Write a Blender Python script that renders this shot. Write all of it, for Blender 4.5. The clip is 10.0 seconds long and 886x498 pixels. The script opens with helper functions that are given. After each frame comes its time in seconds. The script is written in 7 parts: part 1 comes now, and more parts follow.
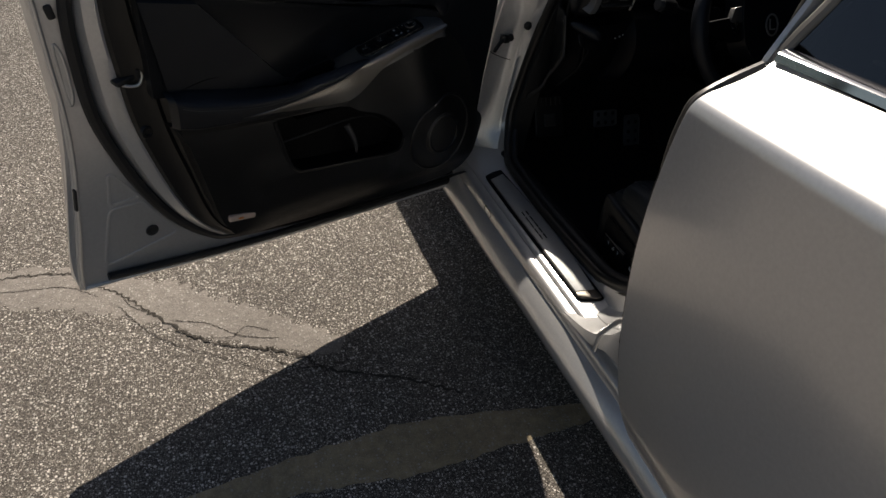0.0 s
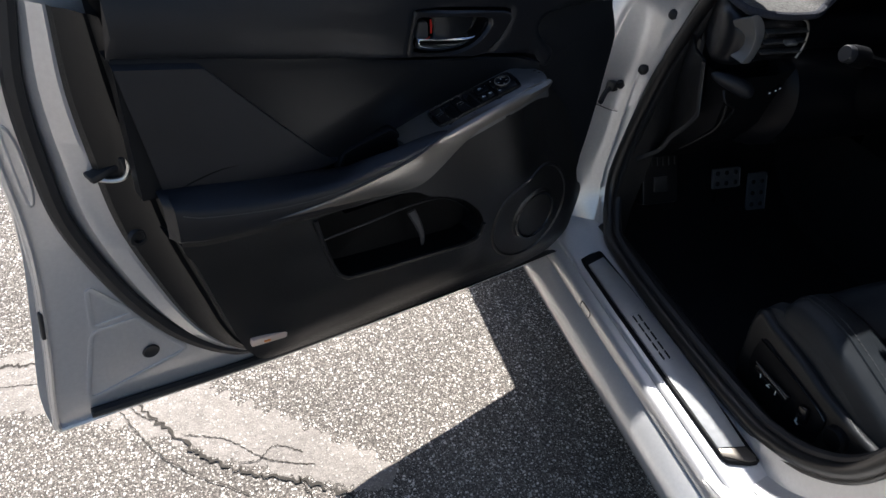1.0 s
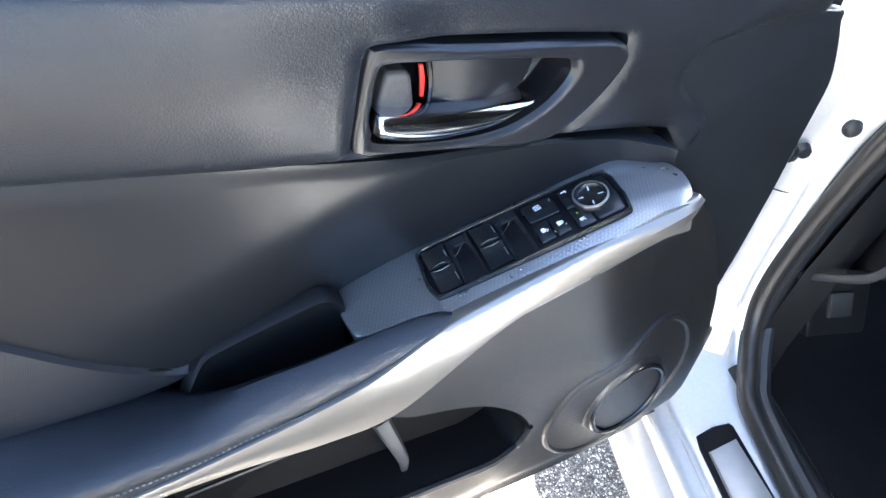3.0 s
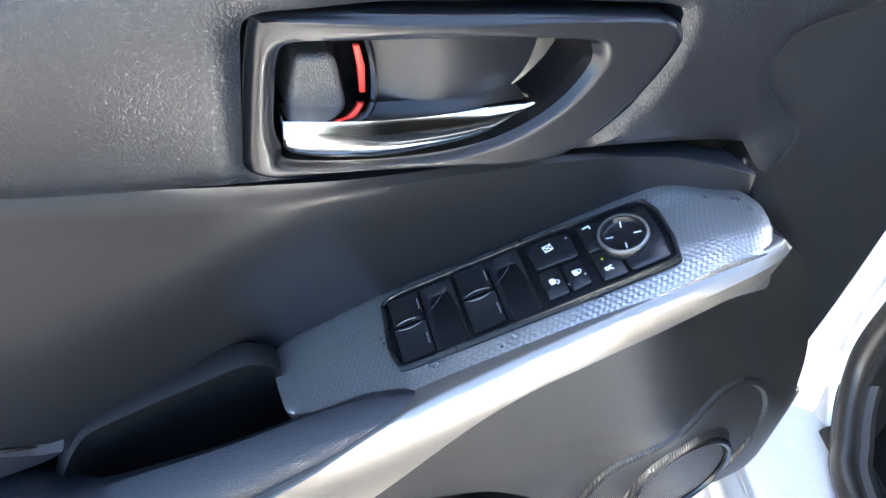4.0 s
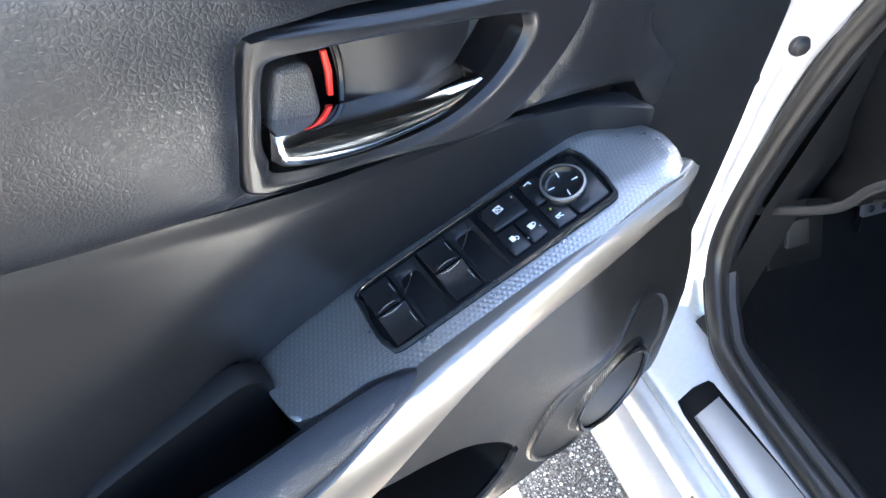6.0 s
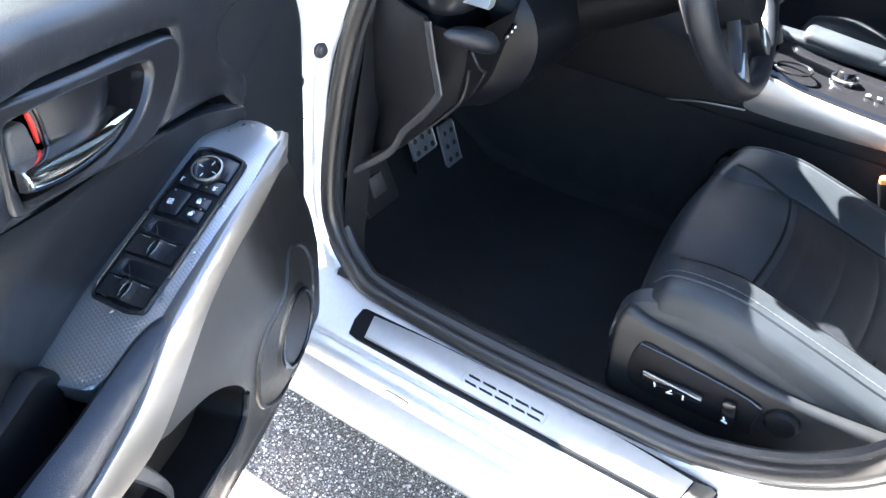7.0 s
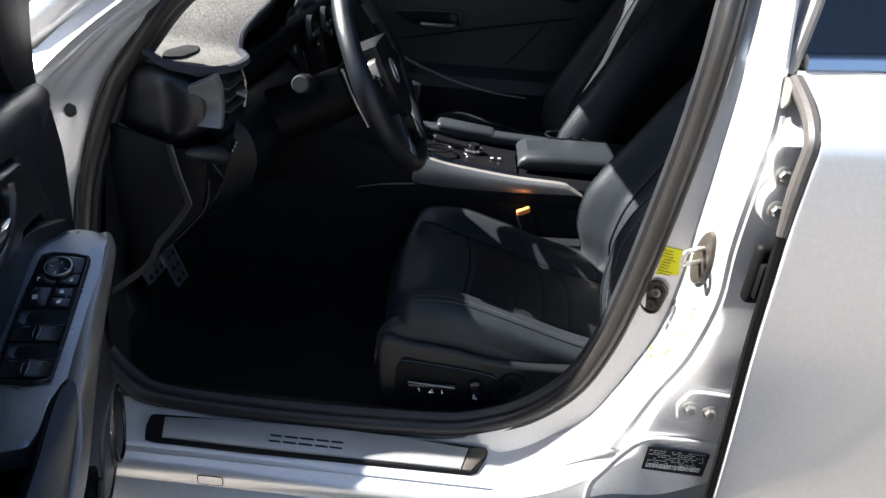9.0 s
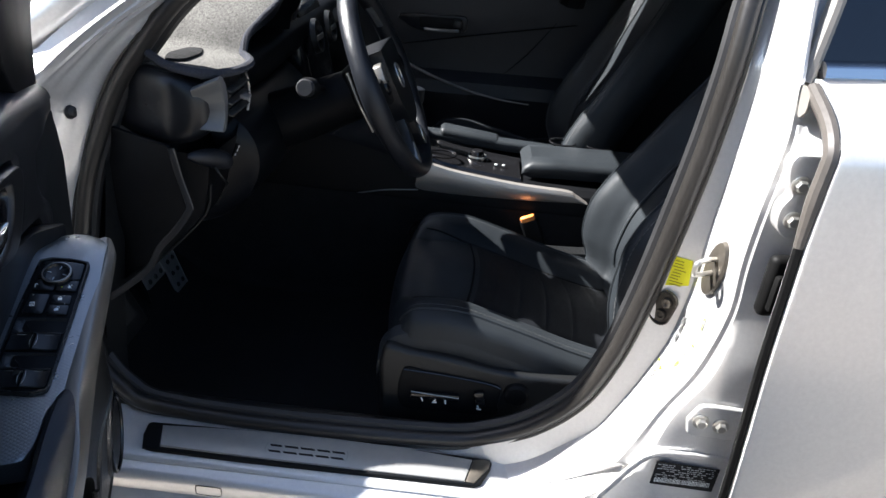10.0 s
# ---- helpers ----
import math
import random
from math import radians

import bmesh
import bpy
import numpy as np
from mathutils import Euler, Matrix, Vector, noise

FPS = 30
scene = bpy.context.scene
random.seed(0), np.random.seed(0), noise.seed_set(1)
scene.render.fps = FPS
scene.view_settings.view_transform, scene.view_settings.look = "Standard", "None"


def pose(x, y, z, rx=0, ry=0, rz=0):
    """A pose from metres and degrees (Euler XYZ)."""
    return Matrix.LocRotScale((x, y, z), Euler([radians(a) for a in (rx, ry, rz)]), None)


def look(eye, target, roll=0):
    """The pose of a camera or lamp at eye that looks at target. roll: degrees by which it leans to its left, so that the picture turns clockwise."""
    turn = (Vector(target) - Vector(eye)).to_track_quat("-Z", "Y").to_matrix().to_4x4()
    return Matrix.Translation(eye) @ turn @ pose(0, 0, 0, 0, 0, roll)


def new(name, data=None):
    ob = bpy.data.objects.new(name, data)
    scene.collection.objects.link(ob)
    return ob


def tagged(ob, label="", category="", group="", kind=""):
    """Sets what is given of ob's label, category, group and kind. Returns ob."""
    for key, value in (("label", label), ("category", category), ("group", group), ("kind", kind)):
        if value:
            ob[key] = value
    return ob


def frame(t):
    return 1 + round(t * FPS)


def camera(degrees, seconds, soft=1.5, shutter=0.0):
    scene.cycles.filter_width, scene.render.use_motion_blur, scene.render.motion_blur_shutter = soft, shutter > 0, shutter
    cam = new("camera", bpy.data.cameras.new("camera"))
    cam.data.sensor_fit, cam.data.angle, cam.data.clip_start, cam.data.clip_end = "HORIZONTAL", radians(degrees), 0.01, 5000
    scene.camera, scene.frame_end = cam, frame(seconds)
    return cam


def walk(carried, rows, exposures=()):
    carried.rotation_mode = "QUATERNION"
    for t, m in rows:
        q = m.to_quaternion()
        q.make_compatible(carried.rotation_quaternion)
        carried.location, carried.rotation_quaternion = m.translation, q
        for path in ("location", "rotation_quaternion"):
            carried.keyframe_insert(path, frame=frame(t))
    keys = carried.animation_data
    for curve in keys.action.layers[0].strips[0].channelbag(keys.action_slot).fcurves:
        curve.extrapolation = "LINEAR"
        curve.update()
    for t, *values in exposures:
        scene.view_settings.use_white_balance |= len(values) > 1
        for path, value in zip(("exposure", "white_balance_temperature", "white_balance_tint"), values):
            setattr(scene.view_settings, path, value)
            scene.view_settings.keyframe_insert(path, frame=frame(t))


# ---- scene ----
cam = camera(64.4, 10.0)
PATH = [
    (0, (-0.776, -1.827, 1.368), (-0.141, -0.361, 0.164), 5.7),
    (0.5, (-0.761, -1.554, 1.319), (-0.206, -0.048, 0.126), 4.3),
    (1, (-0.694, -1.343, 1.287), (-0.175, 0.159, 0.072), 4.6),
    (1.5, (-0.561, -1.147, 1.251), (-0.129, 0.39, 0.046), 4.1),
    (2, (-0.509, -0.98, 1.213), (-0.18, 0.543, -0.041), 3.2),
    (2.5, (-0.48, -0.828, 1.16), (-0.149, 0.666, -0.127), 4.2),
    (2.7, (-0.473, -0.775, 1.138), (-0.127, 0.703, -0.164), 5.3),
    (3.8, (-0.377, -0.611, 1.055), (-0.257, 0.857, -0.299), 2.1),
    (4, (-0.37, -0.596, 1.045), (-0.29, 0.878, -0.304), 1.7),
    (4.5, (-0.365, -0.579, 1.033), (-0.309, 0.904, -0.308), 0.9),
    (5, (-0.367, -0.579, 1.031), (-0.328, 0.909, -0.305), 0.7),
    (5.2, (-0.366, -0.579, 1.032), (-0.333, 0.908, -0.305), 0.6),
    (6.3, (-0.487, -0.618, 1.084), (0.291, 0.575, -0.32), 2.2),
    (6.5, (-0.517, -0.651, 1.105), (0.421, 0.443, -0.283), 2.1),
    (7, (-0.587, -0.741, 1.138), (0.759, 0.026, -0.126), 4.8),
    (7.5, (-0.695, -0.825, 1.186), (0.847, -0.307, 0.022), 4.5),
    (8, (-0.77, -0.811, 1.193), (0.924, -0.552, 0.162), 4.9),
    (8.5, (-0.834, -0.751, 1.182), (0.924, -0.65, 0.234), 4.6),
    (9, (-0.872, -0.719, 1.173), (0.917, -0.69, 0.279), 5.5),
    (9.5, (-0.882, -0.707, 1.171), (0.917, -0.698, 0.298), 6.0),
    (10, (-0.853, -0.706, 1.166), (0.943, -0.681, 0.287), 6.1),
]
EXPOSURES = [(0.0, 0.0, 6900, 12), (0.5, 0.7, 6600, 12), (1.0, 1.4, 6050, 12), (1.5, 2.5, 5200, 10), (2.0, 3.25, 4850, 10), (2.5, 4.5, 5500, 10), (4.0, 5.25, 6350, 10), (5.2, 5.25, 6350, 10), (6.5, 4.9, 6200, 10), (7.0, 5.05, 6050, 10), (7.5, 4.55, 5950, 10), (8.0, 2.75, 6300, 11), (8.5, 2.3, 6200, 11), (10.0, 2.3, 6100, 11)]
walk(cam, [(t, look(eye, target, roll)) for t, eye, target, roll in PATH], EXPOSURES)

from mathutils.geometry import delaunay_2d_cdt

# ---- world and sun ----
GROUND = -0.03
world = bpy.data.worlds.new("sky")
scene.world = world
world.use_nodes = True
wn = world.node_tree
sky = wn.nodes.new("ShaderNodeTexSky")
sky.sky_type = "NISHITA"
sky.sun_disc = False
sky.sun_elevation, sky.sun_rotation = radians(45), radians(8)
wn.links.new(sky.outputs[0], wn.nodes["Background"].inputs[0])
wn.nodes["Background"].inputs[1].default_value = 0.045
sun = new("sun", bpy.data.lights.new("sun", "SUN"))
sun.data.energy, sun.data.angle, sun.data.color = 5.0, radians(0.55), (1.0, 0.95, 0.87)
sun.matrix_world = look((1.8, 10.6, 10.0), (0, 0, 0))


# ---- materials ----
class Mat:
    """A node material with a principled surface."""

    def __init__(self, name, base, rough=0.5, metal=0.0, **kw):
        self.m = bpy.data.materials.new(name)
        self.m.use_nodes = True
        self.t = self.m.node_tree
        self.b = self.t.nodes["Principled BSDF"]
        self.set("Base Color", (*base, 1))
        self.set("Roughness", rough)
        self.set("Metallic", metal)
        for key, value in kw.items():
            self.set(key.replace("_", " ").title().replace("Ior", "IOR"), value)
        self.co = self.t.nodes.new("ShaderNodeTexCoord").outputs["Object"]

    def set(self, socket, value):
        self.b.inputs[socket].default_value = value

    def node(self, kind, **kw):
        n = self.t.nodes.new("ShaderNode" + kind)
        for key, value in kw.items():
            n.inputs[key].default_value = value
        return n

    def link(self, a, b):
        self.t.links.new(a, b)

    def noise(self, scale, detail=3.0, rough=0.6):
        n = self.node("TexNoise", Scale=scale, Detail=detail, Roughness=rough)
        self.link(self.co, n.inputs["Vector"])
        return n.outputs[0]

    def voronoi(self, scale, feature="F1"):
        n = self.node("TexVoronoi", Scale=scale)
        n.feature = feature
        self.link(self.co, n.inputs["Vector"])
        return n

    def ramp(self, fac, stops):
        n = self.t.nodes.new("ShaderNodeValToRGB")
        el = n.color_ramp.elements
        while len(el) < len(stops):
            el.new(0.5)
        for e, (p, c) in zip(el, stops):
            e.position, e.color = p, (*c, 1) if len(c) == 3 else c
        self.link(fac, n.inputs[0])
        return n.outputs[0]

    def span(self, fac, a, b, c, d):
        n = self.node("MapRange")
        for i, v in zip((1, 2, 3, 4), (a, b, c, d)):
            n.inputs[i].default_value = v
        self.link(fac, n.inputs[0])
        return n.outputs[0]

    def mix(self, a, b, fac, how="MIX"):
        n = self.t.nodes.new("ShaderNodeMix")
        n.data_type, n.blend_type = "RGBA", how
        for i, v in ((0, fac), (6, a), (7, b)):
            if isinstance(v, (int, float)):
                n.inputs[i].default_value = v
            elif isinstance(v, tuple):
                n.inputs[i].default_value = (*v, 1)
            else:
                self.link(v, n.inputs[i])
        return n.outputs[2]

    def math(self, op, a, b):
        n = self.t.nodes.new("ShaderNodeMath")
        n.operation = op
        for i, v in ((0, a), (1, b)):
            if isinstance(v, (int, float)):
                n.inputs[i].default_value = v
            else:
                self.link(v, n.inputs[i])
        return n.outputs[0]

    def bump(self, height, strength, distance):
        n = self.node("Bump", Strength=strength, Distance=distance)
        self.link(height, n.inputs["Height"])
        self.link(n.outputs[0], self.b.inputs["Normal"])

    def color(self, out):
        self.link(out, self.b.inputs["Base Color"])

    def rough(self, out):
        self.link(out, self.b.inputs["Roughness"])


def make_paint():
    m = Mat("silver_paint", (0.77, 0.76, 0.745), 0.3, 0.5, coat_weight=1.0, coat_roughness=0.05)
    flake = m.noise(160.0, 3.0)
    m.color(m.mix((0.63, 0.621, 0.61), (0.77, 0.76, 0.746), flake))
    m.rough(m.span(m.noise(4.0, 2.0, 0.4), 0.3, 0.75, 0.28, 0.35))
    m.bump(m.noise(14.0, 2.0), 0.02, 0.004)
    return m.m


def make_grain(name, base, rough, scale, depth, tint=1.5, spec=0.4, strength=0.35):
    m = Mat(name, base, rough, specular_ior_level=spec)
    warp = m.node("TexNoise", Scale=scale * 0.45, Detail=2.0)
    m.link(m.co, warp.inputs["Vector"])
    bent = m.t.nodes.new("ShaderNodeVectorMath")
    bent.operation = "MULTIPLY_ADD"
    m.link(warp.outputs["Color"], bent.inputs[0])
    bent.inputs[1].default_value = (1.1 / scale,) * 3
    m.link(m.co, bent.inputs[2])
    v = m.voronoi(scale, "DISTANCE_TO_EDGE")
    m.link(bent.outputs[0], v.inputs["Vector"])
    big = m.noise(7.0, 4.0)
    light = tuple(min(1.0, c * tint) for c in base)
    m.color(m.mix(base, light, m.span(big, 0.35, 0.7, 0.0, 1.0)))
    m.rough(m.span(m.noise(8.0, 2.0, 0.4), 0.3, 0.7, rough - 0.03, rough + 0.06))
    m.bump(m.math("ADD", m.span(v.outputs[0], 0.0, 0.22, 0.0, 1.0), m.math("MULTIPLY", m.noise(scale * 1.7, 2.0), 0.5)), strength, depth)
    return m.m


def make_plain(name, base, rough=0.5, metal=0.0, wear=0.12, scale=25.0, **kw):
    m = Mat(name, base, rough, metal, **kw)
    n = m.noise(scale, 3.0, 0.5)
    m.color(m.mix(tuple(c * (1 - wear) for c in base), tuple(min(1, c * (1 + wear)) for c in base), n))
    m.rough(m.span(n, 0.3, 0.7, max(0.02, rough - 0.03), rough + 0.04))
    return m.m


def make_weave():
    # a basket weave lying in the plane of the tilted switch plate
    m = Mat("woven_silver_trim", (0.2, 0.215, 0.235), 0.3, 0.85, coat_weight=0.35, coat_roughness=0.12)
    turn = m.node("Mapping", Rotation=(0.0, radians(18.5), 0.5))
    m.link(m.co, turn.inputs["Vector"])
    axes = m.node("SeparateXYZ")
    m.link(turn.outputs[0], axes.inputs[0])
    a = m.math("MULTIPLY", axes.outputs[0], 420.0)
    b = m.math("MULTIPLY", axes.outputs[1], 620.0)
    odd = m.math("MODULO", m.math("ADD", m.math("FLOOR", m.math("ADD", a, 4000.0), 0), m.math("FLOOR", m.math("ADD", b, 4000.0), 0)), 2.0)
    wa = m.math("ABSOLUTE", m.math("SINE", m.math("MULTIPLY", a, math.pi), 0), 0)
    wb = m.math("ABSOLUTE", m.math("SINE", m.math("MULTIPLY", b, math.pi), 0), 0)
    h = m.math("ADD", m.math("MULTIPLY", wa, odd), m.math("MULTIPLY", m.math("MULTIPLY", wb, 0.7), m.math("SUBTRACT", 1.0, odd)))
    m.color(m.mix((0.25, 0.256, 0.262), (0.35, 0.355, 0.358), h))
    m.rough(m.span(m.noise(40.0, 4.0), 0.3, 0.7, 0.26, 0.36))
    m.bump(h, 0.24, 0.0007)
    return m.m


def make_asphalt(name="asphalt", pale=0.0, worn_tone=(0.27, 0.24, 0.21)):
    # a brownish matrix with scattered bright stones of two sizes
    m = Mat(name, (0.1, 0.1, 0.1), 0.85, specular_ior_level=0.3)
    fine = m.voronoi(420.0)
    grit = m.node("SeparateColor")
    m.link(fine.outputs["Color"], grit.inputs[0])
    tone = m.ramp(grit.outputs[1], [(0.0, (0.045, 0.039, 0.034)), (0.5, (0.13, 0.113, 0.096)), (0.85, (0.24, 0.21, 0.178)), (1.0, (0.42, 0.38, 0.33))])
    tone = m.mix(tone, (0.035, 0.031, 0.027), m.span(m.noise(130.0, 3.0), 0.5, 0.68, 0.0, 0.75))
    tone = m.mix(tone, worn_tone, m.span(m.noise(38.0, 4.0), 0.25, 0.6, pale, pale * 0.6))
    high = m.math("MULTIPLY", grit.outputs[0], 0.25)
    for scale, share, top in ((115.0, 0.42, (0.88, 0.82, 0.74)), (210.0, 0.5, (0.72, 0.66, 0.58))):
        stone = m.voronoi(scale)
        pick = m.node("SeparateColor")
        m.link(stone.outputs["Color"], pick.inputs[0])
        size = m.span(pick.outputs[1], 0.0, 1.0, 0.24, 0.46)
        edge = m.math("SUBTRACT", size, m.math("ADD", stone.outputs["Distance"], m.math("MULTIPLY", m.math("SUBTRACT", m.noise(scale * 3.0, 2.0), 0.5), 0.22)))
        body = m.span(edge, 0.0, 0.05, 0.0, 1.0)
        keep = m.span(pick.outputs[0], share - 0.02, share, 1.0 - pale * 0.75, 0.0)
        mask = m.math("MULTIPLY", body, keep)
        shade = m.mix(tuple(c * 0.35 for c in top), top, m.span(pick.outputs[2], 0.0, 0.8, 0.0, 1.0))
        rim = m.math("MULTIPLY", m.span(edge, -0.14, 0.0, 0.0, 0.8), keep)
        tone = m.mix(m.mix(tone, (0.03, 0.026, 0.022), m.math("MULTIPLY", rim, 0.7)), shade, mask)
        high = m.math("ADD", high, mask)
    stain = m.span(m.noise(2.3, 5.0), 0.3, 0.7, 0.9, 1.25)
    m.color(m.mix(tone, stain, 1.0, "MULTIPLY"))
    m.bump(m.math("ADD", high, m.math("MULTIPLY", m.noise(22.0, 3.0), 1.5)), 0.8, 0.004)
    return m.m


def make_carpet(name, a, b, scale=420.0):
    m = Mat(name, a, 0.95, specular_ior_level=0.25)
    n = m.noise(scale, 3.0, 0.8)
    m.color(m.mix(a, b, m.math("MULTIPLY", m.span(n, 0.3, 0.7, 0.0, 1.0), m.span(m.noise(14.0, 3.0), 0.2, 0.8, 0.4, 1.2))))
    m.bump(n, 0.9, 0.003)
    return m.m


def make_glass(name, tint, gloss=1.5):
    m = bpy.data.materials.new(name)
    m.use_nodes = True
    t = m.node_tree
    t.nodes.remove(t.nodes["Principled BSDF"])
    clear, shine, both = (t.nodes.new("ShaderNode" + k) for k in ("BsdfTransparent", "BsdfGlossy", "MixShader"))
    clear.inputs[0].default_value = (*tint, 1)
    shine.inputs["Roughness"].default_value = 0.02
    fresnel = t.nodes.new("ShaderNodeFresnel")
    fresnel.inputs[0].default_value = gloss
    t.links.new(fresnel.outputs[0], both.inputs[0])
    t.links.new(clear.outputs[0], both.inputs[1])
    t.links.new(shine.outputs[0], both.inputs[2])
    t.links.new(both.outputs[0], t.nodes["Material Output"].inputs[0])
    return m


PAINT = make_paint()
LEATHER = make_grain("black_leather", (0.0095, 0.011, 0.0145), 0.33, 800.0, 0.0003)
PAD = make_grain("coarse_grained_vinyl", (0.0095, 0.0108, 0.0135), 0.34, 480.0, 0.0004, strength=0.22)
SEAT_LEATHER = make_grain("seat_leather", (0.0165, 0.0195, 0.0225), 0.42, 800.0, 0.0002, spec=0.32)
# insert leather, darker partly to stand for the shadow over the seat's middle
SEAT_INSERT = make_grain("perforated_seat_insert", (0.008, 0.009, 0.011), 0.5, 600.0, 0.0005, spec=0.25)
PLASTIC = make_grain("grained_black_plastic", (0.009, 0.0095, 0.01), 0.31, 950.0, 0.0003, strength=0.3)
SOFT = make_plain("soft_black_trim", (0.0085, 0.0095, 0.012), 0.31, wear=0.06, scale=6.0, specular_ior_level=0.4)
MATTE = make_plain("matte_black_plastic", (0.0044, 0.0048, 0.0058), 0.5, specular_ior_level=0.14)
DASHSOFT = make_plain("soft_dash_skin", (0.0042, 0.005, 0.0068), 0.36, wear=0.06, scale=6.0, specular_ior_level=0.17)
GLOSSY = make_plain("gloss_black_plastic", (0.008, 0.008, 0.009), 0.16)
LEVER = make_grain("grey_lever_plastic", (0.03, 0.03, 0.03), 0.36, 700.0, 0.0004)
PANELBLACK = make_plain("satin_black_switch_plastic", (0.007, 0.008, 0.0095), 0.26)
RUBBER = make_plain("black_rubber", (0.018, 0.018, 0.019), 0.5, wear=0.3)
SEAL_MAT = make_plain("grey_brown_seal_fabric", (0.021, 0.0192, 0.0175), 0.34, wear=0.25, scale=160.0)
SATIN = make_plain("satin_silver_trim", (0.33, 0.314, 0.29), 0.36, 0.85, wear=0.05)
BRUSHED = make_plain("brushed_steel", (0.5, 0.5, 0.5), 0.3, 0.9, wear=0.1, scale=60.0)
CHROME = make_plain("chrome", (0.7, 0.71, 0.73), 0.09, 1.0, wear=0.03)
STEEL = make_plain("zinc_steel", (0.62, 0.6, 0.56), 0.32, 0.9, wear=0.2, scale=90.0)
BRONZE = make_plain("grey_bronze_plate", (0.13, 0.115, 0.095), 0.4, 0.7, wear=0.2, scale=90.0)
RED = make_plain("red_marker", (0.75, 0.03, 0.02), 0.4)
WHITE = make_plain("white_print", (0.75, 0.76, 0.76), 0.5)
GREYPRINT = make_plain("grey_print", (0.3, 0.31, 0.31), 0.5)
GREEN = make_plain("green_print", (0.22, 0.26, 0.01), 0.5)
SCRAP = make_plain("grey_sticker_scrap", (0.08, 0.08, 0.078), 0.6)
YELLOW = make_plain("yellow_sticker", (0.85, 0.78, 0.01), 0.5, wear=0.05)
SCRAWL = make_plain("brown_print", (0.35, 0.3, 0.0), 0.6)
BLACKLABEL = make_plain("black_sticker", (0.008, 0.008, 0.009), 0.45, specular_ior_level=0.2)
AMBER = make_plain("amber_reflector", (0.8, 0.6, 0.48), 0.18, coat_weight=1.0)
ORANGE = make_plain("red_orange_button", (0.85, 0.27, 0.06), 0.35)
THREAD = make_plain("grey_thread", (0.13, 0.13, 0.128), 0.8)
ASPHALT = make_asphalt()
PALE = make_asphalt("worn_pale_asphalt", 0.85, (0.33, 0.295, 0.26))
SANDY = make_asphalt("sandy_brown_asphalt", 0.95, (0.5, 0.4, 0.25))
CRACK = make_plain("crack_dirt", (0.045, 0.038, 0.03), 0.95, wear=0.4, scale=200.0)
CARPET = make_carpet("black_carpet", (0.0065, 0.0068, 0.0075), (0.023, 0.0235, 0.025))
FLEECE = make_carpet("grey_dash_fleece", (0.055, 0.053, 0.049), (0.2, 0.193, 0.18), 260.0)
TINTED = make_glass("tinted_glass", (0.42, 0.45, 0.44))
CLEAR = make_glass("clear_glass", (0.86, 0.89, 0.88))
DARKGLASS = make_glass("dark_tinted_glass", (0.05, 0.055, 0.06), 2.1)
EDGEBLACK = make_plain("deep_black_rubber", (0.005, 0.005, 0.005), 0.55, specular_ior_level=0.12)
BEIGESEAL = make_plain("beige_grey_seal", (0.2, 0.185, 0.165), 0.5, wear=0.15)
SEALTOP = make_plain("grey_brown_rubber", (0.075, 0.067, 0.06), 0.36, wear=0.2, scale=120.0)
SILVERPLASTIC = make_plain("silver_plastic", (0.17, 0.17, 0.168), 0.38, 0.3, wear=0.04)


# ---- building helpers ----
def spl(pts, n, closed=False):
    """n points on a smooth curve through pts."""
    p = np.array(pts, float)
    k = len(p)
    out = []
    spans = k if closed else k - 1
    for i in range(n):
        s = i * spans / (n if closed else n - 1)
        j = min(int(s), spans - 1)
        f = s - j
        if closed:
            a, b, c, d = p[(j - 1) % k], p[j % k], p[(j + 1) % k], p[(j + 2) % k]
        else:
            b, c = p[j], p[j + 1]
            a = p[j - 1] if j else 2 * b - c
            d = p[j + 2] if j + 2 < k else 2 * c - b
        m1, m2 = (c - a) / 2, (d - b) / 2
        out.append((2 * f**3 - 3 * f**2 + 1) * b + (f**3 - 2 * f**2 + f) * m1 + (3 * f**2 - 2 * f**3) * c + (f**3 - f**2) * m2)
    return np.array(out)


FINE = {}


def inter(table, u):
    """Smooth values at u from rows (u, a, b, ...)."""
    t = tuple(sorted(map(tuple, table)))
    us = [r[0] for r in t]
    if t not in FINE:
        FINE[t] = spl(t, 12 * len(t))
    fine = FINE[t]
    if u <= us[0]:
        return np.array(t[0][1:], float)
    if u >= us[-1]:
        return np.array(t[-1][1:], float)
    return np.array([np.interp(u, fine[:, 0], fine[:, i]) for i in range(1, fine.shape[1])])


def grid(rows, wrap=False, loop=False, caps=False):
    """A sheet from rows of points; wrap joins each row's ends, loop the last row to the first."""
    rows = [list(map(tuple, r)) for r in rows]
    n, k = len(rows), len(rows[0])
    verts = [p for r in rows for p in r]
    faces = []
    for i in range(n if loop else n - 1):
        for j in range(k if wrap else k - 1):
            a, b = i * k + j, i * k + (j + 1) % k
            c, d = ((i + 1) % n) * k + (j + 1) % k, ((i + 1) % n) * k + j
            faces.append((a, b, c, d))
    if caps:
        faces.append(tuple(range(k - 1, -1, -1)))
        faces.append(tuple((n - 1) * k + j for j in range(k)))
    return verts, faces


def mv(m, vf):
    return [tuple(m @ Vector(v)) for v in vf[0]], vf[1]


def cat(*many):
    verts, faces = [], []
    for v, f in many:
        o = len(verts)
        verts += list(v)
        faces += [tuple(i + o for i in q) for q in f]
    return verts, faces


def from_bm(bm):
    bm.verts.index_update()
    vf = [tuple(v.co) for v in bm.verts], [tuple(v.index for v in f.verts) for f in bm.faces]
    bm.free()
    return vf


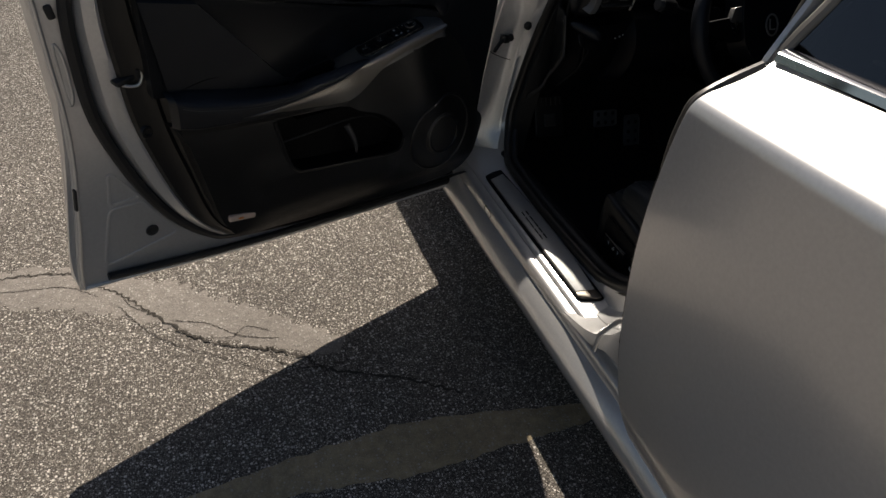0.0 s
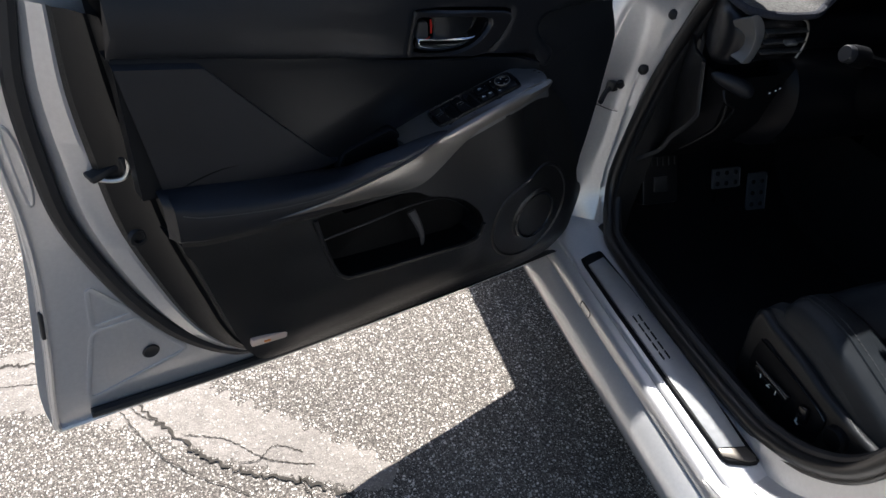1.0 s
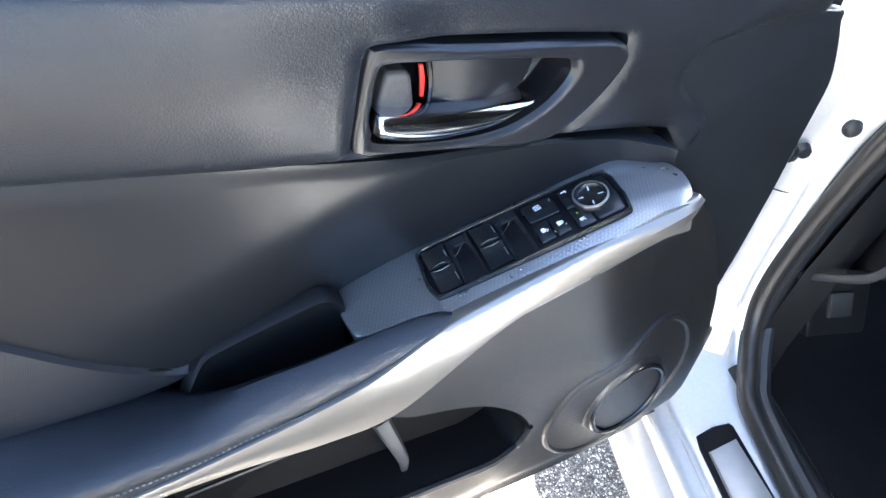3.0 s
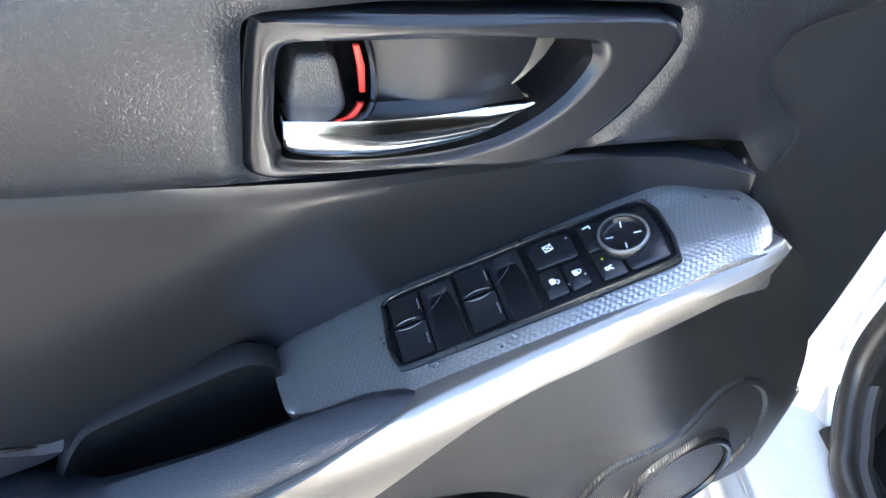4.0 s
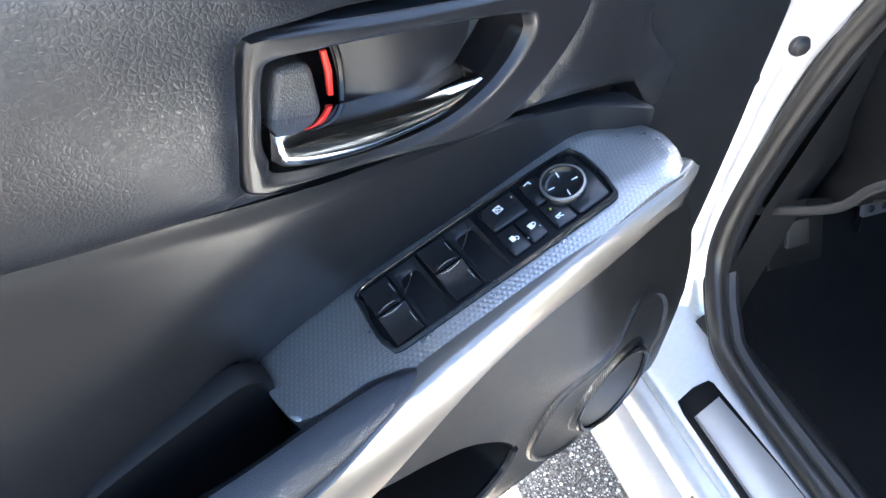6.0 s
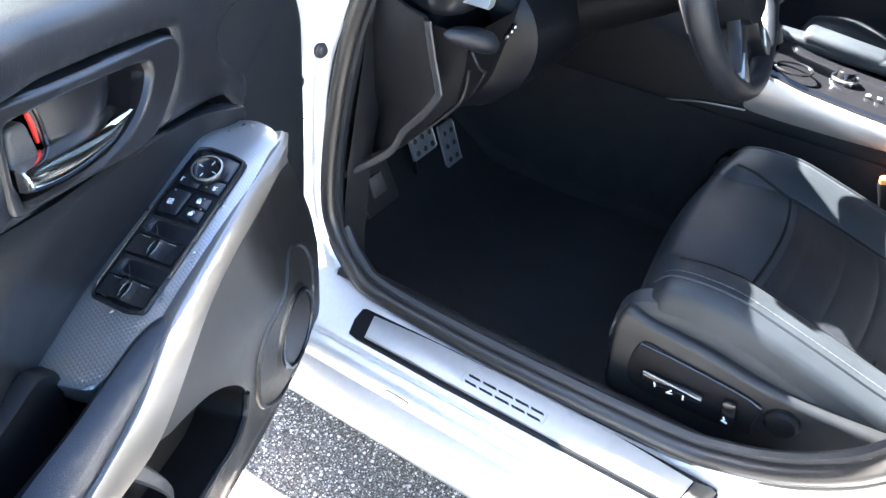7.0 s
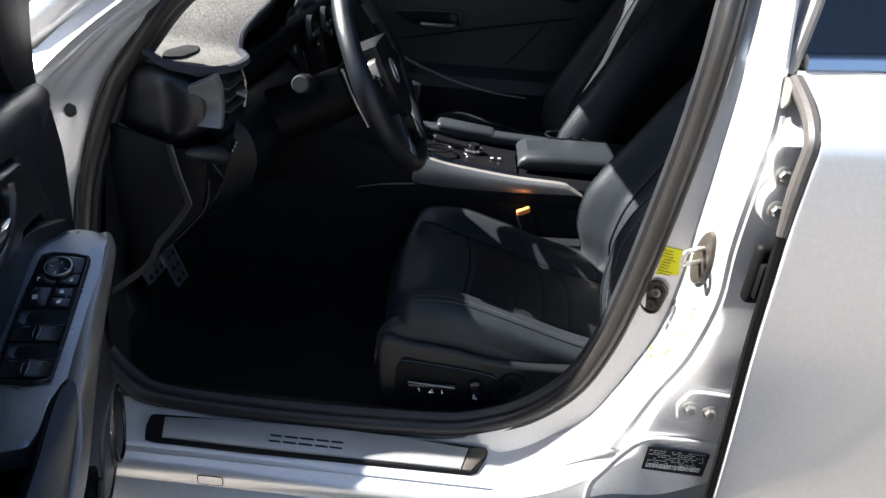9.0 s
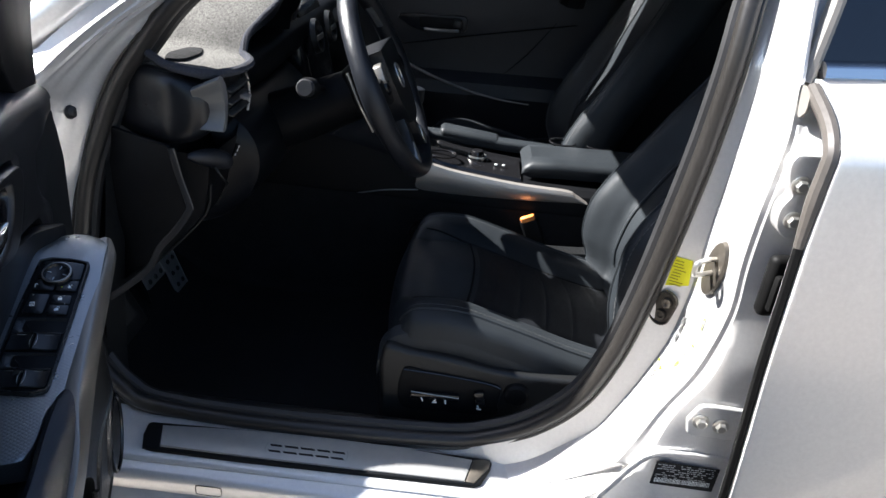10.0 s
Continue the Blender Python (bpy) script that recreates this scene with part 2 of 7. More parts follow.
def prism(outline, y0, y1, bev=0.0, seg=2):
    """A plate whose outline lies in x and z, from y0 to y1, rounded at the edge of its y1 side."""
    bm = bmesh.new()
    front = bm.faces.new([bm.verts.new((p[0], y1, p[1])) for p in outline])
    back = bmesh.ops.extrude_face_region(bm, geom=[front])
    moved = [g for g in back["geom"] if isinstance(g, bmesh.types.BMVert)]
    for v in moved:
        v.co.y = y0
    bmesh.ops.recalc_face_normals(bm, faces=bm.faces)
    if bev:
        rim = [e for e in bm.edges if all(abs(v.co.y - y1) < 1e-6 for v in e.verts)]
        bmesh.ops.bevel(bm, geom=rim, offset=bev, segments=seg, profile=0.5, affect="EDGES", clamp_overlap=True)
    return from_bm(bm)


def rbox(sx, sy, sz, bev, m=Matrix(), seg=2):
    """A box with rounded edges, its middle at the origin."""
    bm = bmesh.new()
    bmesh.ops.create_cube(bm, size=1.0)
    for v in bm.verts:
        v.co = Vector((v.co.x * sx, v.co.y * sy, v.co.z * sz))
    if bev:
        bmesh.ops.bevel(bm, geom=list(bm.edges), offset=bev, segments=seg, profile=0.5, affect="EDGES")
    return mv(m, from_bm(bm))


def lathe(profile, m=Matrix(), seg=28):
    """A turned shape round z from rows of radius and height."""
    rows = [[(r * math.cos(2 * math.pi * i / seg), r * math.sin(2 * math.pi * i / seg), h) for i in range(seg)] for r, h in profile]
    return mv(m, grid(rows, wrap=True))


def tube(path, r, seg=8, closed=False, flat=1.0, side=None):
    """A rod along a path; r one radius or one for each point; flat squeezes it along side."""
    p = np.array(path, float)
    if side is None:
        side = np.eye(3)[int(np.argmin(np.ptp(p, axis=0)))]
    n = len(p)
    rad = np.full(n, r) if np.isscalar(r) else np.array(r)
    rows = []
    for i in range(n):
        a = p[(i - 1) % n] if closed or i else p[0]
        b = p[(i + 1) % n] if closed or i < n - 1 else p[-1]
        t = Vector(b - a).normalized()
        s = Vector(side)
        s = (s - t * s.dot(t)).normalized()
        o = t.cross(s)
        rows.append([tuple(Vector(p[i]) + float(rad[i]) * (math.cos(2 * math.pi * j / seg) * flat * s + math.sin(2 * math.pi * j / seg) * o)) for j in range(seg)])
    return grid(rows, wrap=True, loop=closed, caps=not closed)


def inside(ring, x, z):
    """Whether a point lies in a closed outline."""
    a = np.array(ring)
    b = np.roll(a, -1, axis=0)
    cross = (a[:, 1] > z) != (b[:, 1] > z)
    with np.errstate(divide="ignore", invalid="ignore"):
        at = (b[:, 0] - a[:, 0]) * (z - a[:, 1]) / (b[:, 1] - a[:, 1]) + a[:, 0]
    return int(np.sum(cross & (x < at))) % 2 == 1


def away(ring, x, z):
    """The distance from a point to a closed outline."""
    a = np.array(ring)
    d = np.roll(a, -1, axis=0) - a
    f = np.clip(((x - a[:, 0]) * d[:, 0] + (z - a[:, 1]) * d[:, 1]) / (np.sum(d * d, axis=1) + 1e-12), 0, 1)
    return float(np.min(np.hypot(a[:, 0] + f * d[:, 0] - x, a[:, 1] + f * d[:, 1] - z)))


def holed(outer, hole=None, step=0.012):
    """A flat sheet in x and z, evenly divided, with a hole where one is given."""
    rings = [np.array(outer)] + ([np.array(hole)] if hole is not None else [])
    pts, edges = [], []
    for ring in rings:
        o, n = len(pts), len(ring)
        pts += [Vector((p[0], p[1])) for p in ring]
        edges += [(o + i, o + (i + 1) % n) for i in range(n)]
    lo, hi = rings[0].min(0), rings[0].max(0)
    for i, x in enumerate(np.arange(lo[0], hi[0], step)):
        for z in np.arange(lo[1], hi[1], step):
            z = z + (step / 2 if i % 2 else 0)
            if inside(rings[0], x, z) and not any(inside(r, x, z) for r in rings[1:]) and min(away(r, x, z) for r in rings) > step * 0.45:
                pts.append(Vector((x, z)))
    v, _, f, *_ = delaunay_2d_cdt(pts, edges, [], 0, 1e-6)
    faces = []
    for q in f:
        c = sum((v[i] for i in q), Vector((0, 0))) / len(q)
        if inside(rings[0], c.x, c.y) and not any(inside(r, c.x, c.y) for r in rings[1:]):
            faces.append(tuple(q))
    return [(p.x, 0.0, p.y) for p in v], faces


def spl_corners(pts, n, r=0.15):
    """A polygon with its corners rounded by n steps."""
    p = [np.array(q, float) for q in pts]
    out = []
    for i in range(len(p)):
        a, b, c = p[i - 1], p[i], p[(i + 1) % len(p)]
        s, e = b + (a - b) * r, b + (c - b) * r
        for k in range(n):
            f = k / (n - 1)
            out.append(tuple((1 - f) ** 2 * s + 2 * f * (1 - f) * b + f * f * e))
    return out


def obj(name, vf, mat, parent=None, label="", category="", kind="", group="", sharp=35, m=None):
    """One mesh object, under parent where there is one."""
    me = bpy.data.meshes.new(name)
    me.from_pydata(*vf_clean(vf))
    me.validate()
    bm = bmesh.new()
    bm.from_mesh(me)
    bmesh.ops.remove_doubles(bm, verts=bm.verts, dist=1e-6)
    bmesh.ops.recalc_face_normals(bm, faces=bm.faces)
    bm.to_mesh(me)
    bm.free()
    me.polygons.foreach_set("use_smooth", [True] * len(me.polygons))
    me.set_sharp_from_angle(angle=radians(sharp))
    me.materials.append(mat)
    ob = new(name, me)
    if parent:
        ob.parent = parent
    if m is not None:
        ob.matrix_basis = m
    return tagged(ob, label, category, group, kind)


def vf_clean(vf):
    return [tuple(float(c) for c in v) for v in vf[0]], [], [tuple(int(i) for i in f) for f in vf[1]]


def thing(name, m, label, category, group=""):
    """The empty at a thing's base that carries its parts."""
    ob = new(name)
    ob.empty_display_size = 0.05
    ob.matrix_basis = m
    return tagged(ob, label, category, group)


def letters(name, text, size, mat, parent, m):
    cu = bpy.data.curves.new(name, "FONT")
    cu.body, cu.size, cu.align_x, cu.align_y, cu.extrude = text, size, "CENTER", "CENTER", 0.0002
    tmp = new("tmp_" + name, cu)
    bpy.context.view_layer.update()
    me = bpy.data.meshes.new_from_object(tmp.evaluated_get(bpy.context.evaluated_depsgraph_get()))
    bpy.data.objects.remove(tmp)
    me.name = name
    me.materials.clear()
    me.materials.append(mat)
    ob = new(name, me)
    ob.parent = parent
    ob.matrix_basis = m
    return ob


# ---- ground ----
def ground_sheet():
    xs = [-900, -60, -8, -3, 3, 8, 60, 900]
    rows = [[(x, y, GROUND) for x in xs] for y in xs]
    obj("ground", grid(rows), ASPHALT, label="coarse weathered grey asphalt of a parking lot", category="ground", kind="structure")


def jagged(path, width, seed, n):
    rnd = random.Random(seed)
    mid = spl(path, n)
    rows = []
    for i, p in enumerate(mid):
        q = mid[min(i + 1, n - 1)] - mid[max(i - 1, 0)]
        q = np.array((-q[1], q[0])) / (np.linalg.norm(q) + 1e-9)
        off = rnd.uniform(-1, 1) * width * 1.6
        w = width * rnd.uniform(0.35, 1.3) * (0.3 if i in (0, n - 1) else 1)
        c = p + q * off
        rows.append([(*(c + q * w), 0.0), (*(c - q * w), 0.0)])
    return rows


def worn_patch():
    # a pale worn band of the same ground along the crack
    rnd = random.Random(21)
    mid = spl([(-1.9, 0.12), (-1.45, 0.03), (-1.2, -0.03), (-0.98, -0.12), (-0.84, -0.22), (-0.7, -0.32), (-0.56, -0.41), (-0.46, -0.47)], 90)
    rows = []
    for i, p in enumerate(mid):
        q = mid[min(i + 1, 89)] - mid[max(i - 1, 0)]
        q = np.array((-q[1], q[0])) / np.linalg.norm(q)
        w = (0.085 + 0.05 * (1 - i / 89) ** 2) * math.sin(math.pi * (i + 6) / 101) ** 0.5
        a, b = w * rnd.uniform(0.6, 1.05), w * rnd.uniform(0.7, 1.05)
        rows.append([(*(p + q * a), GROUND + 0.0004), (*(p + q * a * 0.5), GROUND + 0.002), (*(p - q * b * 0.5), GROUND + 0.002), (*(p - q * b), GROUND + 0.0004)])
    obj("worn_patch", grid(rows), PALE, label="pale worn band of asphalt beside the crack", category="ground", kind="structure")


def brown_patch():
    # a smooth brownish repair strip beside the car
    rnd = random.Random(33)
    rows = []
    for i, x in enumerate(np.linspace(-0.95, 0.2, 50)):
        mid = -0.865 - 0.02 * math.sin(3 * x)
        w = 0.085 * min(1.0, 0.2 + 1.6 * min(i, 49 - i) / 49)
        a, b = w * rnd.uniform(0.85, 1.05), w * rnd.uniform(0.85, 1.05)
        rows.append([(x, mid + a, GROUND + 0.0004), (x, mid + a * 0.6, GROUND + 0.002), (x, mid - b * 0.6, GROUND + 0.002), (x, mid - b, GROUND + 0.0004)])
    obj("repair_strip", grid(rows), SANDY, label="smooth brownish repair strip in the asphalt", category="ground", kind="structure")


def ground_cracks():
    base = GROUND + 0.003
    trunk = [(-1.9, 0.1), (-1.38, 0.05), (-1.276, 0.045), (-1.165, 0.028), (-1.12, -0.02), (-1.02, -0.11), (-0.92, -0.24), (-0.84, -0.33), (-0.75, -0.39), (-0.64, -0.44), (-0.56, -0.495), (-0.52, -0.545), (-0.36, -0.62), (-0.2, -0.72)]
    side = [(-0.66, -0.42), (-0.62, -0.5), (-0.55, -0.53), (-0.45, -0.53)]
    rows = [[(x, y, base) for x, y, _ in r] for r in jagged(trunk, 0.0042, 3, 210)]
    rows2 = [[(x, y, base) for x, y, _ in r] for r in jagged(side, 0.002, 5, 60)]
    more = []
    for seed, line in enumerate(([(-1.03, -0.15), (-0.96, -0.27), (-0.88, -0.355), (-0.745, -0.451), (-0.653, -0.525), (-0.6, -0.56)], [(-1.02, -0.11), (-0.99, -0.17), (-0.93, -0.215)], [(-0.79, -0.352), (-0.74, -0.36), (-0.7, -0.33), (-0.64, -0.36)],
                                 [(-1.5, 0.0), (-1.3, -0.02), (-1.17, -0.035), (-1.08, -0.1)], [(-0.9, -0.25), (-0.8, -0.29), (-0.72, -0.36), (-0.62, -0.4)])):
        more.append(grid([[(x, y, base) for x, y, _ in r] for r in jagged(line, 0.0014, 40 + seed, 70)]))
    obj("pavement_crack", cat(grid(rows), grid(rows2), *more), CRACK, label="long jagged crack across the old asphalt", category="crack", kind="structure")


ground_sheet()
worn_patch()
brown_patch()
ground_cracks()


# ---- car body ----
def smooth(x):
    x = min(1.0, max(0.0, x))
    return x * x * (3 - 2 * x)


SEAL_PATH = [(0.225, -0.262, 1.0), (0.226, -0.205, 0.93), (0.228, -0.155, 0.86), (0.223, -0.12, 0.78), (0.21, -0.093, 0.69), (0.183, -0.08, 0.55), (0.16, -0.085, 0.44), (0.15, -0.105, 0.38), (0.13, -0.16, 0.338),
             (0.112, -0.23, 0.325), (0.105, -0.45, 0.322), (0.103, -0.72, 0.334), (0.1, -0.81, 0.357), (0.096, -0.88, 0.398), (0.094, -0.94, 0.462), (0.092, -0.976, 0.55),
             (0.092, -1.0, 0.66), (0.092, -1.019, 0.79), (0.094, -1.035, 0.92), (0.1, -1.044, 1.06), (0.15, -1.05, 1.2), (0.24, -0.98, 1.32), (0.3, -0.82, 1.35),
             (0.305, -0.62, 1.26), (0.28, -0.46, 1.16), (0.245, -0.34, 1.07)]


def sill():
    # top ledge with a groove, a slanting band, an upright band and the outer ledge that flares out below
    prof = [(0.16, 0.318), (0.12, 0.314), (0.09, 0.309), (0.03, 0.3), (0.02, 0.2982), (0.0145, 0.2962), (0.0118, 0.2925), (0.0128, 0.2895), (0.0095, 0.2882), (0.001, 0.2862), (-0.006, 0.2838), (-0.0105, 0.2795),
            (-0.0122, 0.27), (-0.0135, 0.2565), (-0.0118, 0.2532), (-0.0148, 0.2508), (-0.022, 0.245), (-0.037, 0.2265), (-0.0445, 0.211), (-0.046, 0.197), (-0.04, 0.176), (-0.02, 0.155), (0.0, 0.15), (0.04, 0.146), (0.25, 0.145)]
    ys = [0.35, 0.0, -0.2, -0.45, -0.75, -1.0, -1.4, -2.0, -2.3]
    ob = obj("sill", grid([[(x, y, z) for x, z in prof] for y in ys]), PAINT, label="silver painted sill of the car body", category="car sill", kind="structure", sharp=50)
    slot = spl([(0, -0.004), (0.004, 0.0), (0.036, 0.0), (0.04, -0.004), (0.04, -0.014), (0.036, -0.018), (0.004, -0.018), (0, -0.014)], 24, True)
    obj("drain_cover", tube([(-0.0128, -0.375 + 1.05 * p[0], 0.2765 + p[1]) for p in slot], 0.0009, 5, True), MATTE, ob)


def hinge_pillar():
    table = [  # z, left x, left y, crease x, crease y, seal x, seal y
        (0.29, 0.035, -0.02, 0.11, -0.1, 0.13, -0.17), (0.33, 0.05, -0.055, 0.122, -0.09, 0.136, -0.12), (0.37, 0.057, -0.05, 0.127, -0.072, 0.141, -0.095),
        (0.44, 0.061, -0.045, 0.134, -0.057, 0.15, -0.076), (0.52, 0.07, -0.04, 0.15, -0.05, 0.168, -0.07), (0.64, 0.088, -0.035, 0.168, -0.045, 0.192, -0.066),
        (0.72, 0.1, -0.038, 0.182, -0.056, 0.208, -0.085), (0.82, 0.128, -0.042, 0.202, -0.07, 0.224, -0.114), (0.86, 0.155, -0.062, 0.203, -0.095, 0.224, -0.13), (0.89, 0.17, -0.088, 0.204, -0.118, 0.224, -0.15),
        (0.96, 0.184, -0.165, 0.205, -0.188, 0.22, -0.216), (1.06, 0.203, -0.295, 0.228, -0.325, 0.242, -0.335), (1.18, 0.22, -0.44, 0.262, -0.485, 0.276, -0.49), (1.3, 0.255, -0.63, 0.29, -0.665, 0.3, -0.672), (1.37, 0.275, -0.77, 0.3, -0.815, 0.305, -0.825)]
    rows = []
    for z in np.linspace(0.29, 1.37, 60):
        ax, ay, bx, by, cx, cy = inter(table, z)
        slim = 1.0 - smooth((z - 0.86) / 0.04)
        up = smooth((z - 0.86) / 0.06)
        flank = []
        for k, h in ((0.06, 0.003), (0.14, 0.0045), (0.24, 0.001), (0.34, 0.0), (0.44, 0.0025), (0.52, 0.004), (0.62, 0.001), (0.72, 0.0)):
            flank.append((ax + (bx - ax) * k - 0.003 * math.sin(math.pi * k) - 0.75 * h * up, ay + (by - ay) * k + 0.003 * math.sin(math.pi * k) - 0.5 * h * up, z - 0.3 * h * up))
        rows.append([(ax - 0.05 * slim + 0.02 * (1 - slim), ay + 0.25 * slim + 0.06, z), (ax - 0.03 * slim + 0.006 * (1 - slim), ay + 0.09 * slim + 0.025 * (1 - slim), z), (ax - 0.012, ay + 0.012, z), (ax, ay, z), *flank,
                     (bx - 0.008, by + 0.002, z), (bx, by - 0.004, z), (bx + 0.006, by - 0.008, z), ((bx + cx) / 2, (by + cy) / 2 + 0.003, z), (cx, cy, z), (cx + 0.012 * slim + 0.008, cy - 0.003, z), (cx + 0.016 * slim + 0.004, cy + 0.08 * slim + 0.02, z)])
    ob = obj("hinge_pillar", grid(rows), PAINT, label="silver painted front pillar of the door opening", category="car pillar", kind="structure", sharp=60)
    for x, y, z in ((0.211, -0.082, 0.813), (0.184, -0.062, 0.684)):
        cap = lathe([(0.0, 0.006), (0.006, 0.006), (0.0085, 0.0045), (0.0105, 0.001), (0.012, 0.0005), (0.0125, -0.004)], look((x, y, z), (x - 0.15, y - 1, z)) @ pose(0, 0, 0, 0, 180, 0), 20)
        obj("plug", cap, RUBBER, ob, "black rubber grommet")
    link = tube(spl([(0.075, -0.09, 0.628), (0.1, -0.062, 0.636), (0.122, -0.046, 0.642)], 10), 0.006, 8)
    knob = rbox(0.026, 0.022, 0.022, 0.005, pose(0.124, -0.046, 0.643, 0, 12, 30))
    eye = lathe([(0.0, 0.009), (0.008, 0.009), (0.011, 0.0), (0.008, -0.004), (0, -0.004)], pose(0.138, -0.05, 0.648, 90, 0, 0), 14)
    obj("check_strap", cat(link, knob, eye), RUBBER, ob, "black door check strap")
    wire = spl([(0.075, -0.06, 0.615), (0.09, -0.05, 0.603), (0.125, -0.052, 0.588), (0.145, -0.055, 0.583)], 20)
    obj("seam", tube(wire, 0.0012, 5), RUBBER, ob)


DARKBRONZE = make_plain("dark_bronze", (0.06, 0.052, 0.042), 0.4, 0.5, wear=0.2, scale=90.0)
PILLAR_ROWS = [  # y and z of the seal, the first crease, the second, the third, the rear
    (-0.72, 0.3, -0.72, 0.268, -0.72, 0.255, -0.72, 0.245, -0.72, 0.235), (-0.79, 0.331, -0.795, 0.294, -0.795, 0.285, -0.795, 0.279, -0.795, 0.273), (-0.835, 0.355, -0.87, 0.322, -0.885, 0.318, -0.905, 0.318, -0.92, 0.3),
    (-0.876, 0.38, -0.93, 0.37, -0.955, 0.37, -0.98, 0.376, -1.0, 0.345), (-0.919, 0.417, -0.975, 0.415, -0.99, 0.425, -1.02, 0.428, -1.08, 0.37), (-0.958, 0.47, -1.003, 0.47, -1.014, 0.482, -1.036, 0.48, -1.17, 0.43),
    (-0.991, 0.542, -1.028, 0.53, -1.036, 0.54, -1.052, 0.542, -1.19, 0.52), (-1.011, 0.62, -1.052, 0.602, -1.068, 0.612, -1.086, 0.612, -1.2, 0.61), (-1.03, 0.713, -1.064, 0.697, -1.087, 0.705, -1.1, 0.7, -1.2, 0.7),
    (-1.044, 0.781, -1.066, 0.778, -1.084, 0.785, -1.098, 0.78, -1.2, 0.78), (-1.053, 0.862, -1.07, 0.855, -1.086, 0.86, -1.1, 0.86, -1.2, 0.862), (-1.061, 0.953, -1.073, 0.953, -1.092, 0.953, -1.105, 0.953, -1.17, 0.953),
    (-1.063, 1.05, -1.074, 1.05, -1.094, 1.05, -1.106, 1.05, -1.128, 1.05), (-1.063, 1.18, -1.075, 1.18, -1.1, 1.18, -1.125, 1.18, -1.15, 1.18), (-1.063, 1.32, -1.075, 1.32, -1.105, 1.32, -1.15, 1.32, -1.18, 1.32)]


def centre_pillar():
    rows = []
    for sy, sz, ay, az, by, bz, cy, cz, ry, rz in spl(PILLAR_ROWS, 130):
        dx = 0.45 * max(0.0, rz - 1.02)
        f = 1.0 if sz > 0.42 else max(0.3, (sz - 0.3) / 0.12)
        g = min(1.0, max(0.0, (rz - 0.84) / 0.08))
        lean = 0.09 * smooth((rz - 0.945) / 0.075)
        h = smooth((rz - 0.62) / 0.1)
        ax, bx = 0.088 - 0.01 * f, 0.085 - 0.1 * f
        mid = lambda k: (ax + (bx - ax) * k + dx + 0.2 * k * lean, ay + (by - ay) * k, az + (bz - az) * k)
        rows.append([(0.1 + dx, sy + 0.024, sz), (0.091 + dx, sy, sz - 0.002), (ax + 0.002 + dx, 0.15 * sy + 0.85 * ay, 0.15 * sz + 0.85 * az), (ax + dx, ay, az), mid(0.06), mid(0.5), mid(0.92), mid(1.0),
                     (bx - 0.0005 + dx + 0.25 * lean, by - 0.006, bz - 0.001), (bx - 0.004 * f + dx + 0.4 * lean, 0.4 * by + 0.6 * cy, 0.4 * bz + 0.6 * cz), (-(0.029 - 0.01 * h) * f + dx - 0.004 * g + 0.7 * lean, cy, cz), (-(0.031 - 0.011 * h) * f + dx - 0.005 * g + 0.75 * lean, cy - 0.006, cz - 0.001),
                     (-(0.036 - 0.008 * h) * f + dx - 0.014 * g + lean, (cy + ry) / 2, (cz + rz) / 2), (-(0.04 - 0.008 * h) * f + dx - 0.02 * g + lean, ry, rz)])
    ob = obj("centre_pillar", grid(rows), PAINT, label="silver painted centre pillar with door striker and stickers", category="car pillar", kind="structure", sharp=28)
    # striker with its oval base plate, standing on the forward face
    face = Matrix(((-0.975, 0, -0.22, 0.035), (-0.22, 0, 0.975, -1.0735), (0, 1, 0, 0.748), (0, 0, 0, 1)))
    oval = lathe([(0.0, 0.004), (0.88, 0.004), (0.97, 0.003), (1.02, -0.003)], face @ pose(0, 0, 0.002, 0, 0, -10) @ Matrix.Diagonal((0.02, 0.044, 1, 1)), 28)
    obj("striker_plate", oval, BRONZE, ob, "oval grey striker plate")
    loop = [(0.002, 0.016, 0.004), (0.006, 0.017, 0.02), (0.01, 0.014, 0.036), (0.011, 0.004, 0.039), (0.009, -0.004, 0.036), (0.004, -0.006, 0.02), (0.0, -0.005, 0.004)]
    obj("striker", mv(face, tube(spl(loop, 26), 0.0038, 10)), STEEL, ob, "bright steel striker loop")
    # two screws in an oval cup
    cupm = Matrix(((-0.6, 0, -0.8, 0.0885), (-0.8, 0, 0.6, -1.0385), (0, 1, 0, 0.652), (0, 0, 0, 1))) @ pose(0, 0, 0.0075, 0, 0, -12)
    ring = [(0.0155 * math.cos(a), 0.0155 * math.sin(a) + (0.0125 if math.sin(a) > 0 else -0.0125), 0) for a in np.linspace(0, 2 * math.pi, 30, endpoint=False)]
    wall = grid([[tuple(cupm @ Vector((x * k, y * k, h))) for x, y, _ in ring] for k, h in ((1.08, 0.0), (1.06, 0.004), (1.0, 0.0045), (0.92, 0.001), (0.02, 0.0005))], wrap=True)
    obj("screw_cup", wall, DARKBRONZE, ob, "dark bronze screw recess")
    for s in (1, -1):
        bolt = lathe([(0.0, 0.003), (0.0035, 0.003), (0.005, 0.0055), (0.0072, 0.0055), (0.0082, 0.002), (0.0082, 0.0)], cupm @ pose(0.001, 0.011 * s, 0.0012), 16)
        obj("screw", bolt, BRONZE if s > 0 else DARKBRONZE, ob)
    # yellow sticker beside the seal
    quad = [(0.0912, -1.0345, 0.735), (0.0795, -1.057, 0.736), (0.0785, -1.06, 0.696), (0.0912, -1.031, 0.687)]
    n = Vector((-0.8, 0.6, 0.0))
    lift = [tuple(Vector(q) + n * 0.003) for q in quad]
